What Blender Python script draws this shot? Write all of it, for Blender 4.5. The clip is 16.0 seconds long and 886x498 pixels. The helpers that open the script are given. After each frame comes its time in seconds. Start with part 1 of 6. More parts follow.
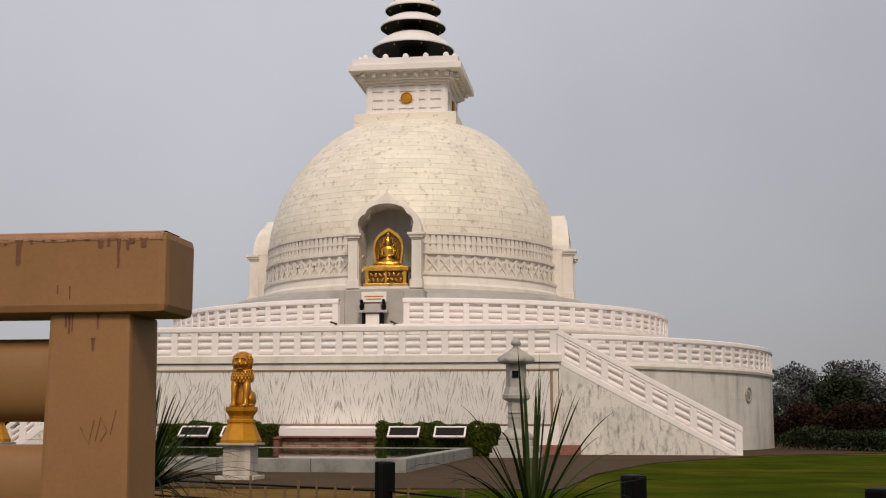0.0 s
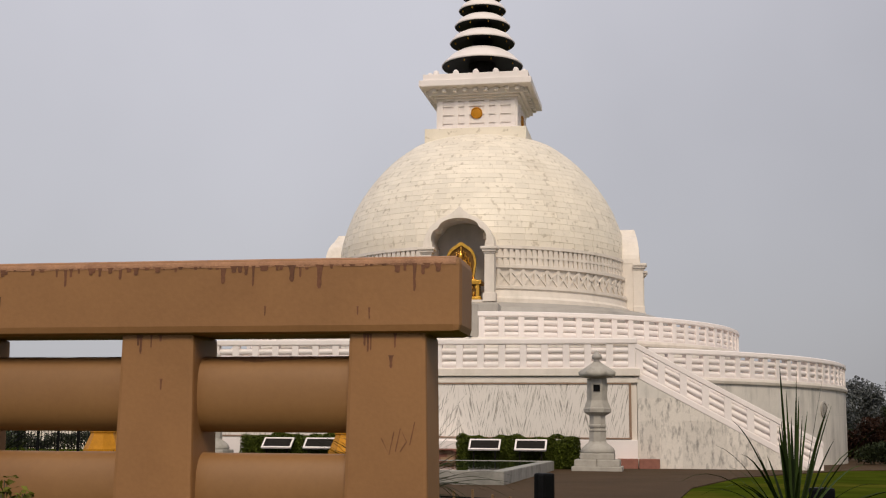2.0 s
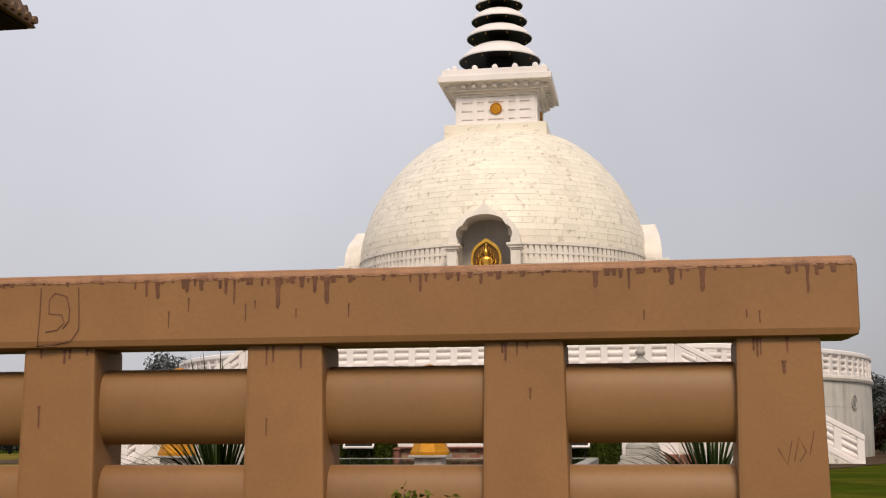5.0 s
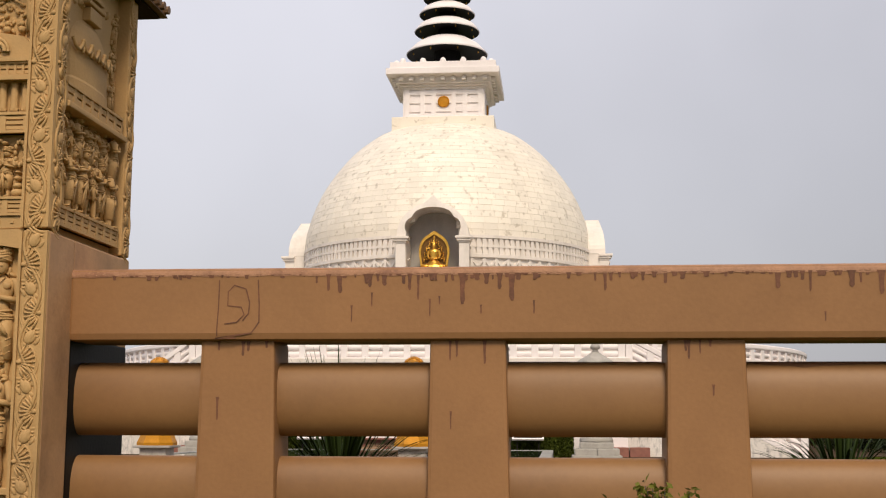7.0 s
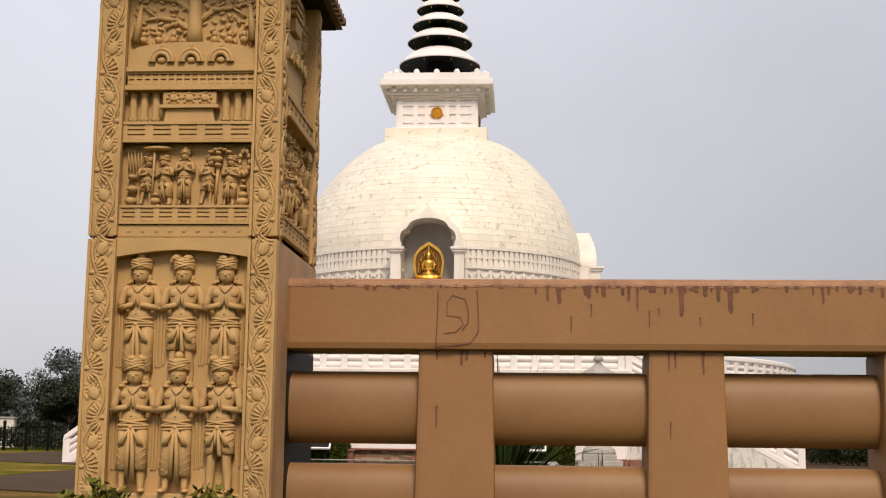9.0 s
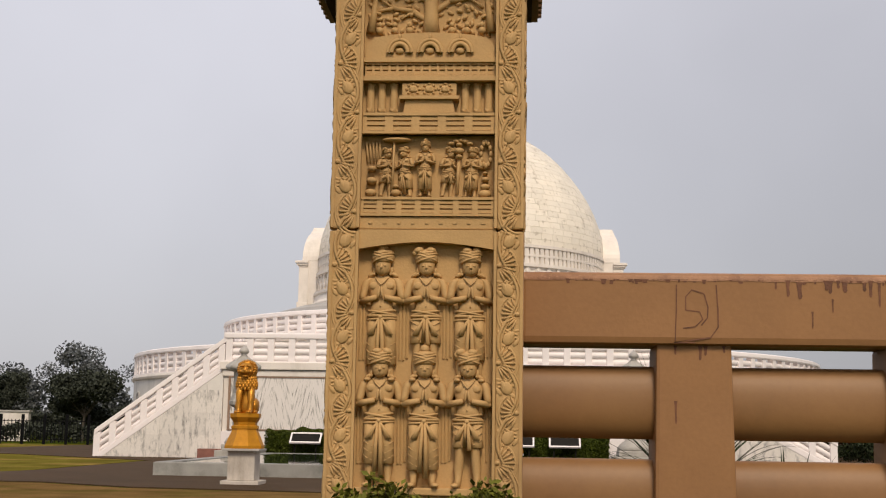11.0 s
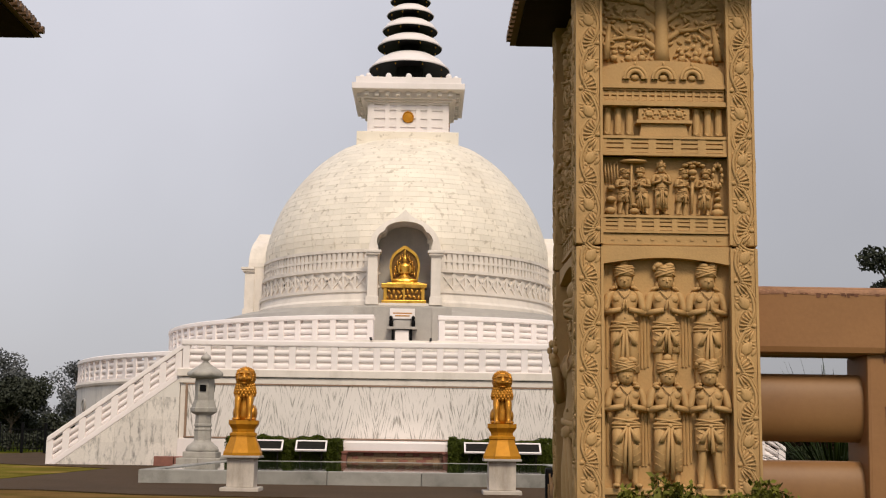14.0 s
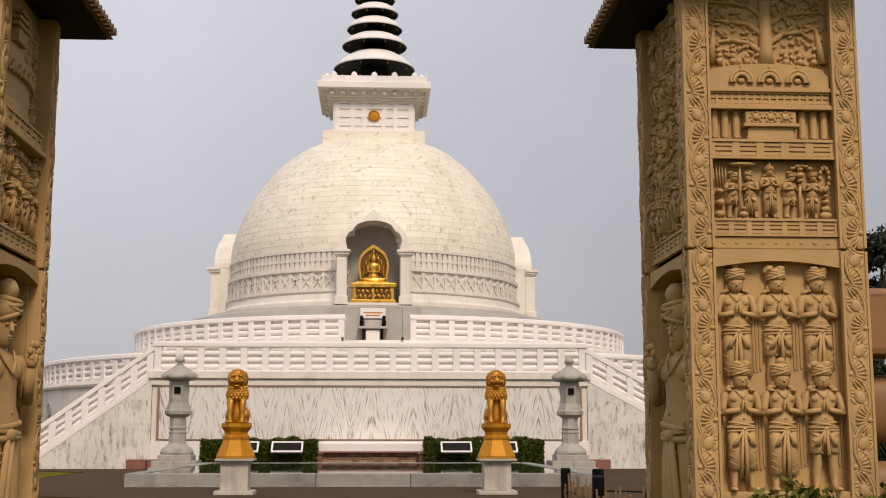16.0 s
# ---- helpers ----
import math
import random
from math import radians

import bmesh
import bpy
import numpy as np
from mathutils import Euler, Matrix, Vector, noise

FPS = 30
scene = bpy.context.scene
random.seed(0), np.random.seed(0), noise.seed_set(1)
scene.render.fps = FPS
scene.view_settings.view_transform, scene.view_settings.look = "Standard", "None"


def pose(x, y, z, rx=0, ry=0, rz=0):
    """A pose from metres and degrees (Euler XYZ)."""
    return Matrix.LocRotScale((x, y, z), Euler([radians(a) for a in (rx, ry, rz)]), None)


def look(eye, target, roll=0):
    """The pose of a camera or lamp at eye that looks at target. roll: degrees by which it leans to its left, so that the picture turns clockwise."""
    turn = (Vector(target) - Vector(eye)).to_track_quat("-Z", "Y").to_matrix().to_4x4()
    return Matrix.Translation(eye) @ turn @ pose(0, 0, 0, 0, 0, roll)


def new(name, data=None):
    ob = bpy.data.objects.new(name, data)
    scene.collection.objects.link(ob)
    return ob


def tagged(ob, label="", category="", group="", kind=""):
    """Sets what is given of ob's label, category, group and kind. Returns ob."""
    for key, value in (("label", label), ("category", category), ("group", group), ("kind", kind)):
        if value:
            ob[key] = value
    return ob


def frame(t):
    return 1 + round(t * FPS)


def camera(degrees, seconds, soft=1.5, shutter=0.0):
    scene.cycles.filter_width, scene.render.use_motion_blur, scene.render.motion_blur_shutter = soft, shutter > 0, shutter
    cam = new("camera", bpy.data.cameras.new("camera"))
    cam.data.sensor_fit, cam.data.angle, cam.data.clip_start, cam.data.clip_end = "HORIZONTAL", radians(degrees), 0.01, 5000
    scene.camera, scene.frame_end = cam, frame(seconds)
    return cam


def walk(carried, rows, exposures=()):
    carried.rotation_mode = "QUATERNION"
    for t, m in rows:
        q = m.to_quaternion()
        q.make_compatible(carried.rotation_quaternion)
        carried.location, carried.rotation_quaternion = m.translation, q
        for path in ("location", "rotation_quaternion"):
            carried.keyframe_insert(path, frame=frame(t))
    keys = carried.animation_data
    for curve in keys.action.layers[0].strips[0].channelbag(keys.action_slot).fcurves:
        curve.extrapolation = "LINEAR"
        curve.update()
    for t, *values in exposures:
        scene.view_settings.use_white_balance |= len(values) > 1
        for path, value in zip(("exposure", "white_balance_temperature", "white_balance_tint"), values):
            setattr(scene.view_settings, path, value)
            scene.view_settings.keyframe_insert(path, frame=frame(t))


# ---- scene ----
cam = camera(39.34, 16.0, soft=1.15)
PATH = [
    (0, (12.289, -75.796, 1.346), (5.533, -26.746, 8.309), 0.07),
    (0.5, (11.915, -76.047, 1.359), (4.938, -27.036, 8.374), 0.20),
    (1, (11.605, -76.294, 1.322), (4.359, -27.326, 8.366), 0.03),
    (1.5, (11.294, -76.485, 1.321), (3.360, -27.655, 8.576), 0.42),
    (2, (10.974, -76.545, 1.337), (2.352, -27.862, 8.795), 0.44),
    (2.5, (10.506, -76.675, 1.347), (1.466, -28.083, 8.903), 0.20),
    (3, (10.098, -76.653, 1.364), (0.759, -28.119, 8.934), 0.82),
    (3.5, (9.661, -76.553, 1.404), (0.230, -28.020, 8.863), 0.73),
    (4, (9.278, -76.545, 1.422), (-0.230, -28.013, 8.791), 0.10),
    (6.5, (7.225, -76.834, 1.422), (2.340, -27.582, 8.520), 0.09),
    (7, (6.818, -76.983, 1.438), (2.247, -27.682, 8.405), 0.19),
    (7.5, (6.427, -77.098, 1.382), (1.935, -27.845, 8.727), 0.23),
    (8, (5.992, -77.163, 1.378), (1.545, -27.937, 8.924), 0.47),
    (8.5, (5.567, -77.203, 1.370), (2.044, -27.923, 9.053), 0.44),
    (9, (5.152, -77.227, 1.416), (2.009, -27.880, 8.828), 0.61),
    (9.5, (4.732, -77.216, 1.374), (1.535, -27.898, 8.961), 0.65),
    (10, (4.310, -77.235, 1.380), (1.098, -27.877, 8.691), 0.84),
    (12.5, (2.451, -77.323, 1.393), (0.717, -27.883, 8.649), 0.60),
    (13, (2.054, -77.489, 1.402), (1.220, -28.034, 8.713), 0.35),
    (13.5, (1.702, -77.642, 1.400), (1.471, -28.190, 8.780), 0.23),
    (14, (1.334, -77.782, 1.334), (1.908, -28.365, 8.925), 0.79),
    (14.5, (0.963, -77.844, 1.322), (2.385, -28.447, 8.932), 0.64),
    (15, (0.586, -77.810, 1.361), (2.909, -28.425, 8.829), 0.03),
    (15.5, (0.361, -77.741, 1.384), (3.035, -28.366, 8.799), -0.05),
    (16, (0.227, -77.679, 1.384), (2.853, -28.319, 8.912), 0.05),
]
walk(cam, [(t, look(eye, aim, roll)) for t, eye, aim, roll in PATH], [(0.0, -0.32), (0.5, -0.22), (1.5, -0.20), (2.0, -0.25), (2.5, -0.10), (3.0, -0.02), (3.5, -0.02), (4.0, -0.04), (7.0, 0.10), (9.0, 0.15), (10.0, 0.06), (13.0, -0.05), (16.0, -0.08)])

# ---- sky, sun ----
SUN_EL, SUN_AZ = 46.0, 166.0          # soft light from the front and a little from one side
world = bpy.data.worlds.new("sky")
scene.world = world
world.use_nodes = True
wn, wl = world.node_tree.nodes, world.node_tree.links
wn.clear()
w_out = wn.new("ShaderNodeOutputWorld")
w_bg = wn.new("ShaderNodeBackground")
w_sky = wn.new("ShaderNodeTexSky")
w_sky.sky_type = "NISHITA"
w_sky.sun_disc = False
w_sky.sun_elevation, w_sky.sun_rotation = radians(SUN_EL), radians(SUN_AZ)
w_sky.dust_density = 4.0
w_tc = wn.new("ShaderNodeTexCoord")
w_sep = wn.new("ShaderNodeSeparateXYZ")
w_ramp = wn.new("ShaderNodeValToRGB")
w_ramp.color_ramp.elements[0].position, w_ramp.color_ramp.elements[0].color = 0.0, (0.46, 0.455, 0.475, 1)
w_ramp.color_ramp.elements[1].position, w_ramp.color_ramp.elements[1].color = 0.42, (0.68, 0.67, 0.73, 1)
w_noise = wn.new("ShaderNodeTexNoise")
w_noise.inputs["Scale"].default_value, w_noise.inputs["Detail"].default_value = 2.6, 4
w_map = wn.new("ShaderNodeMapRange")
w_map.inputs[1].default_value, w_map.inputs[2].default_value, w_map.inputs[3].default_value, w_map.inputs[4].default_value = 0.3, 0.7, 0.93, 1.07
w_mul = wn.new("ShaderNodeVectorMath")
w_mul.operation = "SCALE"
w_dim = wn.new("ShaderNodeVectorMath")
w_dim.operation = "SCALE"
w_dim.inputs["Scale"].default_value = 0.012
w_add = wn.new("ShaderNodeVectorMath")
w_add.operation = "ADD"
wl.new(w_tc.outputs["Generated"], w_sep.inputs[0])
wl.new(w_sep.outputs["Z"], w_ramp.inputs[0])
wl.new(w_tc.outputs["Generated"], w_noise.inputs["Vector"])
wl.new(w_noise.outputs[0], w_map.inputs[0])
w_side = wn.new("ShaderNodeMapRange")
w_side.interpolation_type = "SMOOTHSTEP"
w_side.inputs[1].default_value, w_side.inputs[2].default_value, w_side.inputs[3].default_value, w_side.inputs[4].default_value = -0.2, 0.5, 1.06, 0.74
wl.new(w_sep.outputs["X"], w_side.inputs[0])
w_both = wn.new("ShaderNodeMath")
w_both.operation = "MULTIPLY"
wl.new(w_side.outputs[0], w_both.inputs[0])
wl.new(w_map.outputs[0], w_both.inputs[1])
wl.new(w_ramp.outputs[0], w_mul.inputs[0])
wl.new(w_both.outputs[0], w_mul.inputs["Scale"])
wl.new(w_sky.outputs[0], w_dim.inputs[0])
wl.new(w_mul.outputs[0], w_add.inputs[0])
wl.new(w_dim.outputs[0], w_add.inputs[1])
wl.new(w_add.outputs[0], w_bg.inputs[0])
w_bg.inputs[1].default_value = 1.0
wl.new(w_bg.outputs[0], w_out.inputs[0])

sun_data = bpy.data.lights.new("sun", "SUN")
sun_data.energy, sun_data.angle, sun_data.color = 2.6, radians(16), (1.0, 0.855, 0.67)
sun = new("sun", sun_data)
az = radians(SUN_AZ)
sun.matrix_world = look((0, 0, 60), (-math.sin(az) * 60, -math.cos(az) * 60, 60 - 60 * math.tan(radians(SUN_EL))))


# ---- materials ----
def mat(name, base, rough=0.6, var=0.12, scale=6.0, grain=60.0, bump=0.15, metal=0.0, rand=0.0, second=None, stain=0.0, isl=False, dist=0.02, run=1.0, specks=None):
    """A surface with variation at two scales; rand: variation from piece to piece; second: a stain's colour."""
    m = bpy.data.materials.new(name)
    m.use_nodes = True
    n, l = m.node_tree.nodes, m.node_tree.links
    b = n["Principled BSDF"]
    b.inputs["Roughness"].default_value, b.inputs["Metallic"].default_value = rough, metal
    tc = n.new("ShaderNodeNewGeometry")
    big = n.new("ShaderNodeTexNoise")
    big.inputs["Scale"].default_value, big.inputs["Detail"].default_value = scale, 5
    fine = n.new("ShaderNodeTexNoise")
    fine.inputs["Scale"].default_value, fine.inputs["Detail"].default_value = grain, 3
    l.new(tc.outputs["Position"], big.inputs["Vector"])
    l.new(tc.outputs["Position"], fine.inputs["Vector"])
    r1 = n.new("ShaderNodeMapRange")
    r1.inputs[1].default_value, r1.inputs[2].default_value = 0.25, 0.75
    r1.inputs[3].default_value, r1.inputs[4].default_value = 1 - var, 1 + var
    l.new(big.outputs[0], r1.inputs[0])
    r2 = n.new("ShaderNodeMapRange")
    r2.inputs[1].default_value, r2.inputs[2].default_value = 0.25, 0.75
    r2.inputs[3].default_value, r2.inputs[4].default_value = 1 - var * 0.5, 1 + var * 0.5
    l.new(fine.outputs[0], r2.inputs[0])
    mul = n.new("ShaderNodeMath")
    mul.operation = "MULTIPLY"
    l.new(r1.outputs[0], mul.inputs[0])
    l.new(r2.outputs[0], mul.inputs[1])
    last = mul.outputs[0]
    if rand:
        src = tc.outputs["Random Per Island"] if isl else n.new("ShaderNodeObjectInfo").outputs["Random"]
        r3 = n.new("ShaderNodeMapRange")
        r3.inputs[3].default_value, r3.inputs[4].default_value = 1 - rand, 1 + rand * 0.6
        l.new(src, r3.inputs[0])
        m2 = n.new("ShaderNodeMath")
        m2.operation = "MULTIPLY"
        l.new(last, m2.inputs[0])
        l.new(r3.outputs[0], m2.inputs[1])
        last = m2.outputs[0]
    colour = n.new("ShaderNodeRGB")
    colour.outputs[0].default_value = (*base, 1)
    col = colour.outputs[0]
    if second:
        st = n.new("ShaderNodeTexNoise")
        st.inputs["Scale"].default_value, st.inputs["Detail"].default_value, st.inputs["Roughness"].default_value = scale * 0.45, 8, 0.65
        if run != 1.0:
            stretch = n.new("ShaderNodeVectorMath")
            stretch.operation, stretch.inputs[1].default_value = "MULTIPLY", (1.0, 1.0, run)
            l.new(tc.outputs["Position"], stretch.inputs[0])
            l.new(stretch.outputs[0], st.inputs["Vector"])
        else:
            l.new(tc.outputs["Position"], st.inputs["Vector"])
        rs = n.new("ShaderNodeMapRange")
        rs.inputs[1].default_value, rs.inputs[2].default_value, rs.inputs[4].default_value = 0.5, 0.72, stain
        l.new(st.outputs[0], rs.inputs[0])
        mx = n.new("ShaderNodeMix")
        mx.data_type = "RGBA"
        l.new(rs.outputs[0], mx.inputs[0])
        l.new(col, mx.inputs[6])
        mx.inputs[7].default_value = (*second, 1)
        col = mx.outputs[2]
    if specks:
        sp = n.new("ShaderNodeTexNoise")
        sp.inputs["Scale"].default_value, sp.inputs["Detail"].default_value = 3.2, 4
        l.new(tc.outputs["Position"], sp.inputs["Vector"])
        rp = n.new("ShaderNodeMapRange")
        rp.inputs[1].default_value, rp.inputs[2].default_value, rp.inputs[4].default_value = 0.585, 0.69, 0.6
        l.new(sp.outputs[0], rp.inputs[0])
        ms = n.new("ShaderNodeMix")
        ms.data_type = "RGBA"
        l.new(rp.outputs[0], ms.inputs[0])
        l.new(col, ms.inputs[6])
        ms.inputs[7].default_value = (*specks, 1)
        col = ms.outputs[2]
    sc = n.new("ShaderNodeVectorMath")
    sc.operation = "SCALE"
    l.new(col, sc.inputs[0])
    l.new(last, sc.inputs["Scale"])
    l.new(sc.outputs[0], b.inputs["Base Color"])
    if bump:
        bp = n.new("ShaderNodeBump")
        bp.inputs["Strength"].default_value, bp.inputs["Distance"].default_value = bump, dist
        l.new(fine.outputs[0], bp.inputs["Height"])
        l.new(bp.outputs[0], b.inputs["Normal"])
    return m


WHITE = mat("white_painted_stone", (0.82, 0.755, 0.735), 0.55, 0.04, 0.8, 30, 0.1, second=(0.60, 0.56, 0.52), stain=0.4, run=0.4)
DOME = mat("cream_marble_block", (0.80, 0.73, 0.62), 0.5, 0.05, 0.5, 14, 0.1, rand=0.07, second=(0.64, 0.55, 0.43), stain=0.5, specks=(0.40, 0.33, 0.24))
DOME_STUFF = mat("cream_marble_blocks", (0.80, 0.73, 0.62), 0.5, 0.05, 0.5, 14, 0.1, rand=0.07, isl=True, second=(0.64, 0.55, 0.43), stain=0.5, specks=(0.40, 0.33, 0.24))
BORDER = mat("brown_stone_border", (0.28, 0.18, 0.12), 0.7, 0.15, 3, 40, 0.1)
JOINT = mat("marble_joint", (0.68, 0.61, 0.515), 0.8, 0.1, 3, 30, 0.1)
CREAM = mat("cream_marble", (0.73, 0.665, 0.60), 0.5, 0.06, 1.8, 18, 0.1, second=(0.50, 0.45, 0.38), stain=0.6, run=0.3)
GREYM = mat("grey_marble", (0.41, 0.38, 0.345), 0.5, 0.1, 1.3, 14, 0.1, rand=0.12, second=(0.22, 0.21, 0.20), stain=0.6, run=0.25)
SLAB = mat("pale_marble_slab", (0.69, 0.65, 0.595), 0.45, 0.06, 2.4, 20, 0.08, rand=0.05, second=(0.27, 0.26, 0.24), stain=0.7, run=0.16)
STAINED = mat("stained_marble_slab", (0.70, 0.65, 0.59), 0.45, 0.07, 11.0, 26, 0.1, rand=0.08, second=(0.15, 0.14, 0.13), stain=0.95, run=0.32)
PLINTH = mat("weathered_plinth_marble", (0.50, 0.445, 0.385), 0.55, 0.12, 4, 30, 0.15, second=(0.26, 0.21, 0.16), stain=0.8, run=0.25)
# gold darkened to paint the shade in gaps and recesses of the gilding
SHADED_GOLD = mat("gilded_ground_darkened_as_shade", (0.16, 0.075, 0.012), 0.45, 0.3, 9, 60, 0.3, metal=0.5)
DRYLAWN = mat("dry_patchy_lawn", (0.125, 0.105, 0.020), 0.95, 0.35, 0.5, 25, 0.5, second=(0.27, 0.17, 0.055), stain=1.0)
# finial black; also the painted shade on the pillar's rear side
BLACK = mat("black_lacquer_and_shade", (0.008, 0.0075, 0.0075), 0.55, 0.2, 3, 30, 0.1)
GOLD = mat("gilded_metal", (0.75, 0.42, 0.07), 0.32, 0.18, 4, 40, 0.3, metal=0.85, second=(0.25, 0.10, 0.01), stain=0.7)
GOLDPAINT = mat("golden_paint", (0.5, 0.22, 0.022), 0.32, 0.2, 5, 60, 0.35, metal=0.65, second=(0.24, 0.09, 0.012), stain=0.7)
YELLOW = mat("yellow_gold_paint", (0.47, 0.205, 0.012), 0.5, 0.15, 5, 60, 0.2, metal=0.2, second=(0.3, 0.13, 0.015), stain=0.5)
GRANITE = mat("grey_granite", (0.37, 0.345, 0.305), 0.75, 0.12, 3.5, 90, 0.3, second=(0.20, 0.19, 0.165), stain=0.6)
POOLSTONE = mat("weathered_pool_stone", (0.27, 0.26, 0.235), 0.7, 0.18, 2, 40, 0.3, rand=0.12, second=(0.10, 0.10, 0.085), stain=0.8)
PALEBRICK = mat("pale_brick", (0.34, 0.215, 0.13), 0.85, 0.16, 6, 60, 0.3, rand=0.2)
REDSTONE = mat("red_sandstone", (0.26, 0.105, 0.075), 0.75, 0.16, 5, 60, 0.3, rand=0.15)
FENCE = mat("brown_painted_stone", (0.290, 0.144, 0.057), 0.6, 0.09, 1.6, 34, 0.06, second=(0.215, 0.103, 0.040), stain=0.6)
LOG = mat("brown_painted_bar", (0.250, 0.124, 0.043), 0.55, 0.09, 1.2, 24, 0.05, second=(0.17, 0.076, 0.025), stain=0.6)
WORN = mat("faded_worn_paint", (0.33, 0.165, 0.085), 0.7, 0.2, 9, 50, 0.25, second=(0.17, 0.07, 0.035), stain=0.9)
PEEL = mat("peeled_dark_paint", (0.15, 0.066, 0.026), 0.7, 0.2, 9, 50, 0.2)
STAIN = mat("dark_rust_streak", (0.145, 0.056, 0.026), 0.7, 0.3, 14, 60, 0.1)
CHIP = mat("pale_worn_paint", (0.33, 0.17, 0.09), 0.7, 0.2, 9, 70, 0.2)
SAND = mat("carved_sandstone", (0.478, 0.292, 0.115), 0.75, 0.1, 3, 60, 0.25, second=(0.31, 0.187, 0.078), stain=0.5, dist=0.008)
SIDE = mat("aged_brown_paint", (0.46, 0.265, 0.13), 0.7, 0.14, 3, 40, 0.1, second=(0.22, 0.11, 0.05), stain=0.8)
TILE = mat("brown_roof_tile", (0.17, 0.095, 0.05), 0.7, 0.2, 6, 50, 0.3)
# shade below the eaves is put into this near-black colour
EAVE_SHADE = mat("eave_underside_painted_shade", (0.022, 0.013, 0.008), 0.8, 0.2, 5, 40, 0.2)
ASPHALT = mat("paved_ground", (0.064, 0.039, 0.020), 0.85, 0.16, 0.5, 30, 0.3, second=(0.042, 0.026, 0.013), stain=0.8)
IRON = mat("black_iron", (0.004, 0.004, 0.0045), 0.5, 0.2, 8, 50, 0.2)
BAMBOO = mat("weathered_wood_stake", (0.19, 0.11, 0.048), 0.75, 0.2, 9, 70, 0.3, rand=0.25)
PLAQUE = mat("dark_bronze_plate", (0.018, 0.016, 0.014), 0.95, 0.2, 8, 60, 0.2)
BARK = mat("tree_bark", (0.09, 0.07, 0.05), 0.85, 0.25, 4, 40, 0.5)
WATER = mat("pool_water", (0.03, 0.045, 0.02), 0.04, 0.1, 1.0, 5, 0.05, dist=0.006)


for m_, level in ((ASPHALT, 0.1), (PLAQUE, 0.1), (BLACK, 0.15), (EAVE_SHADE, 0.1), (FENCE, 0.35), (IRON, 0.08), (YELLOW, 0.2)):
    m_.node_tree.nodes["Principled BSDF"].inputs["Specular IOR Level"].default_value = level


def leaf_mat(name, base, rand=0.45):
    m = mat(name, base, 0.55, 0.15, 2, 30, 0.0, rand=rand, isl=True)
    b = m.node_tree.nodes["Principled BSDF"]
    b.inputs["Specular IOR Level"].default_value = 0.08
    return m


HEDGE = leaf_mat("hedge_leaf", (0.056, 0.072, 0.009))
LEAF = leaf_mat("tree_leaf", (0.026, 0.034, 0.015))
# the next two leaf colours are greyed and paled to carry distance haze
LEAF_MID = leaf_mat("haze_greyed_tree_leaf", (0.046, 0.052, 0.037), 0.3)
LEAF_FAR = leaf_mat("haze_painted_tree_leaf", (0.105, 0.112, 0.112), 0.1)
BLADE = leaf_mat("long_blade_leaf", (0.026, 0.042, 0.010), 0.5)
SHRUB = leaf_mat("yellowish_shrub_leaf", (0.12, 0.12, 0.018), 0.4)
GRASS = mat("lawn", (0.040, 0.054, 0.005), 0.95, 0.35, 0.5, 25, 0.5, second=(0.10, 0.085, 0.014), stain=0.9)
SOIL = mat("dry_soil", (0.15, 0.09, 0.034), 0.95, 0.3, 0.9, 30, 0.5, second=(0.085, 0.075, 0.016), stain=1.0)


for m_ in (GRASS, SOIL, DRYLAWN):
    m_.node_tree.nodes["Principled BSDF"].inputs["Specular IOR Level"].default_value = 0.0


def streak_mat():
    """White marble laid in mirrored slabs, with grey veins that lean like flames."""
    m = bpy.data.materials.new("book_matched_marble")
    m.use_nodes = True
    n, l = m.node_tree.nodes, m.node_tree.links
    b = n["Principled BSDF"]
    b.inputs["Roughness"].default_value = 0.4
    g = n.new("ShaderNodeNewGeometry")
    sep = n.new("ShaderNodeSeparateXYZ")
    l.new(g.outputs["Position"], sep.inputs[0])
    pp = n.new("ShaderNodeMath")
    pp.operation, pp.inputs[1].default_value = "PINGPONG", 0.95
    l.new(sep.outputs["X"], pp.inputs[0])
    lean = n.new("ShaderNodeMath")
    lean.operation, lean.inputs[1].default_value = "MULTIPLY_ADD", 0.22
    l.new(sep.outputs["Z"], lean.inputs[0])
    l.new(pp.outputs[0], lean.inputs[2])
    cell = n.new("ShaderNodeMath")
    cell.operation, cell.inputs[1].default_value = "MULTIPLY", 0.062
    l.new(sep.outputs["Z"], cell.inputs[0])
    far = n.new("ShaderNodeMath")
    far.operation, far.inputs[1].default_value = "MULTIPLY", 0.035
    l.new(sep.outputs["X"], far.inputs[0])
    com = n.new("ShaderNodeCombineXYZ")
    l.new(lean.outputs[0], com.inputs[0])
    l.new(cell.outputs[0], com.inputs[1])
    l.new(far.outputs[0], com.inputs[2])
    nz = n.new("ShaderNodeTexNoise")
    nz.inputs["Scale"].default_value, nz.inputs["Detail"].default_value, nz.inputs["Roughness"].default_value = 19.0, 5, 0.55
    l.new(com.outputs[0], nz.inputs["Vector"])
    ramp = n.new("ShaderNodeValToRGB")
    e = ramp.color_ramp.elements
    e[0].position, e[0].color = 0.34, (0.29, 0.265, 0.235, 1)
    e[1].position, e[1].color = 0.468, (0.74, 0.69, 0.65, 1)
    x = e.new(0.42)
    x.color = (0.52, 0.485, 0.445, 1)
    l.new(nz.outputs[0], ramp.inputs[0])
    l.new(ramp.outputs[0], b.inputs["Base Color"])
    return m


STREAK = streak_mat()


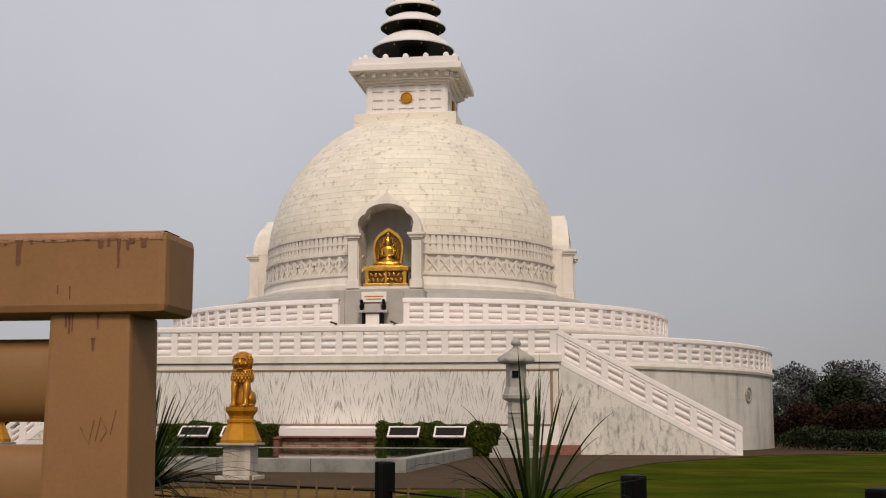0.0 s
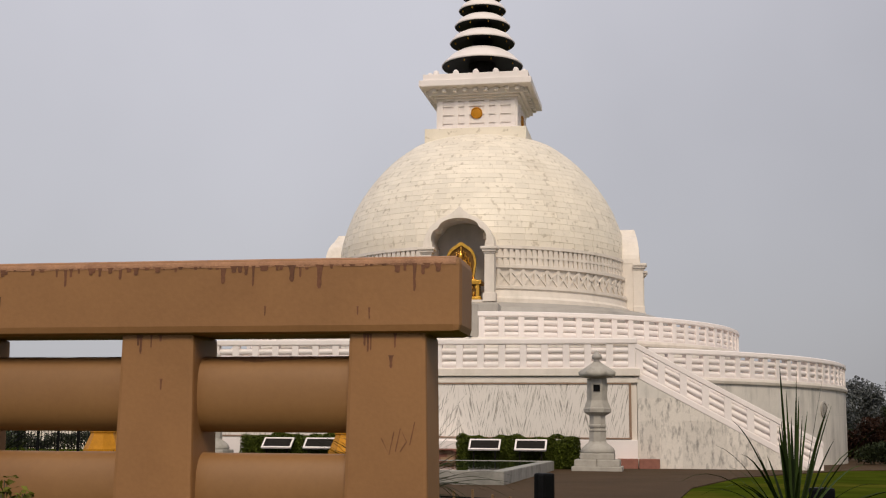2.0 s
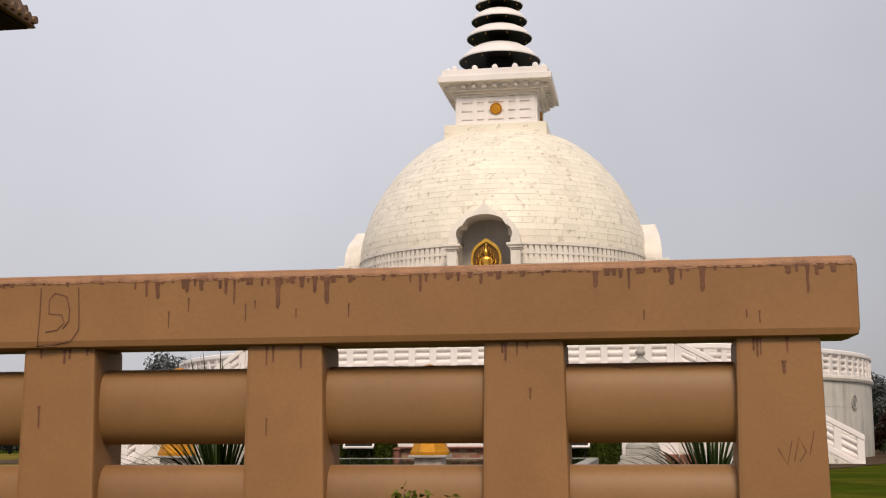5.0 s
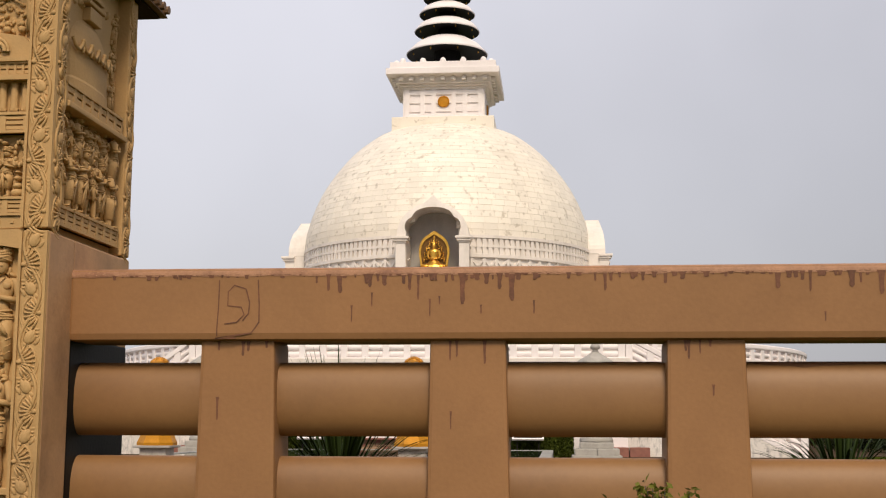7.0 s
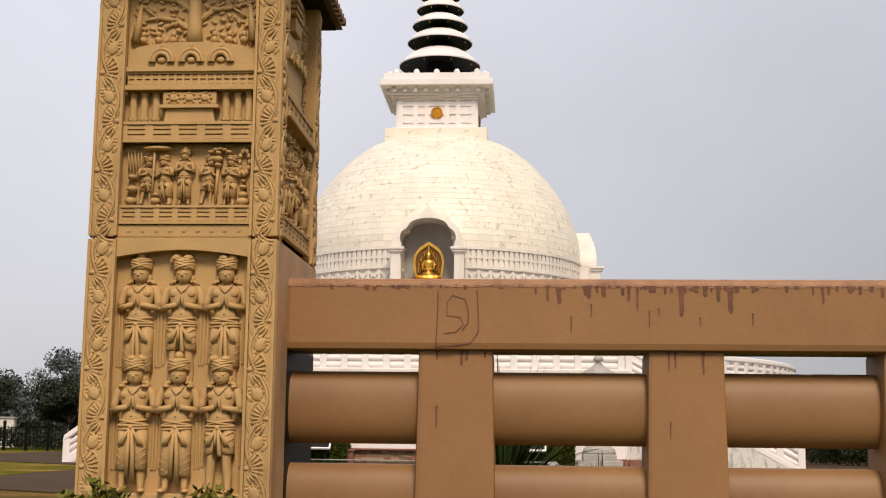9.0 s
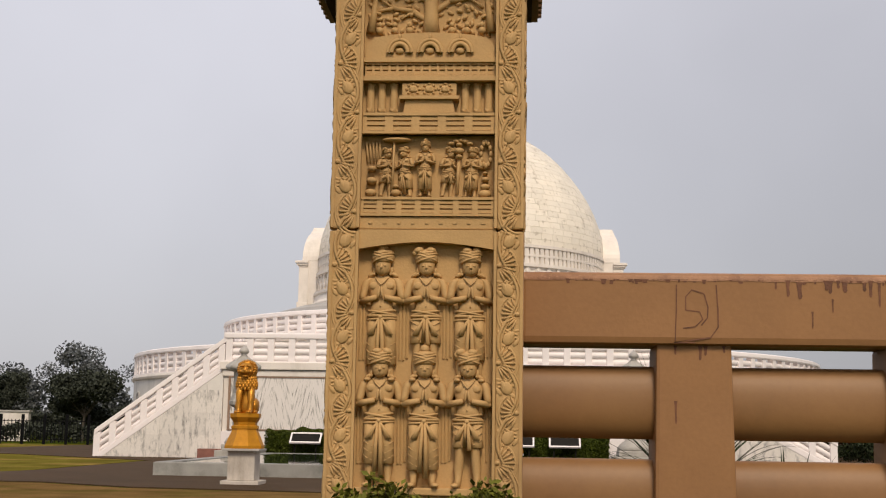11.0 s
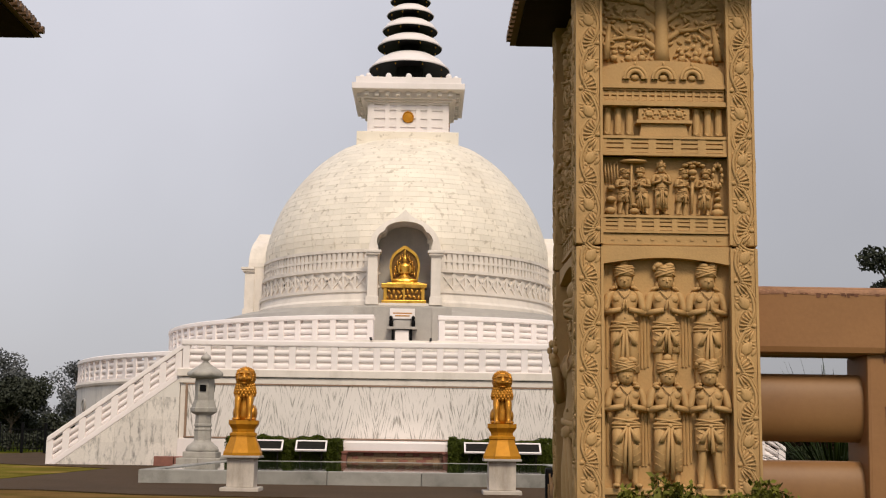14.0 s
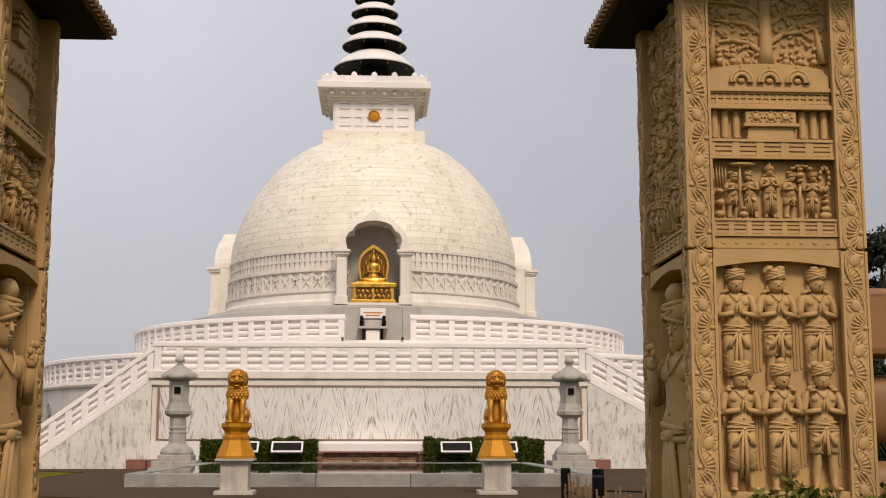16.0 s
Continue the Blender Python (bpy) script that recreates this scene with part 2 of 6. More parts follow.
# ---- mesh helpers ----
def mesh_of(bm, name, material, smooth=False):
    me = bpy.data.meshes.new(name)
    bmesh.ops.recalc_face_normals(bm, faces=bm.faces)
    bm.to_mesh(me)
    bm.free()
    me.materials.append(material)
    if smooth:
        me.polygons.foreach_set("use_smooth", [True] * len(me.polygons))
        me.update()
    return me


def part(name, bm, material, parent=None, label="", smooth=False):
    ob = new(name, mesh_of(bm, name, material, smooth))
    if parent:
        ob.parent = parent
    return tagged(ob, label)


def put_mesh(name, me, m, parent=None):
    ob = new(name, me)
    ob.parent = parent
    ob.matrix_basis = m
    return ob


def thing(name, m, label, category, group="", kind=""):
    ob = new(name)
    ob.matrix_basis = m
    return tagged(ob, label, category, group, kind)


def add_box(bm, x0, x1, y0, y1, z0, z1, bevel=0.0, m=None):
    r = bmesh.ops.create_cube(bm, size=1.0, matrix=Matrix.Translation(((x0 + x1) / 2, (y0 + y1) / 2, (z0 + z1) / 2)) @ Matrix.Diagonal((x1 - x0, y1 - y0, z1 - z0, 1)))
    vs = r["verts"]
    if bevel:
        es = {e for v in vs for e in v.link_edges}
        rb = bmesh.ops.bevel(bm, geom=list(es), offset=bevel, segments=2, affect="EDGES", profile=0.6)
        vs = rb["verts"]
    if m is not None:
        bmesh.ops.transform(bm, matrix=m, verts=list(set(vs)))
    return bm


def box(x0, x1, y0, y1, z0, z1, bevel=0.0):
    return add_box(bmesh.new(), x0, x1, y0, y1, z0, z1, bevel)


def add_ball(bm, c, r, rot=None, sub=2):
    m = Matrix.Translation(c) @ (rot or Matrix.Identity(4)) @ Matrix.Diagonal((r[0], r[1], r[2], 1))
    bmesh.ops.create_icosphere(bm, subdivisions=sub, radius=1.0, matrix=m)
    return bm


def add_rod(bm, a, b, ra, rb, seg=10):
    a, b = Vector(a), Vector(b)
    d = b - a
    m = Matrix.Translation((a + b) / 2) @ d.to_track_quat("Z", "Y").to_matrix().to_4x4()
    bmesh.ops.create_cone(bm, cap_ends=True, segments=seg, radius1=ra, radius2=rb, depth=d.length, matrix=m)
    return bm


def lathe(profile, seg=64, a0=0.0, a1=360.0, close=False):
    """A surface of revolution about z from a list of (radius, height)."""
    bm = bmesh.new()
    full = abs(a1 - a0 - 360) < 1e-6
    n = seg if full else seg + 1
    rings = []
    for i in range(n):
        a = radians(a0 + (a1 - a0) * i / seg)
        rings.append([bm.verts.new((r * math.cos(a), r * math.sin(a), z)) for r, z in profile])
    k = len(profile)
    for i in range(seg):
        p, q = rings[i], rings[(i + 1) % n]
        for j in range(k if close else k - 1):
            vs = [p[j], q[j], q[(j + 1) % k], p[(j + 1) % k]]
            bm.faces.new(vs)
    bmesh.ops.remove_doubles(bm, verts=bm.verts, dist=1e-5)
    return bm


def prism(outline, y0, y1):
    """An outline in x and z, pushed from y0 to y1."""
    bm = bmesh.new()
    a = [bm.verts.new((x, y0, z)) for x, z in outline]
    b = [bm.verts.new((x, y1, z)) for x, z in outline]
    bm.faces.new(a)
    bm.faces.new(b[::-1])
    for i in range(len(a)):
        j = (i + 1) % len(a)
        bm.faces.new((a[i], b[i], b[j], a[j]))
    return bm


I4 = Matrix.Identity(4)

# ---- ground ----
def ground_sheet():
    bm = bmesh.new()
    bmesh.ops.create_grid(bm, x_segments=60, y_segments=60, size=900)
    ob = part("ground", bm, GRASS)
    ob.location = (0, 300, -0.03)
    tagged(ob, "dry patchy green lawn reaching to the horizon", "ground", kind="structure")


ground_sheet()


def paved(name, outline, z, label):
    bm = bmesh.new()
    top = [bm.verts.new((x, y, z)) for x, y in outline]
    low = [bm.verts.new((x, y, z - 0.3)) for x, y in outline]
    bm.faces.new(top)
    for i in range(len(top)):
        j = (i + 1) % len(top)
        bm.faces.new((top[i], low[i], low[j], top[j]))
    return tagged(part(name, bm, ASPHALT), label, "pavement", kind="structure")


paved("pavement", [(-13.0, -46.5), (-8.0, -47.0), (-5.3, -48.7), (3.0, -50.0), (11.2, -49.5), (11.7, -41.7), (13.5, -31.9), (18.5, -20.5), (26.0, -13.0), (27.0, 14), (-27.0, 14), (-27.0, -17.5), (-20.0, -19.2), (-11.4, -26.4), (-11.2, -39.7)], 0.0, "grey brown paved forecourt round the shrine")
soil = paved("soil", [(-30, -62.0), (7.0, -62.0), (8.5, -50.3), (3.0, -50.4), (-5.3, -49.1), (-8.0, -47.4), (-20, -46.5)], -0.012, "dry yellow brown soil strip beside the forecourt")
soil.data.materials[0] = SOIL
lawn = paved("lawn", [(-120, -46.0), (-20.5, -46.3), (-13.3, -46.3), (-11.5, -39.8), (-11.7, -26.6), (-20.2, -19.5), (-27.3, -17.8), (-27.4, 12.0), (-120, 12.0)], -0.016, "dry yellowish patchy lawn beside the forecourt")
lawn.data.materials[0] = DRYLAWN

# ---- the shrine: terraces, stairs, drum, dome, finial ----
LOW_C, LOW_R = 0.9, 20.5        # the lower round terrace
UP_C, UP_R = 0.5, 15.0          # the upper round terrace
FRONT_Y, FRONT_X = -21.0, 9.85  # the straight front block
DECK1, DECK2, BASE_TOP = 4.15, 6.25, 8.6


def ring_wall(name, cx, r, z0, z1, label, slabs, material):
    """A round wall of upright marble slabs with thin open joints."""
    bm = lathe([(r - 0.06, z0), (r - 0.06, z1 - 0.25), (r + 0.1, z1 - 0.25), (r + 0.14, z1 - 0.12), (r + 0.1, z1), (0.3, z1)], 128)
    ob = part(name, bm, CREAM)
    ob.location.x = cx
    tagged(ob, label, "terrace wall", kind="structure")
    rows = 3
    h = (z1 - 0.25 - z0) / rows
    da = 360.0 / slabs
    sb = lathe([(r - 0.05, 0.003), (r, 0.003), (r, h - 0.003), (r - 0.05, h - 0.003)], 3, -da / 2 + 0.01, da / 2 - 0.01, True)
    sm = mesh_of(sb, "slab", material)
    for k in range(rows):
        for i in range(slabs):
            a = 180 + (i + 0.5 * (k % 2)) * da
            if 185 < a % 360 < 355:
                put_mesh("slab", sm, pose(0, 0, z0 + k * h, 0, 0, a), ob)
    return ob


ring_wall("terrace_wall_lower", LOW_C, LOW_R, -0.05, DECK1, "pale marble round terrace wall with dark stains", 90, SLAB)
ring_wall("terrace_wall_upper", UP_C, UP_R, DECK1, DECK2, "white round wall of the upper terrace", 70, SLAB)

# the straight front block
front = thing("terrace_wall_front", I4, "straight marble terrace front with flame-veined slabs", "terrace wall", kind="structure")
bm = box(-FRONT_X, FRONT_X, FRONT_Y + 0.06, -14.0, -0.05, 3.72)
part("core", bm, CREAM, front)
bm = box(-FRONT_X - 0.06, FRONT_X + 0.06, FRONT_Y - 0.05, -14.0, 3.72, 3.98, 0.02)
part("moulding", bm, CREAM, front)
bm = box(-FRONT_X - 0.16, FRONT_X + 0.16, FRONT_Y - 0.16, -14.0, 4.02, 4.36, 0.03)
part("coping", bm, CREAM, front, "weathered cream coping")
bm = box(-FRONT_X, FRONT_X, FRONT_Y + 0.02, -14.0, 3.98, 4.02)
part("groove", bm, GREYM, front)
NS = 20
sw = 19.0 / NS
sm = mesh_of(box(-sw / 2 + 0.0015, sw / 2 - 0.0015, -0.04, 0.06, 1.32, 3.66, 0.0), "slab", STREAK)
for i in range(NS):
    put_mesh("slab", sm, pose(-9.5 + (i + 0.5) * sw, FRONT_Y + 0.03, 0), front)
part("frame_top", box(-9.62, 9.62, FRONT_Y - 0.05, FRONT_Y + 0.06, 3.66, 3.715), BORDER, front, "thin brownish border")
part("frame_base", box(-9.62, 9.62, FRONT_Y - 0.06, FRONT_Y + 0.06, 1.27, 1.315), BORDER, front)
for s in (-1, 1):
    part("frame_side", box(s * 9.56 - 0.05, s * 9.56 + 0.05, FRONT_Y - 0.045, FRONT_Y + 0.06, 1.33, 3.65), BORDER, front)
part("plinth", box(-FRONT_X - 0.02, FRONT_X + 0.02, FRONT_Y - 0.1, FRONT_Y + 0.3, -0.05, 1.22, 0.02), WHITE, front)
# red stone footing, taller in the middle
ft = thing("footing", I4, "low red sandstone footing below the white wall", "footing", kind="structure")
for s in (-1, 1):
    for k in range(2):
        part("stone", box(s * 9.9 - 0.9 + k * 0.92, s * 9.9 - 0.02 + k * 0.92, FRONT_Y - 0.55, FRONT_Y - 0.1, -0.05, 0.42, 0.03), REDSTONE, ft)


# balustrades: posts with three lens-shaped rails between them and a broad hand rail
BAL_H, BAL_P = 1.3, 1.0


def lens_rail(w, t=0.13):
    bm = bmesh.new()
    prof = [(math.cos(radians(a)) * t, math.sin(radians(a)) * 0.145) for a in range(0, 360, 45)]
    a = [bm.verts.new((-w / 2, y, h)) for y, h in prof]
    b = [bm.verts.new((w / 2, y, h)) for y, h in prof]
    for i in range(8):
        bm.faces.new((a[i], a[(i + 1) % 8], b[(i + 1) % 8], b[i]))
    return bm


def three_rails(me, m, parent):
    for k in range(3):
        put_mesh("rail", me, m @ pose(0, 0, 0.16 + k * 0.31), parent)


POST = mesh_of(box(-0.155, 0.155, -0.17, 0.17, -0.02, 1.08, 0.02), "post", WHITE)


def straight_balustrade(x0, x1, y, z, n, label):
    t = thing("balustrade", pose(0, y, z), label, "balustrade", "white balustrades")
    p = (x1 - x0) / n
    rl = mesh_of(lens_rail(p - 0.28), "rail", WHITE, True)
    for i in range(n + 1):
        put_mesh("post", POST, pose(x0 + i * p, 0, 0), t)
        if i < n:
            three_rails(rl, pose(x0 + (i + 0.5) * p, 0, 0), t)
    bm = box(x0 - 0.25, x1 + 0.25, -0.22, 0.22, 1.06, 1.32, 0.06)
    part("hand_rail", bm, WHITE, t)
    part("kerb", box(x0 - 0.2, x1 + 0.2, -0.19, 0.19, -0.06, 0.03), WHITE, t)


straight_balustrade(-9.65, 9.65, FRONT_Y + 0.15, 4.38, 20, "white straight balustrade on the front terrace edge")


def round_balustrade(cx, r, z, a0, a1, label):
    """From bearing a0 to a1, in degrees."""
    t = thing("balustrade", pose(cx, 0, z), label, "balustrade", "white balustrades")
    n = max(1, round(radians(a1 - a0) * r / 0.98))
    da = (a1 - a0) / n
    rl = mesh_of(lens_rail(2 * r * math.sin(radians(da) / 2) - 0.26), "rail", WHITE, True)
    for i in range(n + 1):
        a = a0 + i * da
        put_mesh("post", POST, Matrix.Rotation(radians(a), 4, "Z") @ pose(r, 0, 0, 0, 0, 90), t)
        if i < n:
            three_rails(rl, Matrix.Rotation(radians(a + da / 2), 4, "Z") @ pose(r, 0, 0, 0, 0, 90), t)
    prof = [(r - 0.2, 1.06), (r + 0.2, 1.06), (r + 0.22, 1.12), (r + 0.2, 1.27), (r + 0.1, 1.32), (r - 0.1, 1.32), (r - 0.2, 1.27)]
    bm = lathe(prof, n * 2, a0 - da * 0.2, a1 + da * 0.2, True)
    part("hand_rail", bm, WHITE, t, smooth=False)
    bm = lathe([(r - 0.2, -0.05), (r + 0.2, -0.05), (r + 0.2, 0.06), (r - 0.2, 0.06)], n * 2, a0 - da * 0.2, a1 + da * 0.2, True)
    part("kerb", bm, WHITE, t)


round_balustrade(LOW_C, LOW_R - 0.15, DECK1, -62, 70, "white curved balustrade of the lower terrace")
round_balustrade(LOW_C, LOW_R - 0.15, DECK1, 110, 242, "white curved balustrade of the lower terrace")
round_balustrade(UP_C, UP_R - 0.15, DECK2, -84.0, 80, "white curved balustrade of the upper terrace")
round_balustrade(UP_C, UP_R - 0.15, DECK2, 100, 262.0, "white curved balustrade of the upper terrace")


# two straight flights of stairs that fall away sideways
def stair(s, x_end):
    t = thing("stair", I4, "marble-clad outside stair with white sloping balustrade", "stair", "side stairs")
    y0, y1 = FRONT_Y, FRONT_Y + 2.7
    top, x0 = 4.15, FRONT_X + 0.02
    run = x_end - x0
    out = [(s * x0, -0.05), (s * x_end, -0.05), (s * x0, top - 0.05)]
    part("wall", prism(out, y0 + 0.03, y0 + 0.4), CREAM, t)
    # slabs cut to the slope
    n, rows = 8, 4
    for i in range(n):
        for k in range(rows):
            a, b = x0 + run * i / n + 0.003, x0 + run * (i + 1) / n - 0.003
            lo, hi = k * 1.02 + 0.003, (k + 1) * 1.02 - 0.003
            la, lb = top * (1 - (a - x0) / run) - 0.08, top * (1 - (b - x0) / run) - 0.08
            if la <= lo + 0.02:
                continue
            q = [(s * a, lo)]
            if lb > lo:
                q.append((s * b, lo))
            else:
                q.append((s * (x0 + run * (1 - (lo + 0.08) / top)), lo))
            if lb >= hi:
                q.append((s * b, hi))
            elif lb > lo:
                q.append((s * b, lb))
            if la > hi and lb < hi:
                q.append((s * (x0 + run * (1 - (hi + 0.08) / top)), hi))
            q.append((s * a, min(la, hi)))
            if len(q) >= 3:
                part("slab", prism(q, y0, y0 + 0.05), STAINED if k < 3 else SLAB, t)
    steps = 24
    for i in range(steps):
        a = x0 + run * i / steps
        z = top * (1 - i / steps)
        xa, xb = sorted((s * a, s * (a + run / steps)))
        part("step", box(xa, xb, y0 + 0.4, y1, z - 0.75 if z > 0.75 else -0.02, z), SLAB, t)
    slope = math.atan2(top, run)
    for yy, nm in ((y0 + 0.18, "front"), (y1, "back")):
        nb = 8
        p = (run - 0.1) / nb
        w = p - 0.28
        sh = -s * top / run
        shear = Matrix(((1, 0, 0, 0), (0, 1, 0, 0), (sh, 0, 1, 0), (0, 0, 0, 1)))
        rb = lens_rail(w)
        bmesh.ops.transform(rb, matrix=shear, verts=rb.verts)
        rm = mesh_of(rb, "rail", WHITE, True)
        for i in range(nb + 1):
            x = s * (x0 + 0.12 + i * p)
            z = top * (1 - (abs(x) - x0) / run)
            put_mesh("post", POST, pose(x, yy, z + 0.02), t)
            if i < nb:
                xm = s * (x0 + 0.12 + (i + 0.5) * p)
                three_rails(rm, pose(xm, yy, top * (1 - (abs(xm) - x0) / run) + 0.02), t)
        for z0, z1, nme in ((1.06, 1.32, "hand_rail"), (-0.22, 0.08, "kerb")):
            bm = box(-run / 2 - 0.15, run / 2 + 0.2, -0.2, 0.2, z0, z1, 0.04)
            bmesh.ops.transform(bm, matrix=shear, verts=bm.verts)
            o = part(nme, bm, WHITE, t)
            o.location = (s * (x0 + run / 2), yy, top / 2)


stair(1, 17.5)
stair(-1, 15.6)

# emblem on the round wall beside each stair
def emblem(a):
    bm = lathe([(0.42, 0), (0.42, 0.06), (0.33, 0.08), (0.32, 0.03), (0.0, 0.03)], 24)
    for k in range(3):
        add_box(bm, -0.2, 0.2, -0.16 + k * 0.12, -0.09 + k * 0.12, 0.03, 0.07)
    ob = part("emblem", bm, GREYM)
    ob.matrix_basis = pose(LOW_C, 0, 2.85) @ Matrix.Rotation(radians(a), 4, "Z") @ pose(LOW_R, 0, 0, 90, 0, 90)
    tagged(ob, "round grey carved stone emblem set in the wall", "emblem", "wall emblems")


emblem(-27)
emblem(207)

# drum base
bm = lathe([(12.6, DECK2 - 0.05), (12.6, 7.6), (12.0, 7.65), (11.7, 8.15), (10.6, 8.5), (9.6, BASE_TOP + 0.02), (0.5, BASE_TOP + 0.02)], 128)
tagged(part("drum_base", bm, GREYM, smooth=False), "grey marble round base below the white drum", "base", kind="structure")
apron = thing("apron_wall", I4, "grey marble wall below the golden niche", "wall", kind="structure")
for i in range(5):
    x0 = -2.6 + i * 1.04
    part("slab", box(x0 + 0.006, x0 + 1.034, -12.75, -9.6, DECK2, 8.2, 0.01), GREYM, apron)

# drum: plinth mouldings, cross frieze, rail frieze
drum = thing("drum", pose(0, 0, -0.18), "cream stone drum with carved cross and rail friezes", "drum", kind="structure")
prof = [(9.5, 8.55), (9.5, 8.75), (9.35, 8.8), (9.35, 9.05), (9.2, 9.2), (9.12, 9.55), (9.22, 9.62), (9.22, 9.78), (8.95, 9.82), (8.95, 10.75), (9.12, 10.8), (9.12, 10.98), (8.88, 11.02), (8.84, 11.86), (9.02, 11.9), (9.02, 12.06), (8.7, 12.1), (6.0, 12.1)]
for q in range(4):
    part("body", lathe(prof, 32, q * 90 + 10, q * 90 + 80), CREAM, drum)
NF = 40
bm = bmesh.new()
add_box(bm, -0.075, 0.075, -0.1, 0.06, 9.8, 10.8)
upright = mesh_of(bm, "upright", CREAM)
bm = bmesh.new()
for s in (-1, 1):
    add_box(bm, -0.06, 0.06, -0.08, 0.06, -0.58, 0.58, 0, pose(0, 0, 10.29, 0, s * 40, 0))
cross = mesh_of(bm, "cross", CREAM)
bm = box(-0.11, 0.11, -0.1, 0.06, 11.0, 11.9)
stub = mesh_of(bm, "stub", CREAM)
for i in range(NF):
    a = 180 + i * 180.0 / NF
    x = 9.0 * math.cos(radians(a + 90.0 / NF))
    if abs((a + 45) % 90 - 45) < 11.5:
        continue
    put_mesh("upright", upright, Matrix.Rotation(radians(a), 4, "Z") @ pose(8.95, 0, 0, 0, 0, 90), drum)
    put_mesh("cross", cross, Matrix.Rotation(radians(a + 90.0 / NF), 4, "Z") @ pose(8.95, 0, 0, 0, 0, 90), drum)
NU = 84
for i in range(NU):
    a = 180 + (i + 0.5) * 180.0 / NU
    if abs((a + 45) % 90 - 45) < 11:
        continue
    put_mesh("stub", stub, Matrix.Rotation(radians(a), 4, "Z") @ pose(8.86, 0, 0, 0, 0, 90), drum)
for q in (2, 3):
    part("band", lathe([(8.88, 11.38), (8.98, 11.38), (8.98, 11.52), (8.88, 11.52)], 40, q * 90 + 10.5, q * 90 + 79.5, True), CREAM, drum)


# dome of marble blocks
def dome_profile():
    pts = [(8.95, 11.85), (8.92, 12.6), (8.72, 13.5), (8.42, 14.4), (8.03, 15.3), (7.5, 16.2), (6.85, 17.1), (6.0, 18.05), (5.1, 18.8), (4.2, 19.35), (2.6, 19.8), (0.6, 19.95)]
    dense = []
    for i in range(len(pts) - 1):
        p0, p1, p2, p3 = pts[max(i - 1, 0)], pts[i], pts[i + 1], pts[min(i + 2, len(pts) - 1)]
        for k in range(12):
            t = k / 12
            dense.append(tuple(0.5 * (2 * p1[j] + (p2[j] - p0[j]) * t + (2 * p0[j] - 5 * p1[j] + 4 * p2[j] - p3[j]) * t * t + (3 * p1[j] - p0[j] - 3 * p2[j] + p3[j]) * t ** 3) for j in (0, 1)))
    dense.append(pts[-1])
    return dense


PROF = dome_profile()
dome = thing("dome", I4, "cream marble block dome with faint joints", "dome", kind="structure")
CUT = [i for i, p in enumerate(PROF) if p[1] > 13.55][0]
part("core", lathe([(r - 0.016, z) for r, z in PROF[CUT:]], 128), JOINT, dome, smooth=True)
for q in range(4):
    part("core", lathe([(r - 0.016, z) for r, z in PROF[:CUT + 1]], 40, q * 90 + 10, q * 90 + 80), JOINT, dome, smooth=True)
acc = [0.0]
for i in range(1, len(PROF)):
    acc.append(acc[-1] + math.dist(PROF[i], PROF[i - 1]))


def along(s):
    i = min(max(np.searchsorted(acc, s) - 1, 0), len(PROF) - 2)
    k = (s - acc[i]) / max(acc[i + 1] - acc[i], 1e-6)
    return (PROF[i][0] + (PROF[i + 1][0] - PROF[i][0]) * k, PROF[i][1] + (PROF[i + 1][1] - PROF[i][1]) * k)


COURSE = 0.36
rng = random.Random(4)
rest_v, rest_f = [], []
near_left = 300
blocks = []
rows_n = int(acc[-1] / COURSE)
for k in range(rows_n):
    lo, hi = k * acc[-1] / rows_n, (k + 1) * acc[-1] / rows_n
    r_mid = along((lo + hi) / 2)[0]
    n = max(8, int(2 * math.pi * r_mid / 0.78))
    off = rng.random() * 360 / n
    for i in range(n):
        blocks.append((k, lo, hi, off + i * 360.0 / n, 360.0 / n))


def block_geo(lo, hi, a, da, lift, flat):
    g = 0.007
    r_mid = along((lo + hi) / 2)[0]
    ga = math.degrees(g / r_mid)
    vs = []
    for d in (-0.03, lift):
        for s, q in ((lo + g, a - da / 2 + ga), (lo + g, a), (lo + g, a + da / 2 - ga), (hi - g, a + da / 2 - ga), (hi - g, a), (hi - g, a - da / 2 + ga)):
            r, z = along(s)
            r += d
            vs.append((r * math.cos(radians(q)), r * math.sin(radians(q)), z + d * 0.3))
    fs = [(6, 7, 10, 11), (7, 8, 9, 10)] + [(i, (i + 1) % 6, 6 + (i + 1) % 6, 6 + i) for i in range(6)]
    return vs, fs


for k, lo, hi, a, da in blocks:
    lift = rng.uniform(-0.004, 0.006)
    az_off = abs((a - 270 + 180) % 360 - 180)
    zb = along((lo + hi) / 2)[1]
    side = math.radians(abs((a + 45) % 90 - 45)) * 8.9
    if zb < 11.75 + 1.6 * math.sqrt(max(0.0, 1 - (side / 1.75) ** 2)) and side < 1.75:
        continue
    if 3 <= k <= 16 and az_off < 26 and near_left:
        near_left -= 1
        vs, fs = block_geo(lo, hi, 0.0, da, lift, False)
        me = bpy.data.meshes.new("block")
        me.from_pydata(vs, [], fs)
        me.materials.append(DOME)
        put_mesh("block", me, Matrix.Rotation(radians(a), 4, "Z"), dome)
    else:
        vs, fs = block_geo(lo, hi, a, da, lift, False)
        o = len(rest_v)
        rest_v += vs
        rest_f += [tuple(i + o for i in q) for q in fs]
me = bpy.data.meshes.new("blocks")
me.from_pydata(rest_v, [], rest_f)
me.materials.append(DOME_STUFF)
ob = put_mesh("blocks", me, I4, dome)
tagged(ob, kind="stuff")


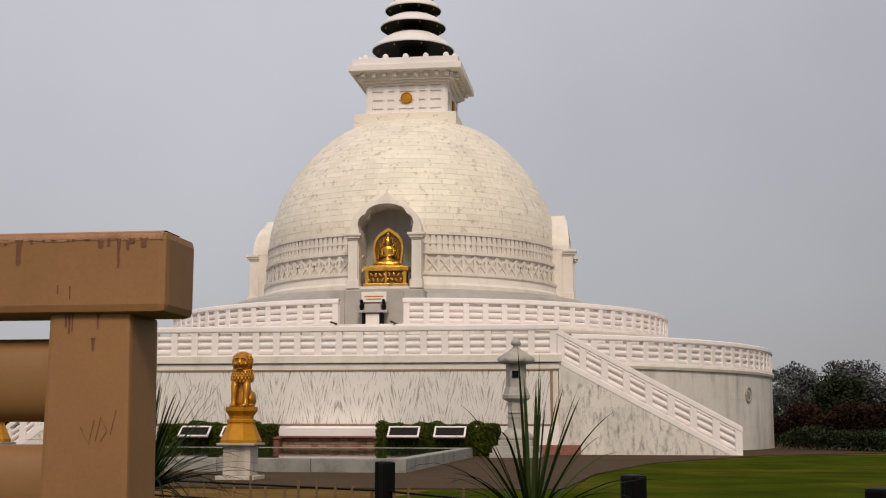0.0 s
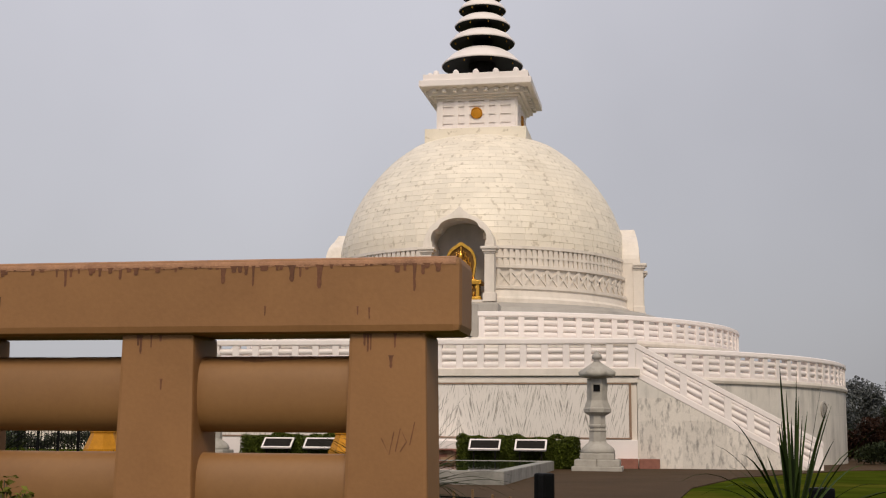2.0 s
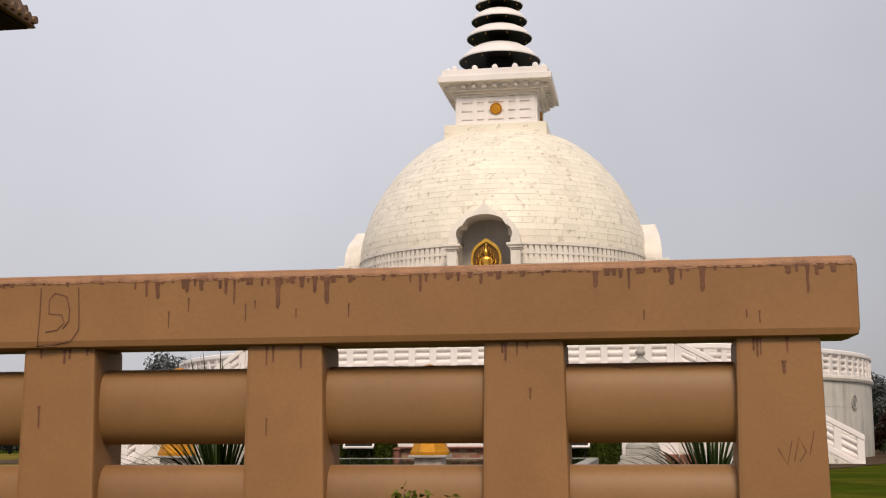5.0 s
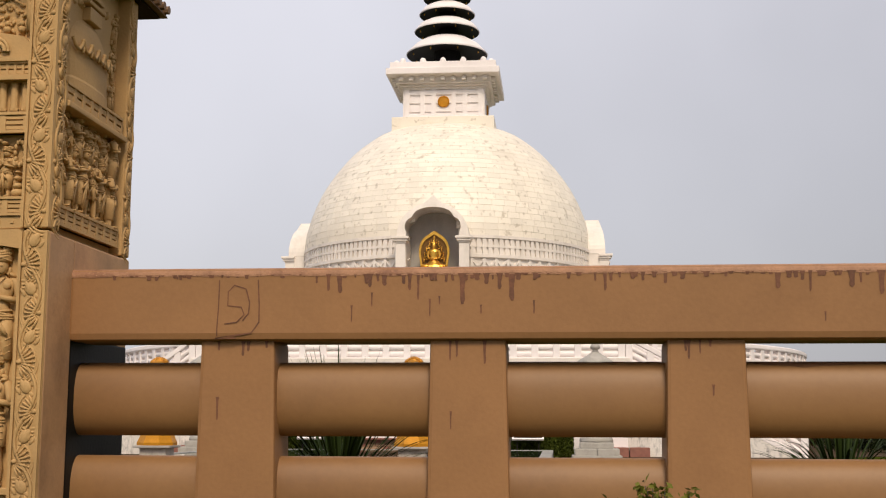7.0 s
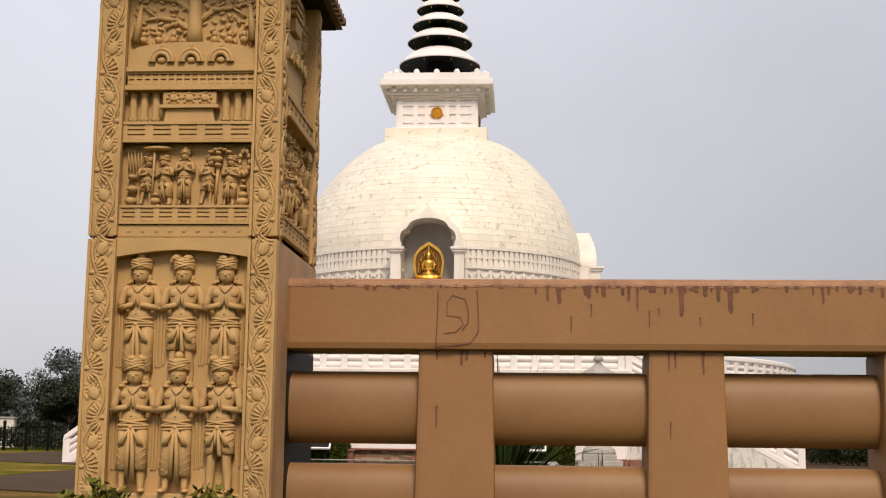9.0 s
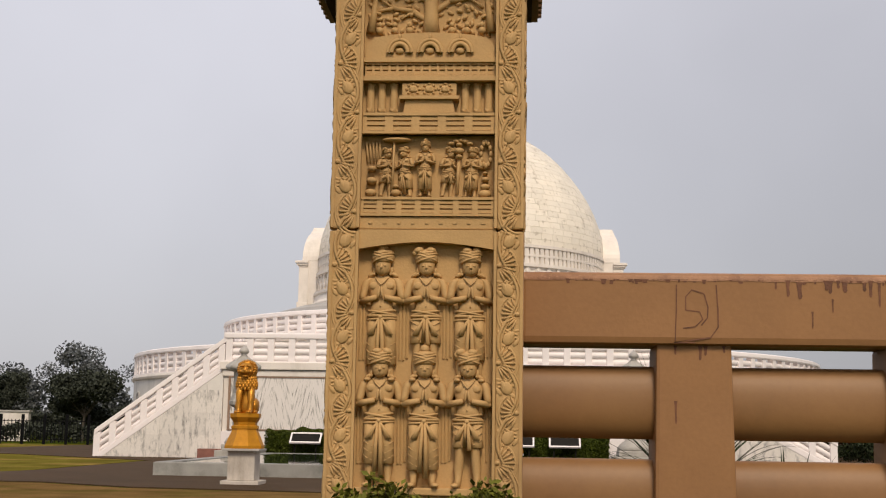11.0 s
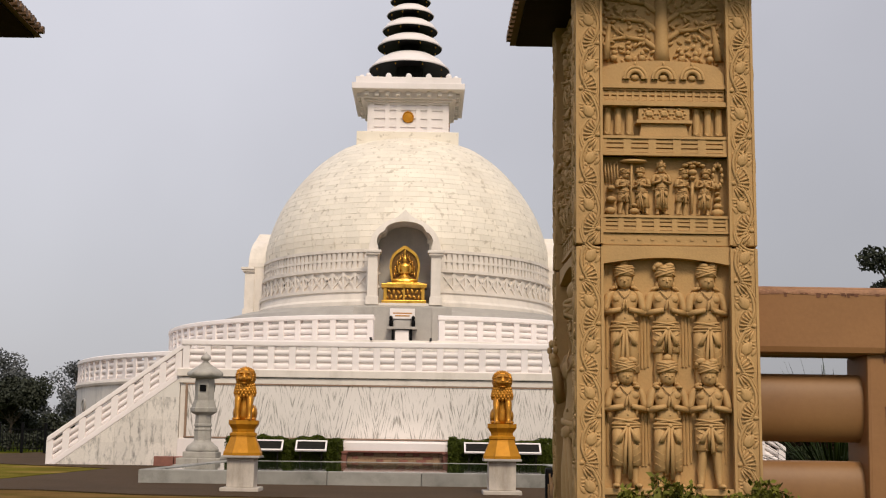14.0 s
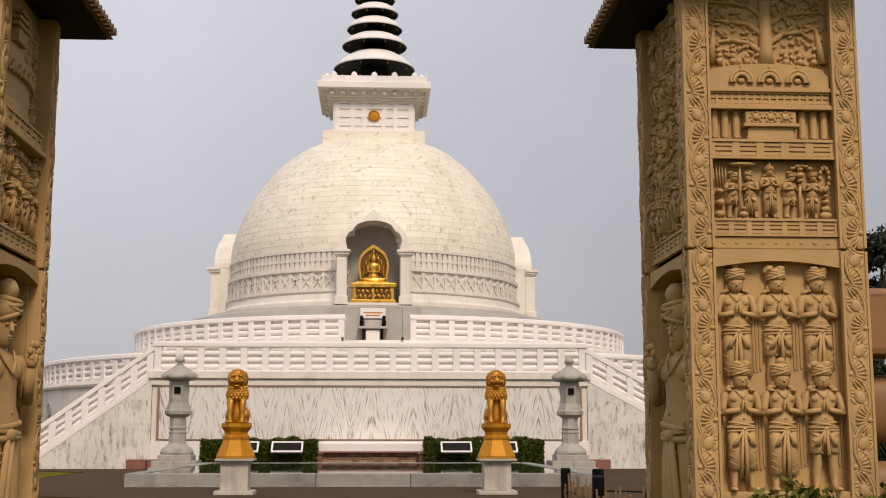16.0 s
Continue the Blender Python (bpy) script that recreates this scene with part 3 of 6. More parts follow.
# niches on the four sides
def niche(angle):
    t = thing("niche", Matrix.Rotation(radians(angle), 4, "Z"), "white marble niche porch with ogee arch and pilasters", "niche", "dome niches")
    f, bk = -9.75, -7.5

    def face_y(z):
        """The face of the hood leans back with the dome."""
        return f + (0.0 if z < 11.7 else 0.05 * (z - 11.7) ** 2.2)
    # the opening: two small shoulders below a flat round head
    right = []
    for i in range(13):
        u = i / 12
        if u < 0.55:
            a = radians(-32 + 118 * u / 0.55)
            right.append((1.06 + 0.5 * math.cos(a), 12.2 + 0.56 * math.sin(a)))
        else:
            v = (u - 0.55) / 0.45
            right.append((1.1 * math.cos(v * math.pi / 2), 12.84 + 0.5 * math.sin(v * math.pi / 2)))
    inner = [(1.46, 8.6), (1.46, 11.5)] + right
    inner = [(-x, z) for x, z in inner] + [(x, z) for x, z in inner[::-1][1:]]
    n = len(inner)
    outer = []
    for i in range(n):
        u = i / (n - 1)
        k = min(i, n - 1 - i)
        if k < 2:
            x, z = 1.98, (8.6, 11.6)[k]
        else:
            a = math.pi / 2 * (k - 2) / ((n - 1) / 2 - 2)
            x, z = 2.0 * math.cos(a), 11.7 + 1.88 * math.sin(a)
            z += 0.46 * max(0.0, 1 - x / 0.7) ** 1.8
        outer.append((-x if u < 0.5 else x, z))
    bm = bmesh.new()
    rows = [([bm.verts.new((x, face_y(z), z)) for x, z in inner], [bm.verts.new((x, face_y(z), z)) for x, z in outer]),
            ([bm.verts.new((x, bk, z)) for x, z in inner], [bm.verts.new((x, bk, z)) for x, z in outer])]
    for i in range(n - 1):
        (a, b), (c, d) = rows
        bm.faces.new((a[i], a[i + 1], b[i + 1], b[i]))
        bm.faces.new((c[i], d[i], d[i + 1], c[i + 1]))
        bm.faces.new((a[i], c[i], c[i + 1], a[i + 1]))
        bm.faces.new((b[i], b[i + 1], d[i + 1], d[i]))
    part("arch", bm, CREAM, t)
    part("back_wall", box(-1.9, 1.9, -7.62, -7.3, 8.6, 13.7), GREYM, t, "grey streaked marble back")
    part("floor_slab", box(-1.7, 1.7, f - 0.12, -7.8, 8.55, 8.72, 0.02), CREAM, t)
    for s in (-1, 1):
        x = s * 1.76
        part("pilaster", box(x - 0.27, x + 0.27, f - 0.2, f + 0.4, 8.9, 11.26, 0.02), CREAM, t)
        part("pilaster_base", box(x - 0.36, x + 0.36, f - 0.28, f + 0.4, 8.6, 9.08, 0.03), CREAM, t)
        bm = box(x - 0.31, x + 0.31, f - 0.24, f + 0.4, 11.26, 11.37, 0.02)
        add_box(bm, x - 0.4, x + 0.4, f - 0.34, f + 0.4, 11.37, 11.5, 0.02)
        add_box(bm, x - 0.48, x + 0.48, f - 0.42, f + 0.4, 11.5, 11.64, 0.02)
        part("capital", bm, CREAM, t)


for a in (0, 90, 180, 270):
    niche(a)

# square block, box and cornice over the dome
top = thing("harmika", pose(-0.08, 0, 0.08), "white square stone box with flared cornice above the dome", "harmika", kind="structure")
part("pedestal", box(-3.15, 3.15, -3.15, 3.15, 19.0, 20.02, 0.02), DOME, top)
part("step", box(-2.72, 2.72, -2.72, 2.72, 20.02, 20.14, 0.02), WHITE, top)
part("body", box(-2.44, 2.44, -2.44, 2.44, 20.14, 21.95), WHITE, top)
for q in range(4):
    r = Matrix.Rotation(q * math.pi / 2, 4, "Z")
    for x in (-2.28, -1.32, -0.62, 0.62, 1.32, 2.28):
        put_mesh("strip", mesh_of(box(-0.15, 0.15, -0.1, 0.02, 20.14, 21.9), "strip", WHITE), r @ pose(x, -2.44, 0), top)
    for z in (20.62, 21.16, 21.7):
        put_mesh("bar", mesh_of(box(-2.3, 2.3, -0.07, 0.02, z - 0.14, z + 0.14), "bar", WHITE), r @ pose(0, -2.44, 0), top)
    ob = put_mesh("medallion", mesh_of(lathe([(0.36, 0), (0.36, 0.16), (0.31, 0.19), (0.28, 0.14), (0.0, 0.16)], 24), "medallion", YELLOW), r @ pose(0, -2.44, 21.1, 90, 0, 0), top)
    tagged(ob, "round gilded emblem")
    for i in range(9):
        put_mesh("dentil", mesh_of(box(-0.13, 0.13, -0.26, 0.1, 22.34, 22.56, 0.02), "dentil", CREAM), r @ pose(-2.6 + i * 0.65, -2.95, 0), top)
for k, (h, z0, z1) in enumerate(((2.58, 21.9, 22.06), (2.74, 22.06, 22.2), (2.95, 22.2, 22.62), (3.5, 22.66, 23.05), (3.28, 23.05, 23.48))):
    part("cornice_step", box(-h, h, -h, h, z0, z1, 0.03), WHITE if k > 2 else CREAM, top)
bm = bmesh.new()
bmesh.ops.create_cone(bm, cap_ends=True, segments=4, radius1=2.95 * 1.41421, radius2=3.46 * 1.41421, depth=0.1, matrix=pose(0, 0, 22.62, 0, 0, 45))
part("soffit", bm, CREAM, top)
for q in range(4):
    r = Matrix.Rotation(q * math.pi / 2, 4, "Z")
    for i in range(5):
        x = -2.5 + i * 1.25
        put_mesh("knob", mesh_of(add_ball(bmesh.new(), (0, 0, 0), (0.2, 0.2, 0.26)), "knob", WHITE, True), r @ pose(x, -2.95, 23.56), top)

# tiered finial of black-bellied white discs
fin = thing("finial", pose(-0.1, 0, 0.1), "tapering finial of stacked white discs with black undersides", "finial", kind="structure")
part("stem", lathe([(1.1, 23.4), (0.7, 26), (0.5, 29), (0.3, 33.0), (0.0, 33.0)], 24), BLACK, fin)
tiers = [(2.6, 24.75), (2.08, 26.28), (1.78, 27.42), (1.52, 28.48), (1.3, 29.42), (1.1, 30.28), (0.93, 31.02), (0.78, 31.68), (0.62, 32.25)]
for i, (r, z) in enumerate(tiers):
    nz = tiers[i + 1][1] if i + 1 < len(tiers) else 32.8
    nr = tiers[i + 1][0] if i + 1 < len(tiers) else 0.3
    h = nz - z
    part("disc", lathe([(r, z), (r + 0.03, z + 0.05), (r - 0.06, z + 0.16), (nr * 1.0, z + h * 0.42), (nr * 0.72, z + h * 0.66), (nr * 0.34, z + h * 0.8), (nr * 0.3, z + h * 0.98), (0.1, z + h * 0.98)], 48), WHITE, fin, smooth=True)
    part("underside", lathe([(r - 0.02, z - 0.012), (r * 0.9, z + 0.02), (r * 0.55, z + h * 0.1), (0.2, z + h * 0.14)], 48), BLACK, fin, "black hollow underside", smooth=True)
    for k in range(8):
        a = radians(22.5 + 45 * k)
        put_mesh("bell", mesh_of(add_ball(bmesh.new(), (0, 0, 0), (0.05, 0.05, 0.08), sub=1), "bell", GOLD), pose(r * 0.86 * math.cos(a), r * 0.86 * math.sin(a), z - 0.05), fin)
part("tip", lathe([(0.3, 32.8), (0.36, 33.1), (0.1, 33.6), (0.0, 34.2)], 16), GOLD, fin)

# ---- gate pillars and railing ----
PX0, PX1, PY0, PY1 = 2.34, 3.585, -69.42, -67.92
RAIL_Y, RAIL_X0, RAIL_X1 = -69.02, 3.585, 9.755
POST_X, POST_P, POST_W = 4.471, 1.521, 0.494


BEVEL, BAR_DEPTH = 0.05, 0.145


def tapered_post(x0, x1, y0, y1, z0, z1, flare, bevel):
    """A post that widens towards its foot; x0, x1 at its head."""
    bm = box(x0, x1, y0, y1, z0, z1, bevel)
    xc = (x0 + x1) / 2
    for v in bm.verts:
        v.co.x = xc + (v.co.x - xc) * (1 + flare * (z1 - v.co.z) / (x1 - x0))
    return bm


def railing():
    t = thing("stone_railing", I4, "brown painted stone railing with stained top beam", "railing")
    bm = box(RAIL_X0 - 0.03, RAIL_X1, RAIL_Y, RAIL_Y + 0.5, 1.97, 2.45, BEVEL)
    part("top_beam", bm, FENCE, t, "brown beam with dark rust streaks", smooth=False)
    for i in range(4):
        x = POST_X + i * POST_P
        part("post", tapered_post(x, x + POST_W, RAIL_Y + 0.05, RAIL_Y + 0.5, -0.1, 1.975, 0.036, 0.025), FENCE, t)
    edges = [RAIL_X0 - 0.02] + [POST_X + i * POST_P + 0.25 for i in range(4)]
    for i in range(4):
        for z0 in (1.35, 0.73, 0.11):
            bm = bmesh.new()
            prof = [(math.copysign(abs(math.cos(radians(a))) ** 0.9, math.cos(radians(a))) * BAR_DEPTH, math.copysign(abs(math.sin(radians(a))) ** 0.85, math.sin(radians(a))) * 0.245) for a in range(0, 360, 12)]
            a = [bm.verts.new((edges[i], RAIL_Y + 0.27 + y, z0 + 0.245 + h)) for y, h in prof]
            b = [bm.verts.new((edges[i + 1], RAIL_Y + 0.27 + y, z0 + 0.245 + h)) for y, h in prof]
            for k in range(30):
                bm.faces.new((a[k], a[(k + 1) % 30], b[(k + 1) % 30], b[k]))
            part("cross_bar", bm, LOG, t, smooth=True)
    return t


RAILING = railing()


STRIPS = []


def gate_pillar(s):
    t = thing("gate_pillar", I4, "carved sandstone gate pillar with relief panels", "pillar", "gate pillars")
    xa, xb = sorted((s * PX0, s * PX1))
    part("shaft", box(xa + (0.13 if s > 0 else 0.1), xb - (0.1 if s > 0 else 0.13), PY0 + 0.1, PY1 - 0.06, 2.6, 4.7), SAND, t)
    part("lower_shaft", box(xa + (0.34 if s > 0 else 0.1), xb - (0.1 if s > 0 else 0.34), PY0 + 0.1, PY1 - 0.06, -0.1, 2.6), SAND, t)
    for y in (PY0 + 0.1, PY1 - 0.2):
        part("niche_jamb", box(*((xa + 0.1, xa + 0.34) if s > 0 else (xb - 0.34, xb - 0.1)), y, y + 0.1, -0.1, 2.6), SAND, t)
    for x in (xa, xb):
        for y in (PY0, PY1):
            sx, sy = (1 if x == xa else -1), (1 if y == PY0 else -1)
            a, b = sorted((x, x + sx * 0.17))
            c, d = sorted((y, y + sy * 0.17))
            for z0, z1 in ((-0.1, 2.655), (2.67, 4.7)):
                strip = part("corner_strip", box(a, b, c, d, z0, z1, 0.012), SAND, t)
                STRIPS.append((strip, Vector(((a + b) / 2, (c + d) / 2, (z0 + z1) / 2))))
    # roof slab with tiles
    rx0, rx1, ry0, ry1 = xa - (0.34 if s > 0 else 0.2), xb + (0.11 if s > 0 else 0.34), PY0 - 0.34, PY1 + 0.38
    part("eave_board", box(rx0 + 0.05, rx1 - 0.05, ry0 + 0.05, ry1 - 0.05, 4.66, 4.74), EAVE_SHADE, t, "eave boards with shade painted near-black")
    bm = bmesh.new()
    a = [bm.verts.new(v) for v in ((rx0, ry0, 4.68), (rx1, ry0, 4.68), (rx1, ry1, 4.68), (rx0, ry1, 4.68))]
    b = [bm.verts.new(v) for v in ((xa + 0.1, PY0 + 0.1, 5.3), (xb - 0.1, PY0 + 0.1, 5.3), (xb - 0.1, PY1 - 0.1, 5.3), (xa + 0.1, PY1 - 0.1, 5.3))]
    bm.faces.new(a[::-1])
    bm.faces.new(b)
    for i in range(4):
        bm.faces.new((a[i], a[(i + 1) % 4], b[(i + 1) % 4], b[i]))
    part("roof", bm, TILE, t)
    return t


PILLAR_R = gate_pillar(1)
PILLAR_L = gate_pillar(-1)

# ---- forecourt: lions, lanterns, pool, hedges ----
def add_loft(bm, rings, seg=10):
    """Ellipses (x, y, z, half-width, half-depth) joined into a closed body."""
    vs = []
    for x, y, z, rx, ry in rings:
        vs.append([bm.verts.new((x + rx * math.cos(6.28319 * k / seg), y + ry * math.sin(6.28319 * k / seg), z)) for k in range(seg)])
    for p, q in zip(vs[:-1], vs[1:]):
        for k in range(seg):
            bm.faces.new((p[k], p[(k + 1) % seg], q[(k + 1) % seg], q[k]))
    bm.faces.new(vs[0][::-1])
    bm.faces.new(vs[-1])


def lion_statue(x, y, group="golden lions"):
    base = thing("lion_pedestal", pose(x, y, 0), "yellow gilded flared pedestal on a white marble plinth", "pedestal", "lion pedestals")
    part("plinth_slab", box(-0.48, 0.48, -0.48, 0.48, -0.02, 0.09, 0.02), PLINTH, base, "white marble foot slab")
    part("plinth", box(-0.34, 0.34, -0.34, 0.34, 0.09, 0.82, 0.02), PLINTH, base, "veined white marble shaft")
    part("plinth_cap", box(-0.47, 0.47, -0.47, 0.47, 0.81, 0.87, 0.015), GREYM, base)
    oct8 = [(0.0, 0.95), (0.5, 0.95), (0.5, 1.02), (0.46, 1.1), (0.34, 1.38), (0.33, 1.42), (0.35, 1.44), (0.35, 1.5), (0.29, 1.53), (0.3, 1.6), (0.36, 1.68), (0.39, 1.72), (0.39, 1.82), (0.0, 1.82)]
    bm = lathe([(r, z - 0.08) for r, z in oct8], 8)
    bmesh.ops.rotate(bm, cent=(0, 0, 0), matrix=Matrix.Rotation(radians(22.5), 3, "Z"), verts=bm.verts)
    part("bell", bm, YELLOW, base)
    bm = bmesh.new()
    B = lambda c, r, rot=None: add_ball(bm, c, r, rot)
    add_loft(bm, [(0, 0.12, 0.0, 0.2, 0.26), (0, 0.12, 0.12, 0.23, 0.28), (0, 0.1, 0.32, 0.2, 0.24), (0, 0.06, 0.5, 0.17, 0.17), (0, 0.0, 0.75, 0.2, 0.18), (0, 0.02, 0.9, 0.19, 0.17), (0, 0.03, 1.0, 0.18, 0.16)], 16)
    add_loft(bm, [(0, 0.0, 0.82, 0.12, 0.14), (0, 0.0, 0.88, 0.2, 0.17), (0, 0.02, 1.0, 0.235, 0.17), (0, 0.03, 1.14, 0.235, 0.17), (0, 0.03, 1.25, 0.18, 0.15), (0, 0.03, 1.31, 0.06, 0.07)], 18)
    add_loft(bm, [(0, -0.12, 0.88, 0.05, 0.06), (0, -0.14, 0.93, 0.12, 0.1), (0, -0.13, 1.03, 0.165, 0.11), (0, -0.12, 1.13, 0.16, 0.11), (0, -0.09, 1.22, 0.11, 0.09)], 16)
    add_loft(bm, [(0, -0.22, 0.955, 0.05, 0.05), (0, -0.245, 0.99, 0.1, 0.085), (0, -0.24, 1.035, 0.085, 0.075), (0, -0.225, 1.1, 0.045, 0.05), (0, -0.2, 1.16, 0.04, 0.05)], 14)
    B((0, -0.225, 0.905), (0.075, 0.07, 0.028))
    B((0, -0.315, 1.04), (0.04, 0.03, 0.024))
    for s in (-1, 1):
        B((s * 0.08, -0.225, 1.15), (0.065, 0.04, 0.024), Matrix.Rotation(s * 0.3, 4, "Y"))
        B((s * 0.078, -0.228, 1.105), (0.024, 0.02, 0.017))
        B((s * 0.11, -0.17, 1.02), (0.05, 0.06, 0.06))
        B((s * 0.17, -0.06, 1.2), (0.04, 0.03, 0.035))
        add_loft(bm, [(s * 0.125, -0.2, 0.0, 0.075, 0.1), (s * 0.135, -0.18, 0.08, 0.055, 0.06), (s * 0.138, -0.175, 0.25, 0.058, 0.062), (s * 0.135, -0.14, 0.5, 0.085, 0.09), (s * 0.12, -0.06, 0.66, 0.09, 0.1)], 10)
        B((s * 0.125, -0.25, 0.04), (0.075, 0.09, 0.045))
        for k in range(3):
            B((s * 0.125 + (k - 1) * 0.045, -0.32, 0.03), (0.02, 0.03, 0.025))
        B((s * 0.19, 0.14, 0.19), (0.09, 0.22, 0.2))
        B((s * 0.215, 0.0, 0.045), (0.06, 0.15, 0.05))
    # mane: short locks round the face, then longer locks in sagging rows on the chest
    add_loft(bm, [(0, 0.0, 0.56, 0.13, 0.14), (0, 0.0, 0.62, 0.22, 0.2), (0, 0.0, 0.72, 0.235, 0.21), (0, 0.01, 0.86, 0.215, 0.18), (0, 0.02, 0.96, 0.19, 0.15)], 18)
    for k in range(23):
        a = 0.75 + k * (6.283 - 1.5) / 22
        B((0.18 * math.sin(a), -0.09, 1.08 - 0.18 * math.cos(a)), (0.024, 0.03, 0.045), Matrix.Rotation(-a, 4, "Y"))
    for k in range(17):
        a = 1.0 + k * (6.283 - 2.0) / 16
        B((0.2 * math.sin(a), -0.03, 1.08 - 0.205 * math.cos(a)), (0.028, 0.04, 0.042), Matrix.Rotation(-a, 4, "Y"))
    for row in range(5):
        wide = (0.2, 0.212, 0.228, 0.236, 0.222)[row]
        for k in range(11):
            a = -1.75 + (k + 0.5 * (row % 2)) * 0.35
            B((wide * math.sin(a), -(wide - 0.022) * math.cos(a), 0.875 - row * 0.062 - 0.03 * math.cos(a)), (0.032, 0.014, 0.046), Matrix.Rotation(-a * 0.12, 4, "Y"))
    bmesh.ops.scale(bm, vec=(1.1, 1.05, 1.03), verts=bm.verts)
    ob = part("lion_statue", bm, GOLDPAINT, smooth=True)
    ob.matrix_basis = pose(x, y, 1.73)
    tagged(ob, "golden seated lion statue with curled mane", "statue", group)


lion_statue(-3.25, -46.2)
lion_statue(3.25, -46.2)


def lantern(x, y):
    t = thing("stone_lantern", pose(x, y, -0.02), "tall grey granite garden lantern with wide curled roof", "lantern", "stone lanterns")
    S = 1.105

    def sq(prof, seg=8):
        bm = lathe([(r * 1.05, z * S) for r, z in prof], seg)
        if seg == 8:
            bmesh.ops.rotate(bm, cent=(0, 0, 0), matrix=Matrix.Rotation(radians(22.5), 3, "Z"), verts=bm.verts)
        return bm
    for i in range(2):
        for j in range(2):
            part("base_block", box(-0.9 + i * 0.905, -0.005 + i * 0.905, -0.9 + j * 0.905, -0.005 + j * 0.905, 0.19, 0.47, 0.04), GRANITE, t)
    part("base_slab", box(-1.0, 1.0, -1.0, 1.0, 0, 0.2, 0.03), GRANITE, t)
    part("base_step", box(-0.68, 0.68, -0.68, 0.68, 0.46, 0.72, 0.05), GRANITE, t)
    part("lotus_base", sq([(0, 0.64), (0.64, 0.64), (0.66, 0.72), (0.6, 0.84), (0.46, 0.95), (0.36, 1.02), (0.34, 1.07), (0, 1.07)], 12), GRANITE, t, smooth=True)
    part("shaft", sq([(0.35, 1.03), (0.34, 1.42), (0.36, 1.44), (0.36, 1.49), (0.325, 1.51), (0.325, 1.58), (0.36, 1.6), (0.36, 1.66), (0.33, 1.69), (0.32, 1.99), (0.36, 2.05), (0, 2.05)], 8), GRANITE, t)
    part("platform", sq([(0, 2.03), (0.36, 2.03), (0.48, 2.1), (0.53, 2.13), (0.54, 2.26), (0.5, 2.3), (0.46, 2.42), (0.4, 2.56), (0.4, 2.6), (0, 2.6)], 6), GRANITE, t)
    fire = part("fire_box", sq([(0, 2.57), (0.385, 2.57), (0.385, 3.36), (0, 3.36)], 6), GRANITE, t)
    for a in range(0, 360, 120):
        # a solid black block paints the shade inside each opening
        o = part("window", box(-0.13, 0.13, -0.40, -0.3, 3.2, 3.46), IRON, fire, "dark square opening")
        o.matrix_basis = Matrix.Rotation(radians(a), 4, "Z")
    # roof whose six corners turn up
    rows = []
    bm = bmesh.new()
    for r, z, lift in ((0.3, 3.36, 0.0), (0.6, 3.4, 0.02), (0.69, 3.46, 0.05), (0.7, 3.53, 0.06), (0.63, 3.62, 0.04), (0.46, 3.73, 0.03), (0.28, 3.85, 0.02), (0.19, 3.93, 0.0), (0.13, 3.98, 0.0)):
        ring = []
        for k in range(24):
            a = 2 * math.pi * k / 24
            c = abs(math.cos(3 * a)) ** 6
            q = r * (0.95 + 0.08 * c) * 1.05
            ring.append(bm.verts.new((q * math.cos(a), q * math.sin(a), (z + lift * c) * S)))
        rows.append(ring)
    for p, q in zip(rows[:-1], rows[1:]):
        for k in range(24):
            bm.faces.new((p[k], p[(k + 1) % 24], q[(k + 1) % 24], q[k]))
    part("roof", bm, GRANITE, t, "mossy grey curled roof", smooth=True)
    curl = mesh_of(add_ball(bmesh.new(), (0, 0, 0), (0.06, 0.05, 0.055)), "curl", GRANITE, True)
    for k in range(6):
        a = radians(60 * k)
        put_mesh("curl", curl, pose(0.7 * math.cos(a), 0.7 * math.sin(a), 3.95, 0, 0, 60 * k), t)
    part("jewel", lathe([(0, 3.96 * S), (0.16, 3.97 * S), (0.11, 4.02 * S), (0.1, 4.05 * S), (0.19, 4.09 * S), (0.215, 4.16 * S), (0.17, 4.24 * S), (0.08, 4.31 * S), (0.025, 4.37 * S), (0, 4.41 * S)], 16), GREYM, t, "dark grey jewel knob", smooth=True)


lantern(-7.95, -25.5)
lantern(8.35, -25.5)


def pool():
    t = thing("pool", I4, "shallow reflecting pool with weathered grey stone kerb", "pool", kind="structure")
    x0, x1, y0, y1, h = -6.85, 6.6, -41.8, -25.6, 0.38
    n = 5
    for i in range(n):
        a, b = x0 + (x1 - x0) * i / n, x0 + (x1 - x0) * (i + 1) / n
        part("kerb_stone", box(a + 0.006, b - 0.006, y0, y0 + 0.36, -0.05, h, 0.03), POOLSTONE, t)
        part("kerb_stone", box(a + 0.006, b - 0.006, y1 - 0.3, y1, -0.05, h - 0.01, 0.03), POOLSTONE, t)
    for i in range(5):
        a, b = y0 + 0.36 + (y1 - y0 - 0.66) * i / 5, y0 + 0.36 + (y1 - y0 - 0.66) * (i + 1) / 5
        for x in (x0, x1 - 0.42):
            part("kerb_stone", box(x, x + 0.42, a + 0.006, b - 0.006, -0.05, h, 0.03), POOLSTONE, t)
    bm = bmesh.new()
    bmesh.ops.create_grid(bm, x_segments=2, y_segments=2, size=0.5, matrix=Matrix.Translation(((x0 + x1) / 2, (y0 + y1) / 2, h - 0.025)) @ Matrix.Diagonal((x1 - x0 - 0.7, y1 - y0 - 0.5, 1, 1)))
    part("water", bm, WATER, t, "still dark green water")


pool()


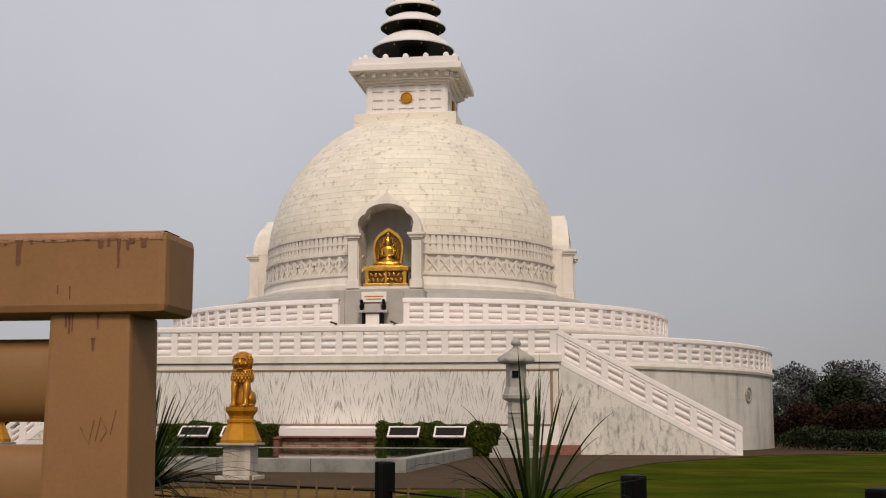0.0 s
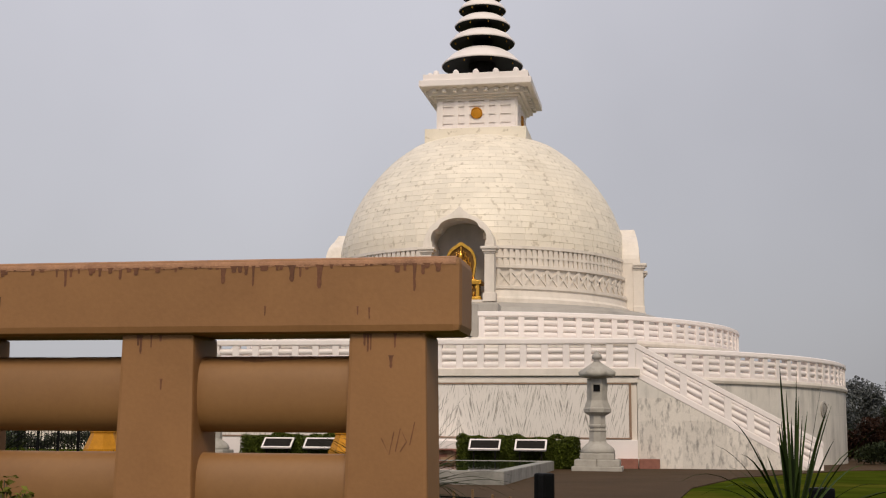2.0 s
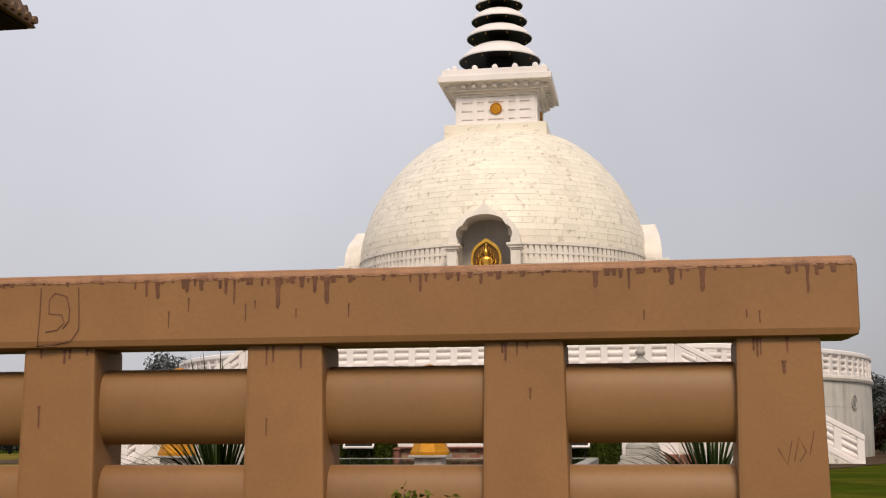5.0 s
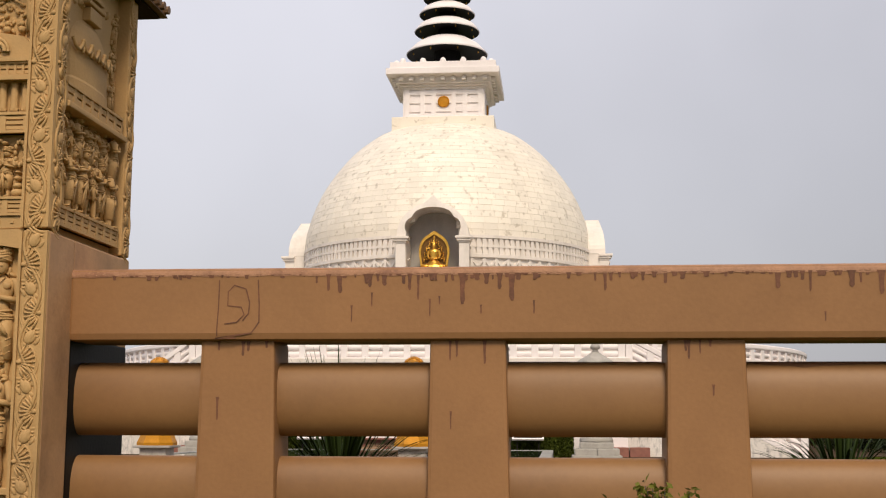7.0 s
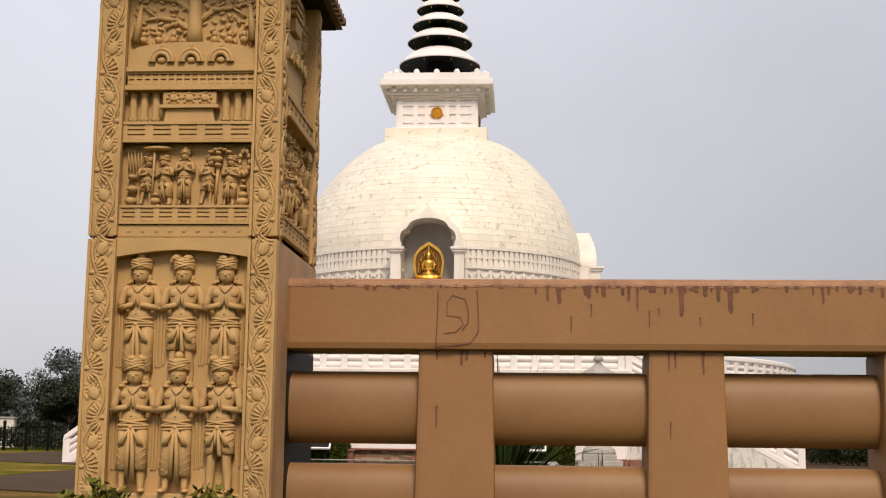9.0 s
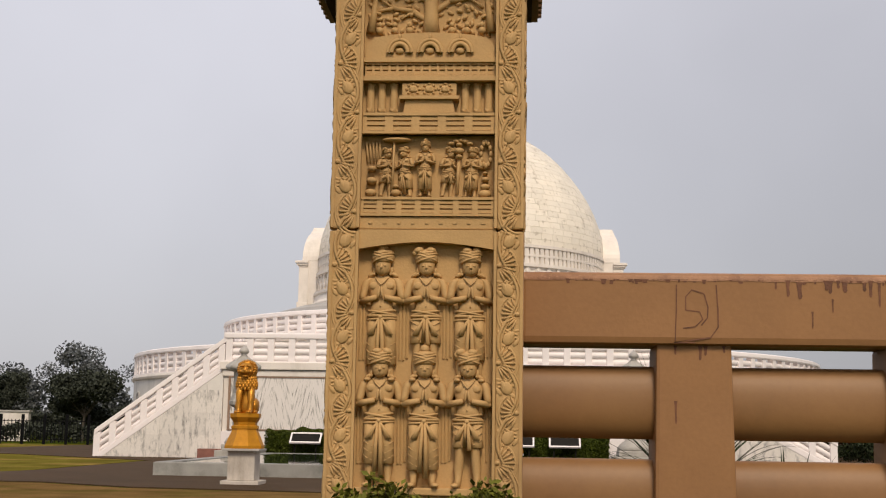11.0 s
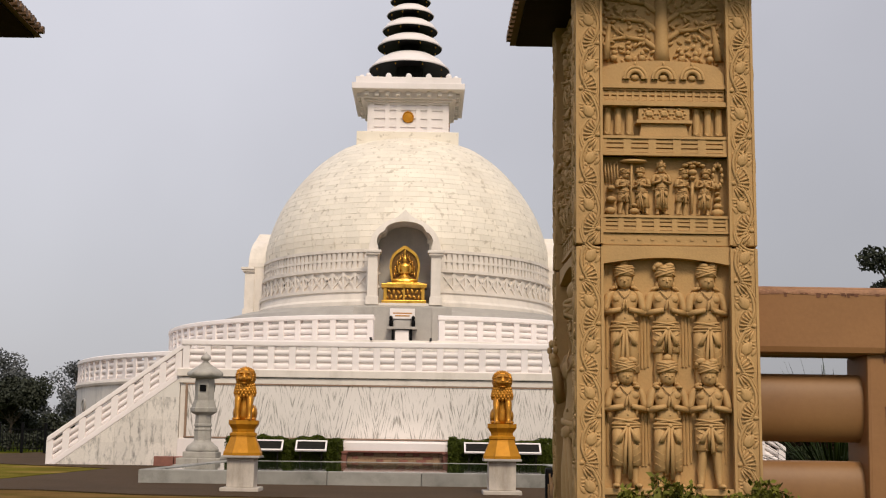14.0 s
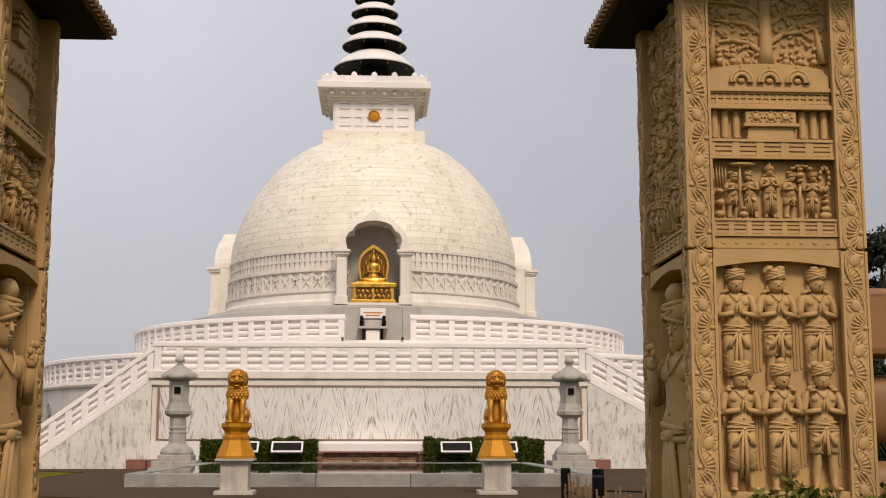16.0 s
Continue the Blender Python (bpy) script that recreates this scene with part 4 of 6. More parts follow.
def leaf_cloud(n, inside, size, seed, flat=0.5):
    """Many small bent leaves at places that inside() gives."""
    rg = random.Random(seed)
    vs, fs = [], []
    for i in range(n):
        p = Vector(inside(rg))
        q = Euler((rg.uniform(-1.2, 1.2), rg.uniform(-1.2, 1.2), rg.uniform(0, 6.28))).to_matrix()
        s = size * rg.uniform(0.6, 1.35)
        o = len(vs)
        for c in ((-1, 0, 0), (0, -flat, 0.12), (1, 0, 0.05), (0, flat, 0.12)):
            vs.append(tuple(p + q @ (Vector(c) * s)))
        fs.append((o, o + 1, o + 2, o + 3))
    me = bpy.data.meshes.new("leaves")
    me.from_pydata(vs, [], fs)
    return me


def hedge(x0, x1):
    t = thing("hedge", I4, "clipped dark green hedge in front of the marble wall", "hedge", "hedges")

    def inside(rg):
        f = rg.random()
        x, y, z = rg.uniform(x0, x1), rg.uniform(-24.2, -22.0), rg.uniform(0.05, 1.28)
        wob = 0.07 * math.sin(x * 3.1) + 0.05 * math.sin(x * 7.7 + y)
        if f < 0.45:
            return (x, -24.2 + rg.uniform(-0.1, 0.08) + wob, z)
        if f < 0.85:
            return (x, y, 1.28 + wob + rg.uniform(-0.1, 0.05))
        return (x0 + rg.uniform(-0.05, 0.1) if rg.random() < 0.5 else x1 + rg.uniform(-0.1, 0.05), y, z)
    me = leaf_cloud(12000, inside, 0.055, int(abs(x0) * 10))
    me.materials.append(HEDGE)
    put_mesh("foliage", me, I4, t)
    part("inner_foliage", box(x0 + 0.08, x1 - 0.08, -24.1, -22.0, 0.0, 1.2, 0.1), HEDGE, t)


hedge(-7.2, -2.35)
hedge(2.35, 7.4)


def plaque(x):
    t = thing("information_plate", pose(x, -24.95, 0.76, -52, 0, 0), "tilted dark information plate in a white frame", "sign", "information plates")
    part("plate", box(-0.6, 0.6, -0.05, 0.0, 0.0, 0.66, 0.01), PLAQUE, t)
    for z in (0.0, 0.61):
        part("frame", box(-0.66, 0.66, -0.07, 0.01, z - 0.015, z + 0.065, 0.01), WHITE, t, "white stone frame")
    for sx in (-1, 1):
        part("frame", box(sx * 0.625 - 0.036, sx * 0.625 + 0.036, -0.068, 0.008, 0.052, 0.593, 0.008), WHITE, t, "white stone frame")
    for sx in (-0.45, 0.45):
        leg = part("support", box(sx - 0.025, sx + 0.025, 0.14, 0.19, -0.78, 0.1), PLAQUE, t)
        leg.matrix_basis = pose(0, 0, 0, 52, 0, 0)


for x in (-5.35, -3.5, 3.62, 5.55):
    plaque(x)

# the middle block with red brick posts between the hedges
mid = thing("middle_step", I4, "white step on red brick between the hedges", "step", kind="structure")
part("white_top", box(-2.25, 2.25, -22.6, FRONT_Y, 0.79, 1.14, 0.02), WHITE, mid)
part("ledge", box(-2.3, 2.3, -22.68, -21.2, 0.72, 0.788, 0.012), REDSTONE, mid, "thin red stone ledge")
part("brick_core", box(-2.2, 2.2, -22.4, -21.2, 0.0, 0.718), SOIL, mid, "recessed brown mortar")
rg = random.Random(31)
for k in range(5):
    x = -2.2
    while x < 2.19:
        w = min(rg.uniform(0.26, 0.5), 2.2 - x)
        if w > 0.03:
            part("brick", box(x + 0.006, x + w - 0.006, -22.45 - rg.uniform(0, 0.02), -22.38, 0.006 + k * 0.142, 0.136 + k * 0.142, 0.01), rg.choice((REDSTONE, PALEBRICK, PALEBRICK)), mid)
        x += w
for s in (-1, 1):
    part("brick_post", box(s * 2.35 - 0.25, s * 2.35 + 0.25, -23.2, -22.69, 0.0, 0.668, 0.02), REDSTONE, mid)
    part("post_cap", box(s * 2.35 - 0.3, s * 2.35 + 0.3, -23.26, -22.69, 0.67, 0.76, 0.015), REDSTONE, mid, "flat red stone cap")


# ---- golden statue in the front niche, altar below ----
def golden_statue():
    p = thing("statue_pedestal", pose(0, -9.05, 8.72), "gilded carved pedestal below the golden statue", "pedestal")
    part("body", box(-1.1, 1.1, -0.36, 0.42, 0.0, 0.98, 0.02), SHADED_GOLD, p, "recessed gold panel darkened in colour as shade")
    part("base_band", box(-1.24, 1.24, -0.52, 0.5, 0.0, 0.2, 0.03), GOLD, p)
    part("top_band", box(-1.26, 1.26, -0.54, 0.5, 0.88, 1.12, 0.03), GOLD, p)
    rg = random.Random(7)
    boss = mesh_of(add_ball(bmesh.new(), (0, 0, 0), (0.1, 0.08, 0.12)), "boss", GOLD, True)
    for i in range(16):
        x = -0.95 + i * 0.127
        put_mesh("boss", boss, pose(x, -0.4, 0.4 + 0.3 * (i % 2) + rg.uniform(-0.03, 0.03), 0, rg.uniform(-60, 60), 0) @ Matrix.Diagonal((0.7, 1, 1.1, 1)), p)
    post = mesh_of(box(-0.09, 0.09, -0.48, -0.3, 0.18, 0.9, 0.02), "corner_post", GOLD)
    for x in (-1.05, 0.0, 1.05):
        put_mesh("corner_post", post, pose(x, 0, 0) @ Matrix.Diagonal((1 if x else 0.6, 1, 1, 1)), p)
    part("step", box(-0.95, 0.95, -0.4, 0.4, 1.12, 1.2, 0.02), GOLD, p)

    def halo(scale, z0):
        out = []
        for i in range(33):
            a = math.pi * i / 32
            out.append((scale * 0.86 * math.cos(a) * (1 - 0.12 * math.sin(a) ** 3), z0 + (1.16 * scale) * math.sin(a) ** 0.8 + scale * 0.12 * max(0.0, 1 - abs(math.cos(a)) * 2.6)))
        return [(scale * 0.72, 0.0)] + out + [(-scale * 0.72, 0.0)]
    h = prism(halo(1.0, 0.9), 0.24, 0.32)
    outer, inner = halo(1.0, 0.9), halo(0.86, 0.88)
    rings = [[h.verts.new((x, y, z)) for x, z in o] for y, o in ((0.24, outer), (0.12, outer), (0.12, inner), (0.24, inner))]
    for a, b in zip(rings[:-1], rings[1:]):
        for i in range(len(a) - 1):
            h.faces.new((a[i], a[i + 1], b[i + 1], b[i]))
    B = lambda c, r, rot=None: add_ball(h, c, r, rot)
    add_loft(h, [(0, 0.0, 0.0, 0.7, 0.32), (0, 0.0, 0.1, 0.74, 0.34), (0, 0, 0.22, 0.6, 0.3), (0, 0.02, 0.36, 0.34, 0.22), (0, 0.05, 0.5, 0.22, 0.17), (0, 0.05, 0.72, 0.22, 0.16), (0, 0.05, 0.98, 0.3, 0.17), (0, 0.05, 1.1, 0.22, 0.14), (0, 0.05, 1.16, 0.08, 0.09), (0, 0.04, 1.24, 0.09, 0.09)], 16)
    add_loft(h, [(0, 0.02, 1.2, 0.07, 0.08), (0, 0.02, 1.28, 0.115, 0.12), (0, 0.02, 1.4, 0.12, 0.12), (0, 0.03, 1.48, 0.09, 0.1), (0, 0.03, 1.56, 0.07, 0.08), (0, 0.03, 1.66, 0.03, 0.04)], 12)
    B((0, 0.12, 1.78), (0.06, 0.05, 0.14))
    for s in (-1, 1):
        add_loft(h, [(s * 0.3, -0.05, 0.62, 0.06, 0.07), (s * 0.33, 0.0, 0.8, 0.07, 0.08), (s * 0.29, 0.04, 1.0, 0.08, 0.09), (s * 0.2, 0.05, 1.1, 0.07, 0.08)], 8)
        add_rod(h, (s * 0.3, -0.06, 0.62), (s * 0.06, -0.2, 0.56), 0.06, 0.045, 8)
        B((s * 0.42, -0.12, 0.16), (0.34, 0.18, 0.12), Matrix.Rotation(s * 0.1, 4, "Z"))
        for k in range(4):
            z = 0.5 + 0.3 * k
            w = 0.56 - 0.035 * k * k
            B((s * w, 0.14, z), (0.045, 0.06, 0.11))
            B((s * w, 0.12, z + 0.14), (0.05, 0.06, 0.055))
            B((s * (w - 0.14), 0.16, z + 0.08), (0.1, 0.05, 0.03), Matrix.Rotation(-s * (0.3 + 0.2 * k), 4, "Y"))
            B((s * (w - 0.1), 0.17, z + 0.22), (0.03, 0.04, 0.07))
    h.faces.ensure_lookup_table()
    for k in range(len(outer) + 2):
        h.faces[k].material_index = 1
    ob = part("golden_statue", h, GOLD, smooth=False)
    ob.data.materials.append(SHADED_GOLD)
    ob.matrix_basis = pose(0, -8.95, 9.92)
    tagged(ob, "golden seated statue before an oval halo", "statue")


golden_statue()
altar = thing("altar", pose(0, -12.95, DECK2), "dark altar table with small black figures below a white tablet", "altar")
part("tablet", box(-0.66, 0.66, 0.1, 0.18, 1.32, 1.86, 0.01), WHITE, altar, "white inscribed tablet")
for k in range(2):
    part("line", box(-0.5 + 0.12 * k, 0.5 - 0.12 * k, 0.092, 0.1, 1.58 - k * 0.14, 1.64 - k * 0.14), YELLOW, altar)
part("top_slab", box(-0.78, 0.78, -0.4, 0.2, 0.74, 0.86, 0.02), GREYM, altar)
part("box_chest", box(-0.42, 0.42, -0.2, 0.15, 0.86, 1.2, 0.02), GREYM, altar)
part("front_panel", box(-0.36, 0.36, -0.25, 0.1, 0.05, 0.68, 0.02), WHITE, altar)
for s in (-1, 1):
    part("leg", box(s * 0.48 - 0.06, s * 0.48 + 0.06, -0.3, 0.1, 0.0, 0.75), IRON, altar)
    bm = add_ball(bmesh.new(), (0, 0, 0.2), (0.12, 0.16, 0.24))
    add_ball(bm, (0, -0.1, 0.46), (0.1, 0.12, 0.12))
    o = part("figure", bm, IRON, altar, "small black guardian figure", smooth=True)
    o.location = (s * 0.58, -0.15, 0.86)
for s in (-1, 1):
    o = part("rail_end", box(s * 1.5 - 0.05, s * 1.5 + 0.05, -3.2, -1.3, 0.0, 0.06), IRON, altar)


# ---- plants ----
def blade_plant(x, y, stem, n, length, seed, up_share=0.3, group="blade plants"):
    """Long narrow leaves that spray from the head of a short stem."""
    t = thing("blade_plant", pose(x, y, -0.03), "clump of long arching dark green blade leaves", "plant", group)
    rg = random.Random(seed)
    vs, fs = [], []
    for i in range(n):
        a = rg.uniform(0, 6.283)
        el = radians(rg.uniform(62, 88)) if rg.random() < up_share else radians(rg.uniform(2, 60))
        L = length * rg.uniform(0.7, 1.2)
        w = rg.uniform(0.008, 0.015)
        sag = rg.uniform(0.12, 0.5) * math.cos(el)
        o = len(vs)
        K = 9
        for k in range(K):
            u = k / (K - 1)
            r = 0.03 + L * u * math.cos(el)
            z = stem + L * (u * math.sin(el) - sag * u * u * u)
            ww = w * min(1.0, 0.5 + u * 3) * (1 - u) ** 0.55 + 0.0008
            c, s = math.cos(a), math.sin(a)
            vs += [(r * c - ww * s, r * s + ww * c, z + ww * 0.4), (r * c, r * s, z), (r * c + ww * s, r * s - ww * c, z + ww * 0.4)]
            if k:
                b = o + 3 * (k - 1)
                fs += [(b, b + 1, b + 4, b + 3), (b + 1, b + 2, b + 5, b + 4)]
    me = bpy.data.meshes.new("leaves")
    me.from_pydata(vs, [], fs)
    me.materials.append(BLADE)
    put_mesh("leaves", me, I4, t)
    part("stem", lathe([(0.06, 0), (0.05, stem * 0.7), (0.06, stem), (0.0, stem + 0.06)], 8), BARK, t)


blade_plant(11.78, -68.2, 0.78, 64, 0.92, 3)
blade_plant(8.95, -67.2, 0.9, 170, 0.85, 5, 0.2)
blade_plant(5.0, -66.6, 0.85, 190, 1.25, 8)
blade_plant(5.85, -66.4, 0.6, 110, 0.7, 12, 0.15)


def shrub(x, y, h, w, n, seed):
    t = thing("shrub", pose(x, y, -0.03), "small leafy shrub with yellowish green leaves", "shrub", "shrubs before the railing")
    rg = random.Random(seed)
    bm = bmesh.new()
    tips = []
    for i in range(40):
        a, lean = rg.uniform(0, 6.283), rg.uniform(0.1, 1.0)
        tip = Vector((w * lean * math.cos(a), w * lean * math.sin(a), h * rg.uniform(0.82, 1.0) * (1.08 - 0.14 * lean)))
        add_rod(bm, (0, 0, 0.02), tip, 0.008, 0.003, 5)
        tips.append(tip)
    part("stems", bm, BARK, t)

    def inside(r):
        p = r.choice(tips)
        u = 1.02 - 0.6 * r.random() ** 1.6
        return tuple(p * u + Vector((r.uniform(-0.05, 0.05), r.uniform(-0.05, 0.05), r.uniform(-0.04, 0.04))))
    me = leaf_cloud(n, inside, 0.025, seed, 0.5)
    me.materials.append(SHRUB)
    put_mesh("leaves", me, I4, t)


shrub(2.78, -70.2, 1.07, 0.34, 5000, 2)
shrub(3.38, -70.15, 1.06, 0.22, 3600, 3)
for i, (x, h) in enumerate(((7.05, 1.04), (7.3, 1.1), (7.52, 1.06))):
    shrub(x, -70.3, h, 0.15, 1100, 20 + i)
shrub(10.6, -63.2, 0.55, 0.5, 900, 31)
shrub(3.35, -65.5, 0.85, 0.3, 900, 33)


# ---- low black iron fence with wooden stakes behind the railing ----
def low_fence(x0, y0, x1, y1, n, seed, gap=0.32, tall=0.62):
    t = thing("low_fence", I4, "low black iron fence with thin wooden stakes", "fence", "low garden fences")
    a, b = Vector((x0, y0, 0)), Vector((x1, y1, 0))
    rg = random.Random(seed)
    d = (b - a).normalized()
    ang = math.degrees(math.atan2(d.y, d.x))
    post = mesh_of(box(-0.08, 0.08, -0.08, 0.08, -0.05, 0.88, 0.03), "post", IRON)
    for i in range(n + 1):
        p = a.lerp(b, i / n)
        put_mesh("post", post, pose(p.x, p.y, 0, 0, 0, ang), t)
    st = mesh_of(box(-0.016, 0.016, -0.012, 0.012, -0.05, tall, 0.004), "stake", BAMBOO)
    L = (b - a).length
    k = int(L / gap)
    for i in range(k):
        p = a.lerp(b, (i + 0.5) / k)
        put_mesh("stake", st, pose(p.x, p.y, rg.uniform(-0.16, 0.05), rg.uniform(-4, 4), rg.uniform(-3, 3), ang), t)
    for z in (0.3, 0.52):
        bm = bmesh.new()
        add_rod(bm, a + Vector((0, 0, z)), b + Vector((0, 0, z)), 0.014, 0.014, 6)
        part("rod", bm, IRON, t)


low_fence(3.9, -57.0, 9.44, -60.5, 1, 1)
low_fence(9.5, -60.57, 12.43, -64.1, 1, 3, 0.36)
low_fence(12.46, -64.14, 14.2, -66.2, 1, 4, 0.36)
low_fence(3.45, -56.4, 3.0, -65.2, 2, 2, 0.17, 0.76)

# ---- trees and distance ----
def tree(x, y, h, crown, seed, mat_leaf, n, label, name="tree", lift=0.45):
    t = thing(name, pose(x, y, -0.05), label, "tree", "trees")
    rg = random.Random(seed)
    bm = bmesh.new()
    add_rod(bm, (0, 0, 0), (0.1, 0, h * 0.5), h * 0.022, h * 0.013, 8)
    puffs = []
    for i in range(18):
        a = rg.uniform(0, 6.283)
        z0 = h * rg.uniform(0.28, 0.55)
        e = Vector((crown * rg.uniform(0.15, 0.85) * math.cos(a), crown * rg.uniform(0.15, 0.85) * math.sin(a), h * rg.uniform(lift, 0.9)))
        add_rod(bm, (0.05, 0, z0), e, h * 0.009, h * 0.003, 6)
        puffs.append((e, crown * rg.uniform(0.25, 0.48)))
    puffs.append((Vector((0, 0, h * 0.88)), crown * 0.4))
    part("trunk", bm, BARK, t)

    def inside(r):
        c, rad = r.choice(puffs)
        v = Vector((r.gauss(0, 1), r.gauss(0, 1), r.gauss(0, 1))).normalized() * rad * (0.3 + 0.8 * r.random() ** 0.7)
        return tuple(c + Vector((v.x, v.y, v.z * 0.75)))
    me = leaf_cloud(n, inside, crown * 0.042, seed + 50, 0.6)
    me.materials.append(mat_leaf)
    put_mesh("crown", me, I4, t)


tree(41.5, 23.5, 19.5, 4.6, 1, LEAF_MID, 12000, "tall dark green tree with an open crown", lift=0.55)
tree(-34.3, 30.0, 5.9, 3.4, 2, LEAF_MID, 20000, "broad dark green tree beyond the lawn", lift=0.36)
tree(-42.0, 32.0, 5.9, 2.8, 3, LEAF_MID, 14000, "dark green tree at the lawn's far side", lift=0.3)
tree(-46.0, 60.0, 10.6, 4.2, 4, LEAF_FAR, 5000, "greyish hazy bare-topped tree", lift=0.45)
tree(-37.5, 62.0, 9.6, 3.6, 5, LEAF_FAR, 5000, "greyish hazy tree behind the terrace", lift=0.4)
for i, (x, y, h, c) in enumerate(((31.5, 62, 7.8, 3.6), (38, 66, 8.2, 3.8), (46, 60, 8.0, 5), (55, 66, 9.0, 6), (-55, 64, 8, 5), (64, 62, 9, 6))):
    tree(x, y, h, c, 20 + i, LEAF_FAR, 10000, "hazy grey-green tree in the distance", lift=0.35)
for i, (x, y, h, c) in enumerate(((33.5, 4.0, 6.4, 3.4), (38.5, 2.0, 7.0, 4.0), (27.0, 12.0, 4.6, 2.4))):
    tree(x, y, h, c, 40 + i, LEAF, 18000, "dark bushy tree at the lawn's edge", lift=0.3)
REDLEAF = leaf_mat("reddish_shrub_leaf", (0.030, 0.014, 0.009))


def bush_row(x0, x1, y0, y1, h, seed, material, label, n=9000, leaf=0.16):
    t = thing("bush_row", I4, label, "bushes", "bush rows")

    def inside(r):
        u = r.random()
        x, y = x0 + (x1 - x0) * u, y0 + (y1 - y0) * u
        hh = h * (0.7 + 0.5 * noise.noise((x * 0.45, y * 0.45, seed)))
        return (x + r.uniform(-0.6, 0.6), y + r.uniform(-0.8, 0.8), hh * r.random() ** 0.6)
    me = leaf_cloud(n, inside, leaf, seed)
    me.materials.append(material)
    put_mesh("foliage", me, I4, t)


bush_row(21.6, 34.0, -6.0, -25.0, 1.5, 61, LEAF, "dark low bushes along the lawn's edge", 16000, 0.09)
bush_row(21.5, 33.0, 4.0, -8.0, 2.9, 62, REDLEAF, "reddish brown flowering bushes", 14000, 0.11)
bush_row(24.0, 60.0, 22.0, 22.0, 3.2, 65, LEAF, "dark bushes behind the round terrace", 12000)
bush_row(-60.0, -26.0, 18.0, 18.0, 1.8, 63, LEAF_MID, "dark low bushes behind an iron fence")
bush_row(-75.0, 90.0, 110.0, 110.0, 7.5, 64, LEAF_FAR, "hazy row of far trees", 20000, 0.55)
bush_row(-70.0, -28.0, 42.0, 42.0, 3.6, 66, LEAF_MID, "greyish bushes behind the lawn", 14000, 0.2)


def park_fence():
    t = thing("park_fence", I4, "black iron park fence beyond the lawn", "fence")
    post = mesh_of(box(-0.09, 0.09, -0.09, 0.09, -0.1, 2.1, 0.02), "post", IRON)
    bar = mesh_of(box(-0.02, 0.02, -0.02, 0.02, 0.1, 1.75), "bar", IRON)
    for i in range(18):
        x = -22.0 - i * 1.6
        put_mesh("post", post, pose(x, 10.0, 0), t)
        for k in range(1, 6):
            put_mesh("bar", bar, pose(x - k * 0.27, 10.0, 0), t)
    for z in (0.3, 1.6):
        part("rail", box(-51, -21.9, 9.97, 10.03, z, z + 0.05), IRON, t)


park_fence()
wl_ = thing("far_wall", I4, "pale low building wall among far bushes", "wall")
part("wall", box(-45, -38, 27.0, 27.6, -0.1, 2.4, 0.03), CREAM, wl_)
part("coping", box(-45.1, -37.9, 26.9, 27.7, 2.4, 2.55, 0.02), GREYM, wl_)
sg = thing("notice_board", pose(-44.5, 12.0, 0), "blue notice board on two posts", "sign")
BLUE = mat("faded_blue_board", (0.05, 0.08, 0.16), 0.5, 0.15, 4, 40, 0.1)
part("board", box(-0.55, 0.55, -0.03, 0.03, 1.7, 3.2, 0.02), BLUE, sg)
for k in range(4):
    part("line", box(-0.4, 0.4, -0.04, -0.03, 2.95 - k * 0.28, 3.03 - k * 0.28), WHITE, sg)
for s in (-0.45, 0.45):
    part("post", box(s - 0.05, s + 0.05, 0.03, 0.1, -0.1, 3.1), IRON, sg)
pv = thing("garden_shelter", pose(38, 24, 0), "low red-roofed shelter among bushes", "shelter")
part("roof", box(-4, 3, -1.5, 1.5, 2.2, 2.5, 0.05), REDSTONE, pv)
for x in (-3.6, -1.2, 2.6):
    part("post", box(x - 0.2, x + 0.2, -1.2, -0.8, -0.1, 2.2), CREAM, pv)


# ---- carving on the gate pillars ----
def add_tube(bm, pts, r, seg=6):
    """A round bar along points that lie in one upright plane."""
    rings = []
    for k, p in enumerate(pts):
        d = (Vector(pts[min(k + 1, len(pts) - 1)]) - Vector(pts[max(k - 1, 0)])).normalized()
        yy = Vector((0, 1, 0))
        bb = d.cross(yy).normalized()
        rings.append([bm.verts.new(Vector(p) + yy * (r * math.cos(2 * math.pi * j / seg)) + bb * (r * math.sin(2 * math.pi * j / seg))) for j in range(seg)])
    for a, b in zip(rings[:-1], rings[1:]):
        for j in range(seg):
            bm.faces.new((a[j], a[(j + 1) % seg], b[(j + 1) % seg], b[j]))
    return bm


def front_arc(bm, z, rx, ry, thick, tilt=0.0, y0=0.0, n=10):
    """A cord round the front half of a body."""
    pts = []
    for i in range(n + 1):
        a = math.pi * (1.04 + 0.92 * i / n)
        pts.append((rx * math.cos(a), y0 + ry * math.sin(a), z + tilt * rx * math.cos(a)))
    rings = []
    for k, p in enumerate(pts):
        d = (Vector(pts[min(k + 1, n)]) - Vector(pts[max(k - 1, 0)])).normalized()
        up = Vector((0, 0, 1))
        out = d.cross(up).normalized()
        rings.append([bm.verts.new(Vector(p) + up * (thick * math.cos(j * 1.0472)) + out * (0.8 * thick * math.sin(j * 1.0472))) for j in range(6)])
    for a, b in zip(rings[:-1], rings[1:]):
        for j in range(6):
            bm.faces.new((a[j], a[(j + 1) % 6], b[(j + 1) % 6], b[j]))


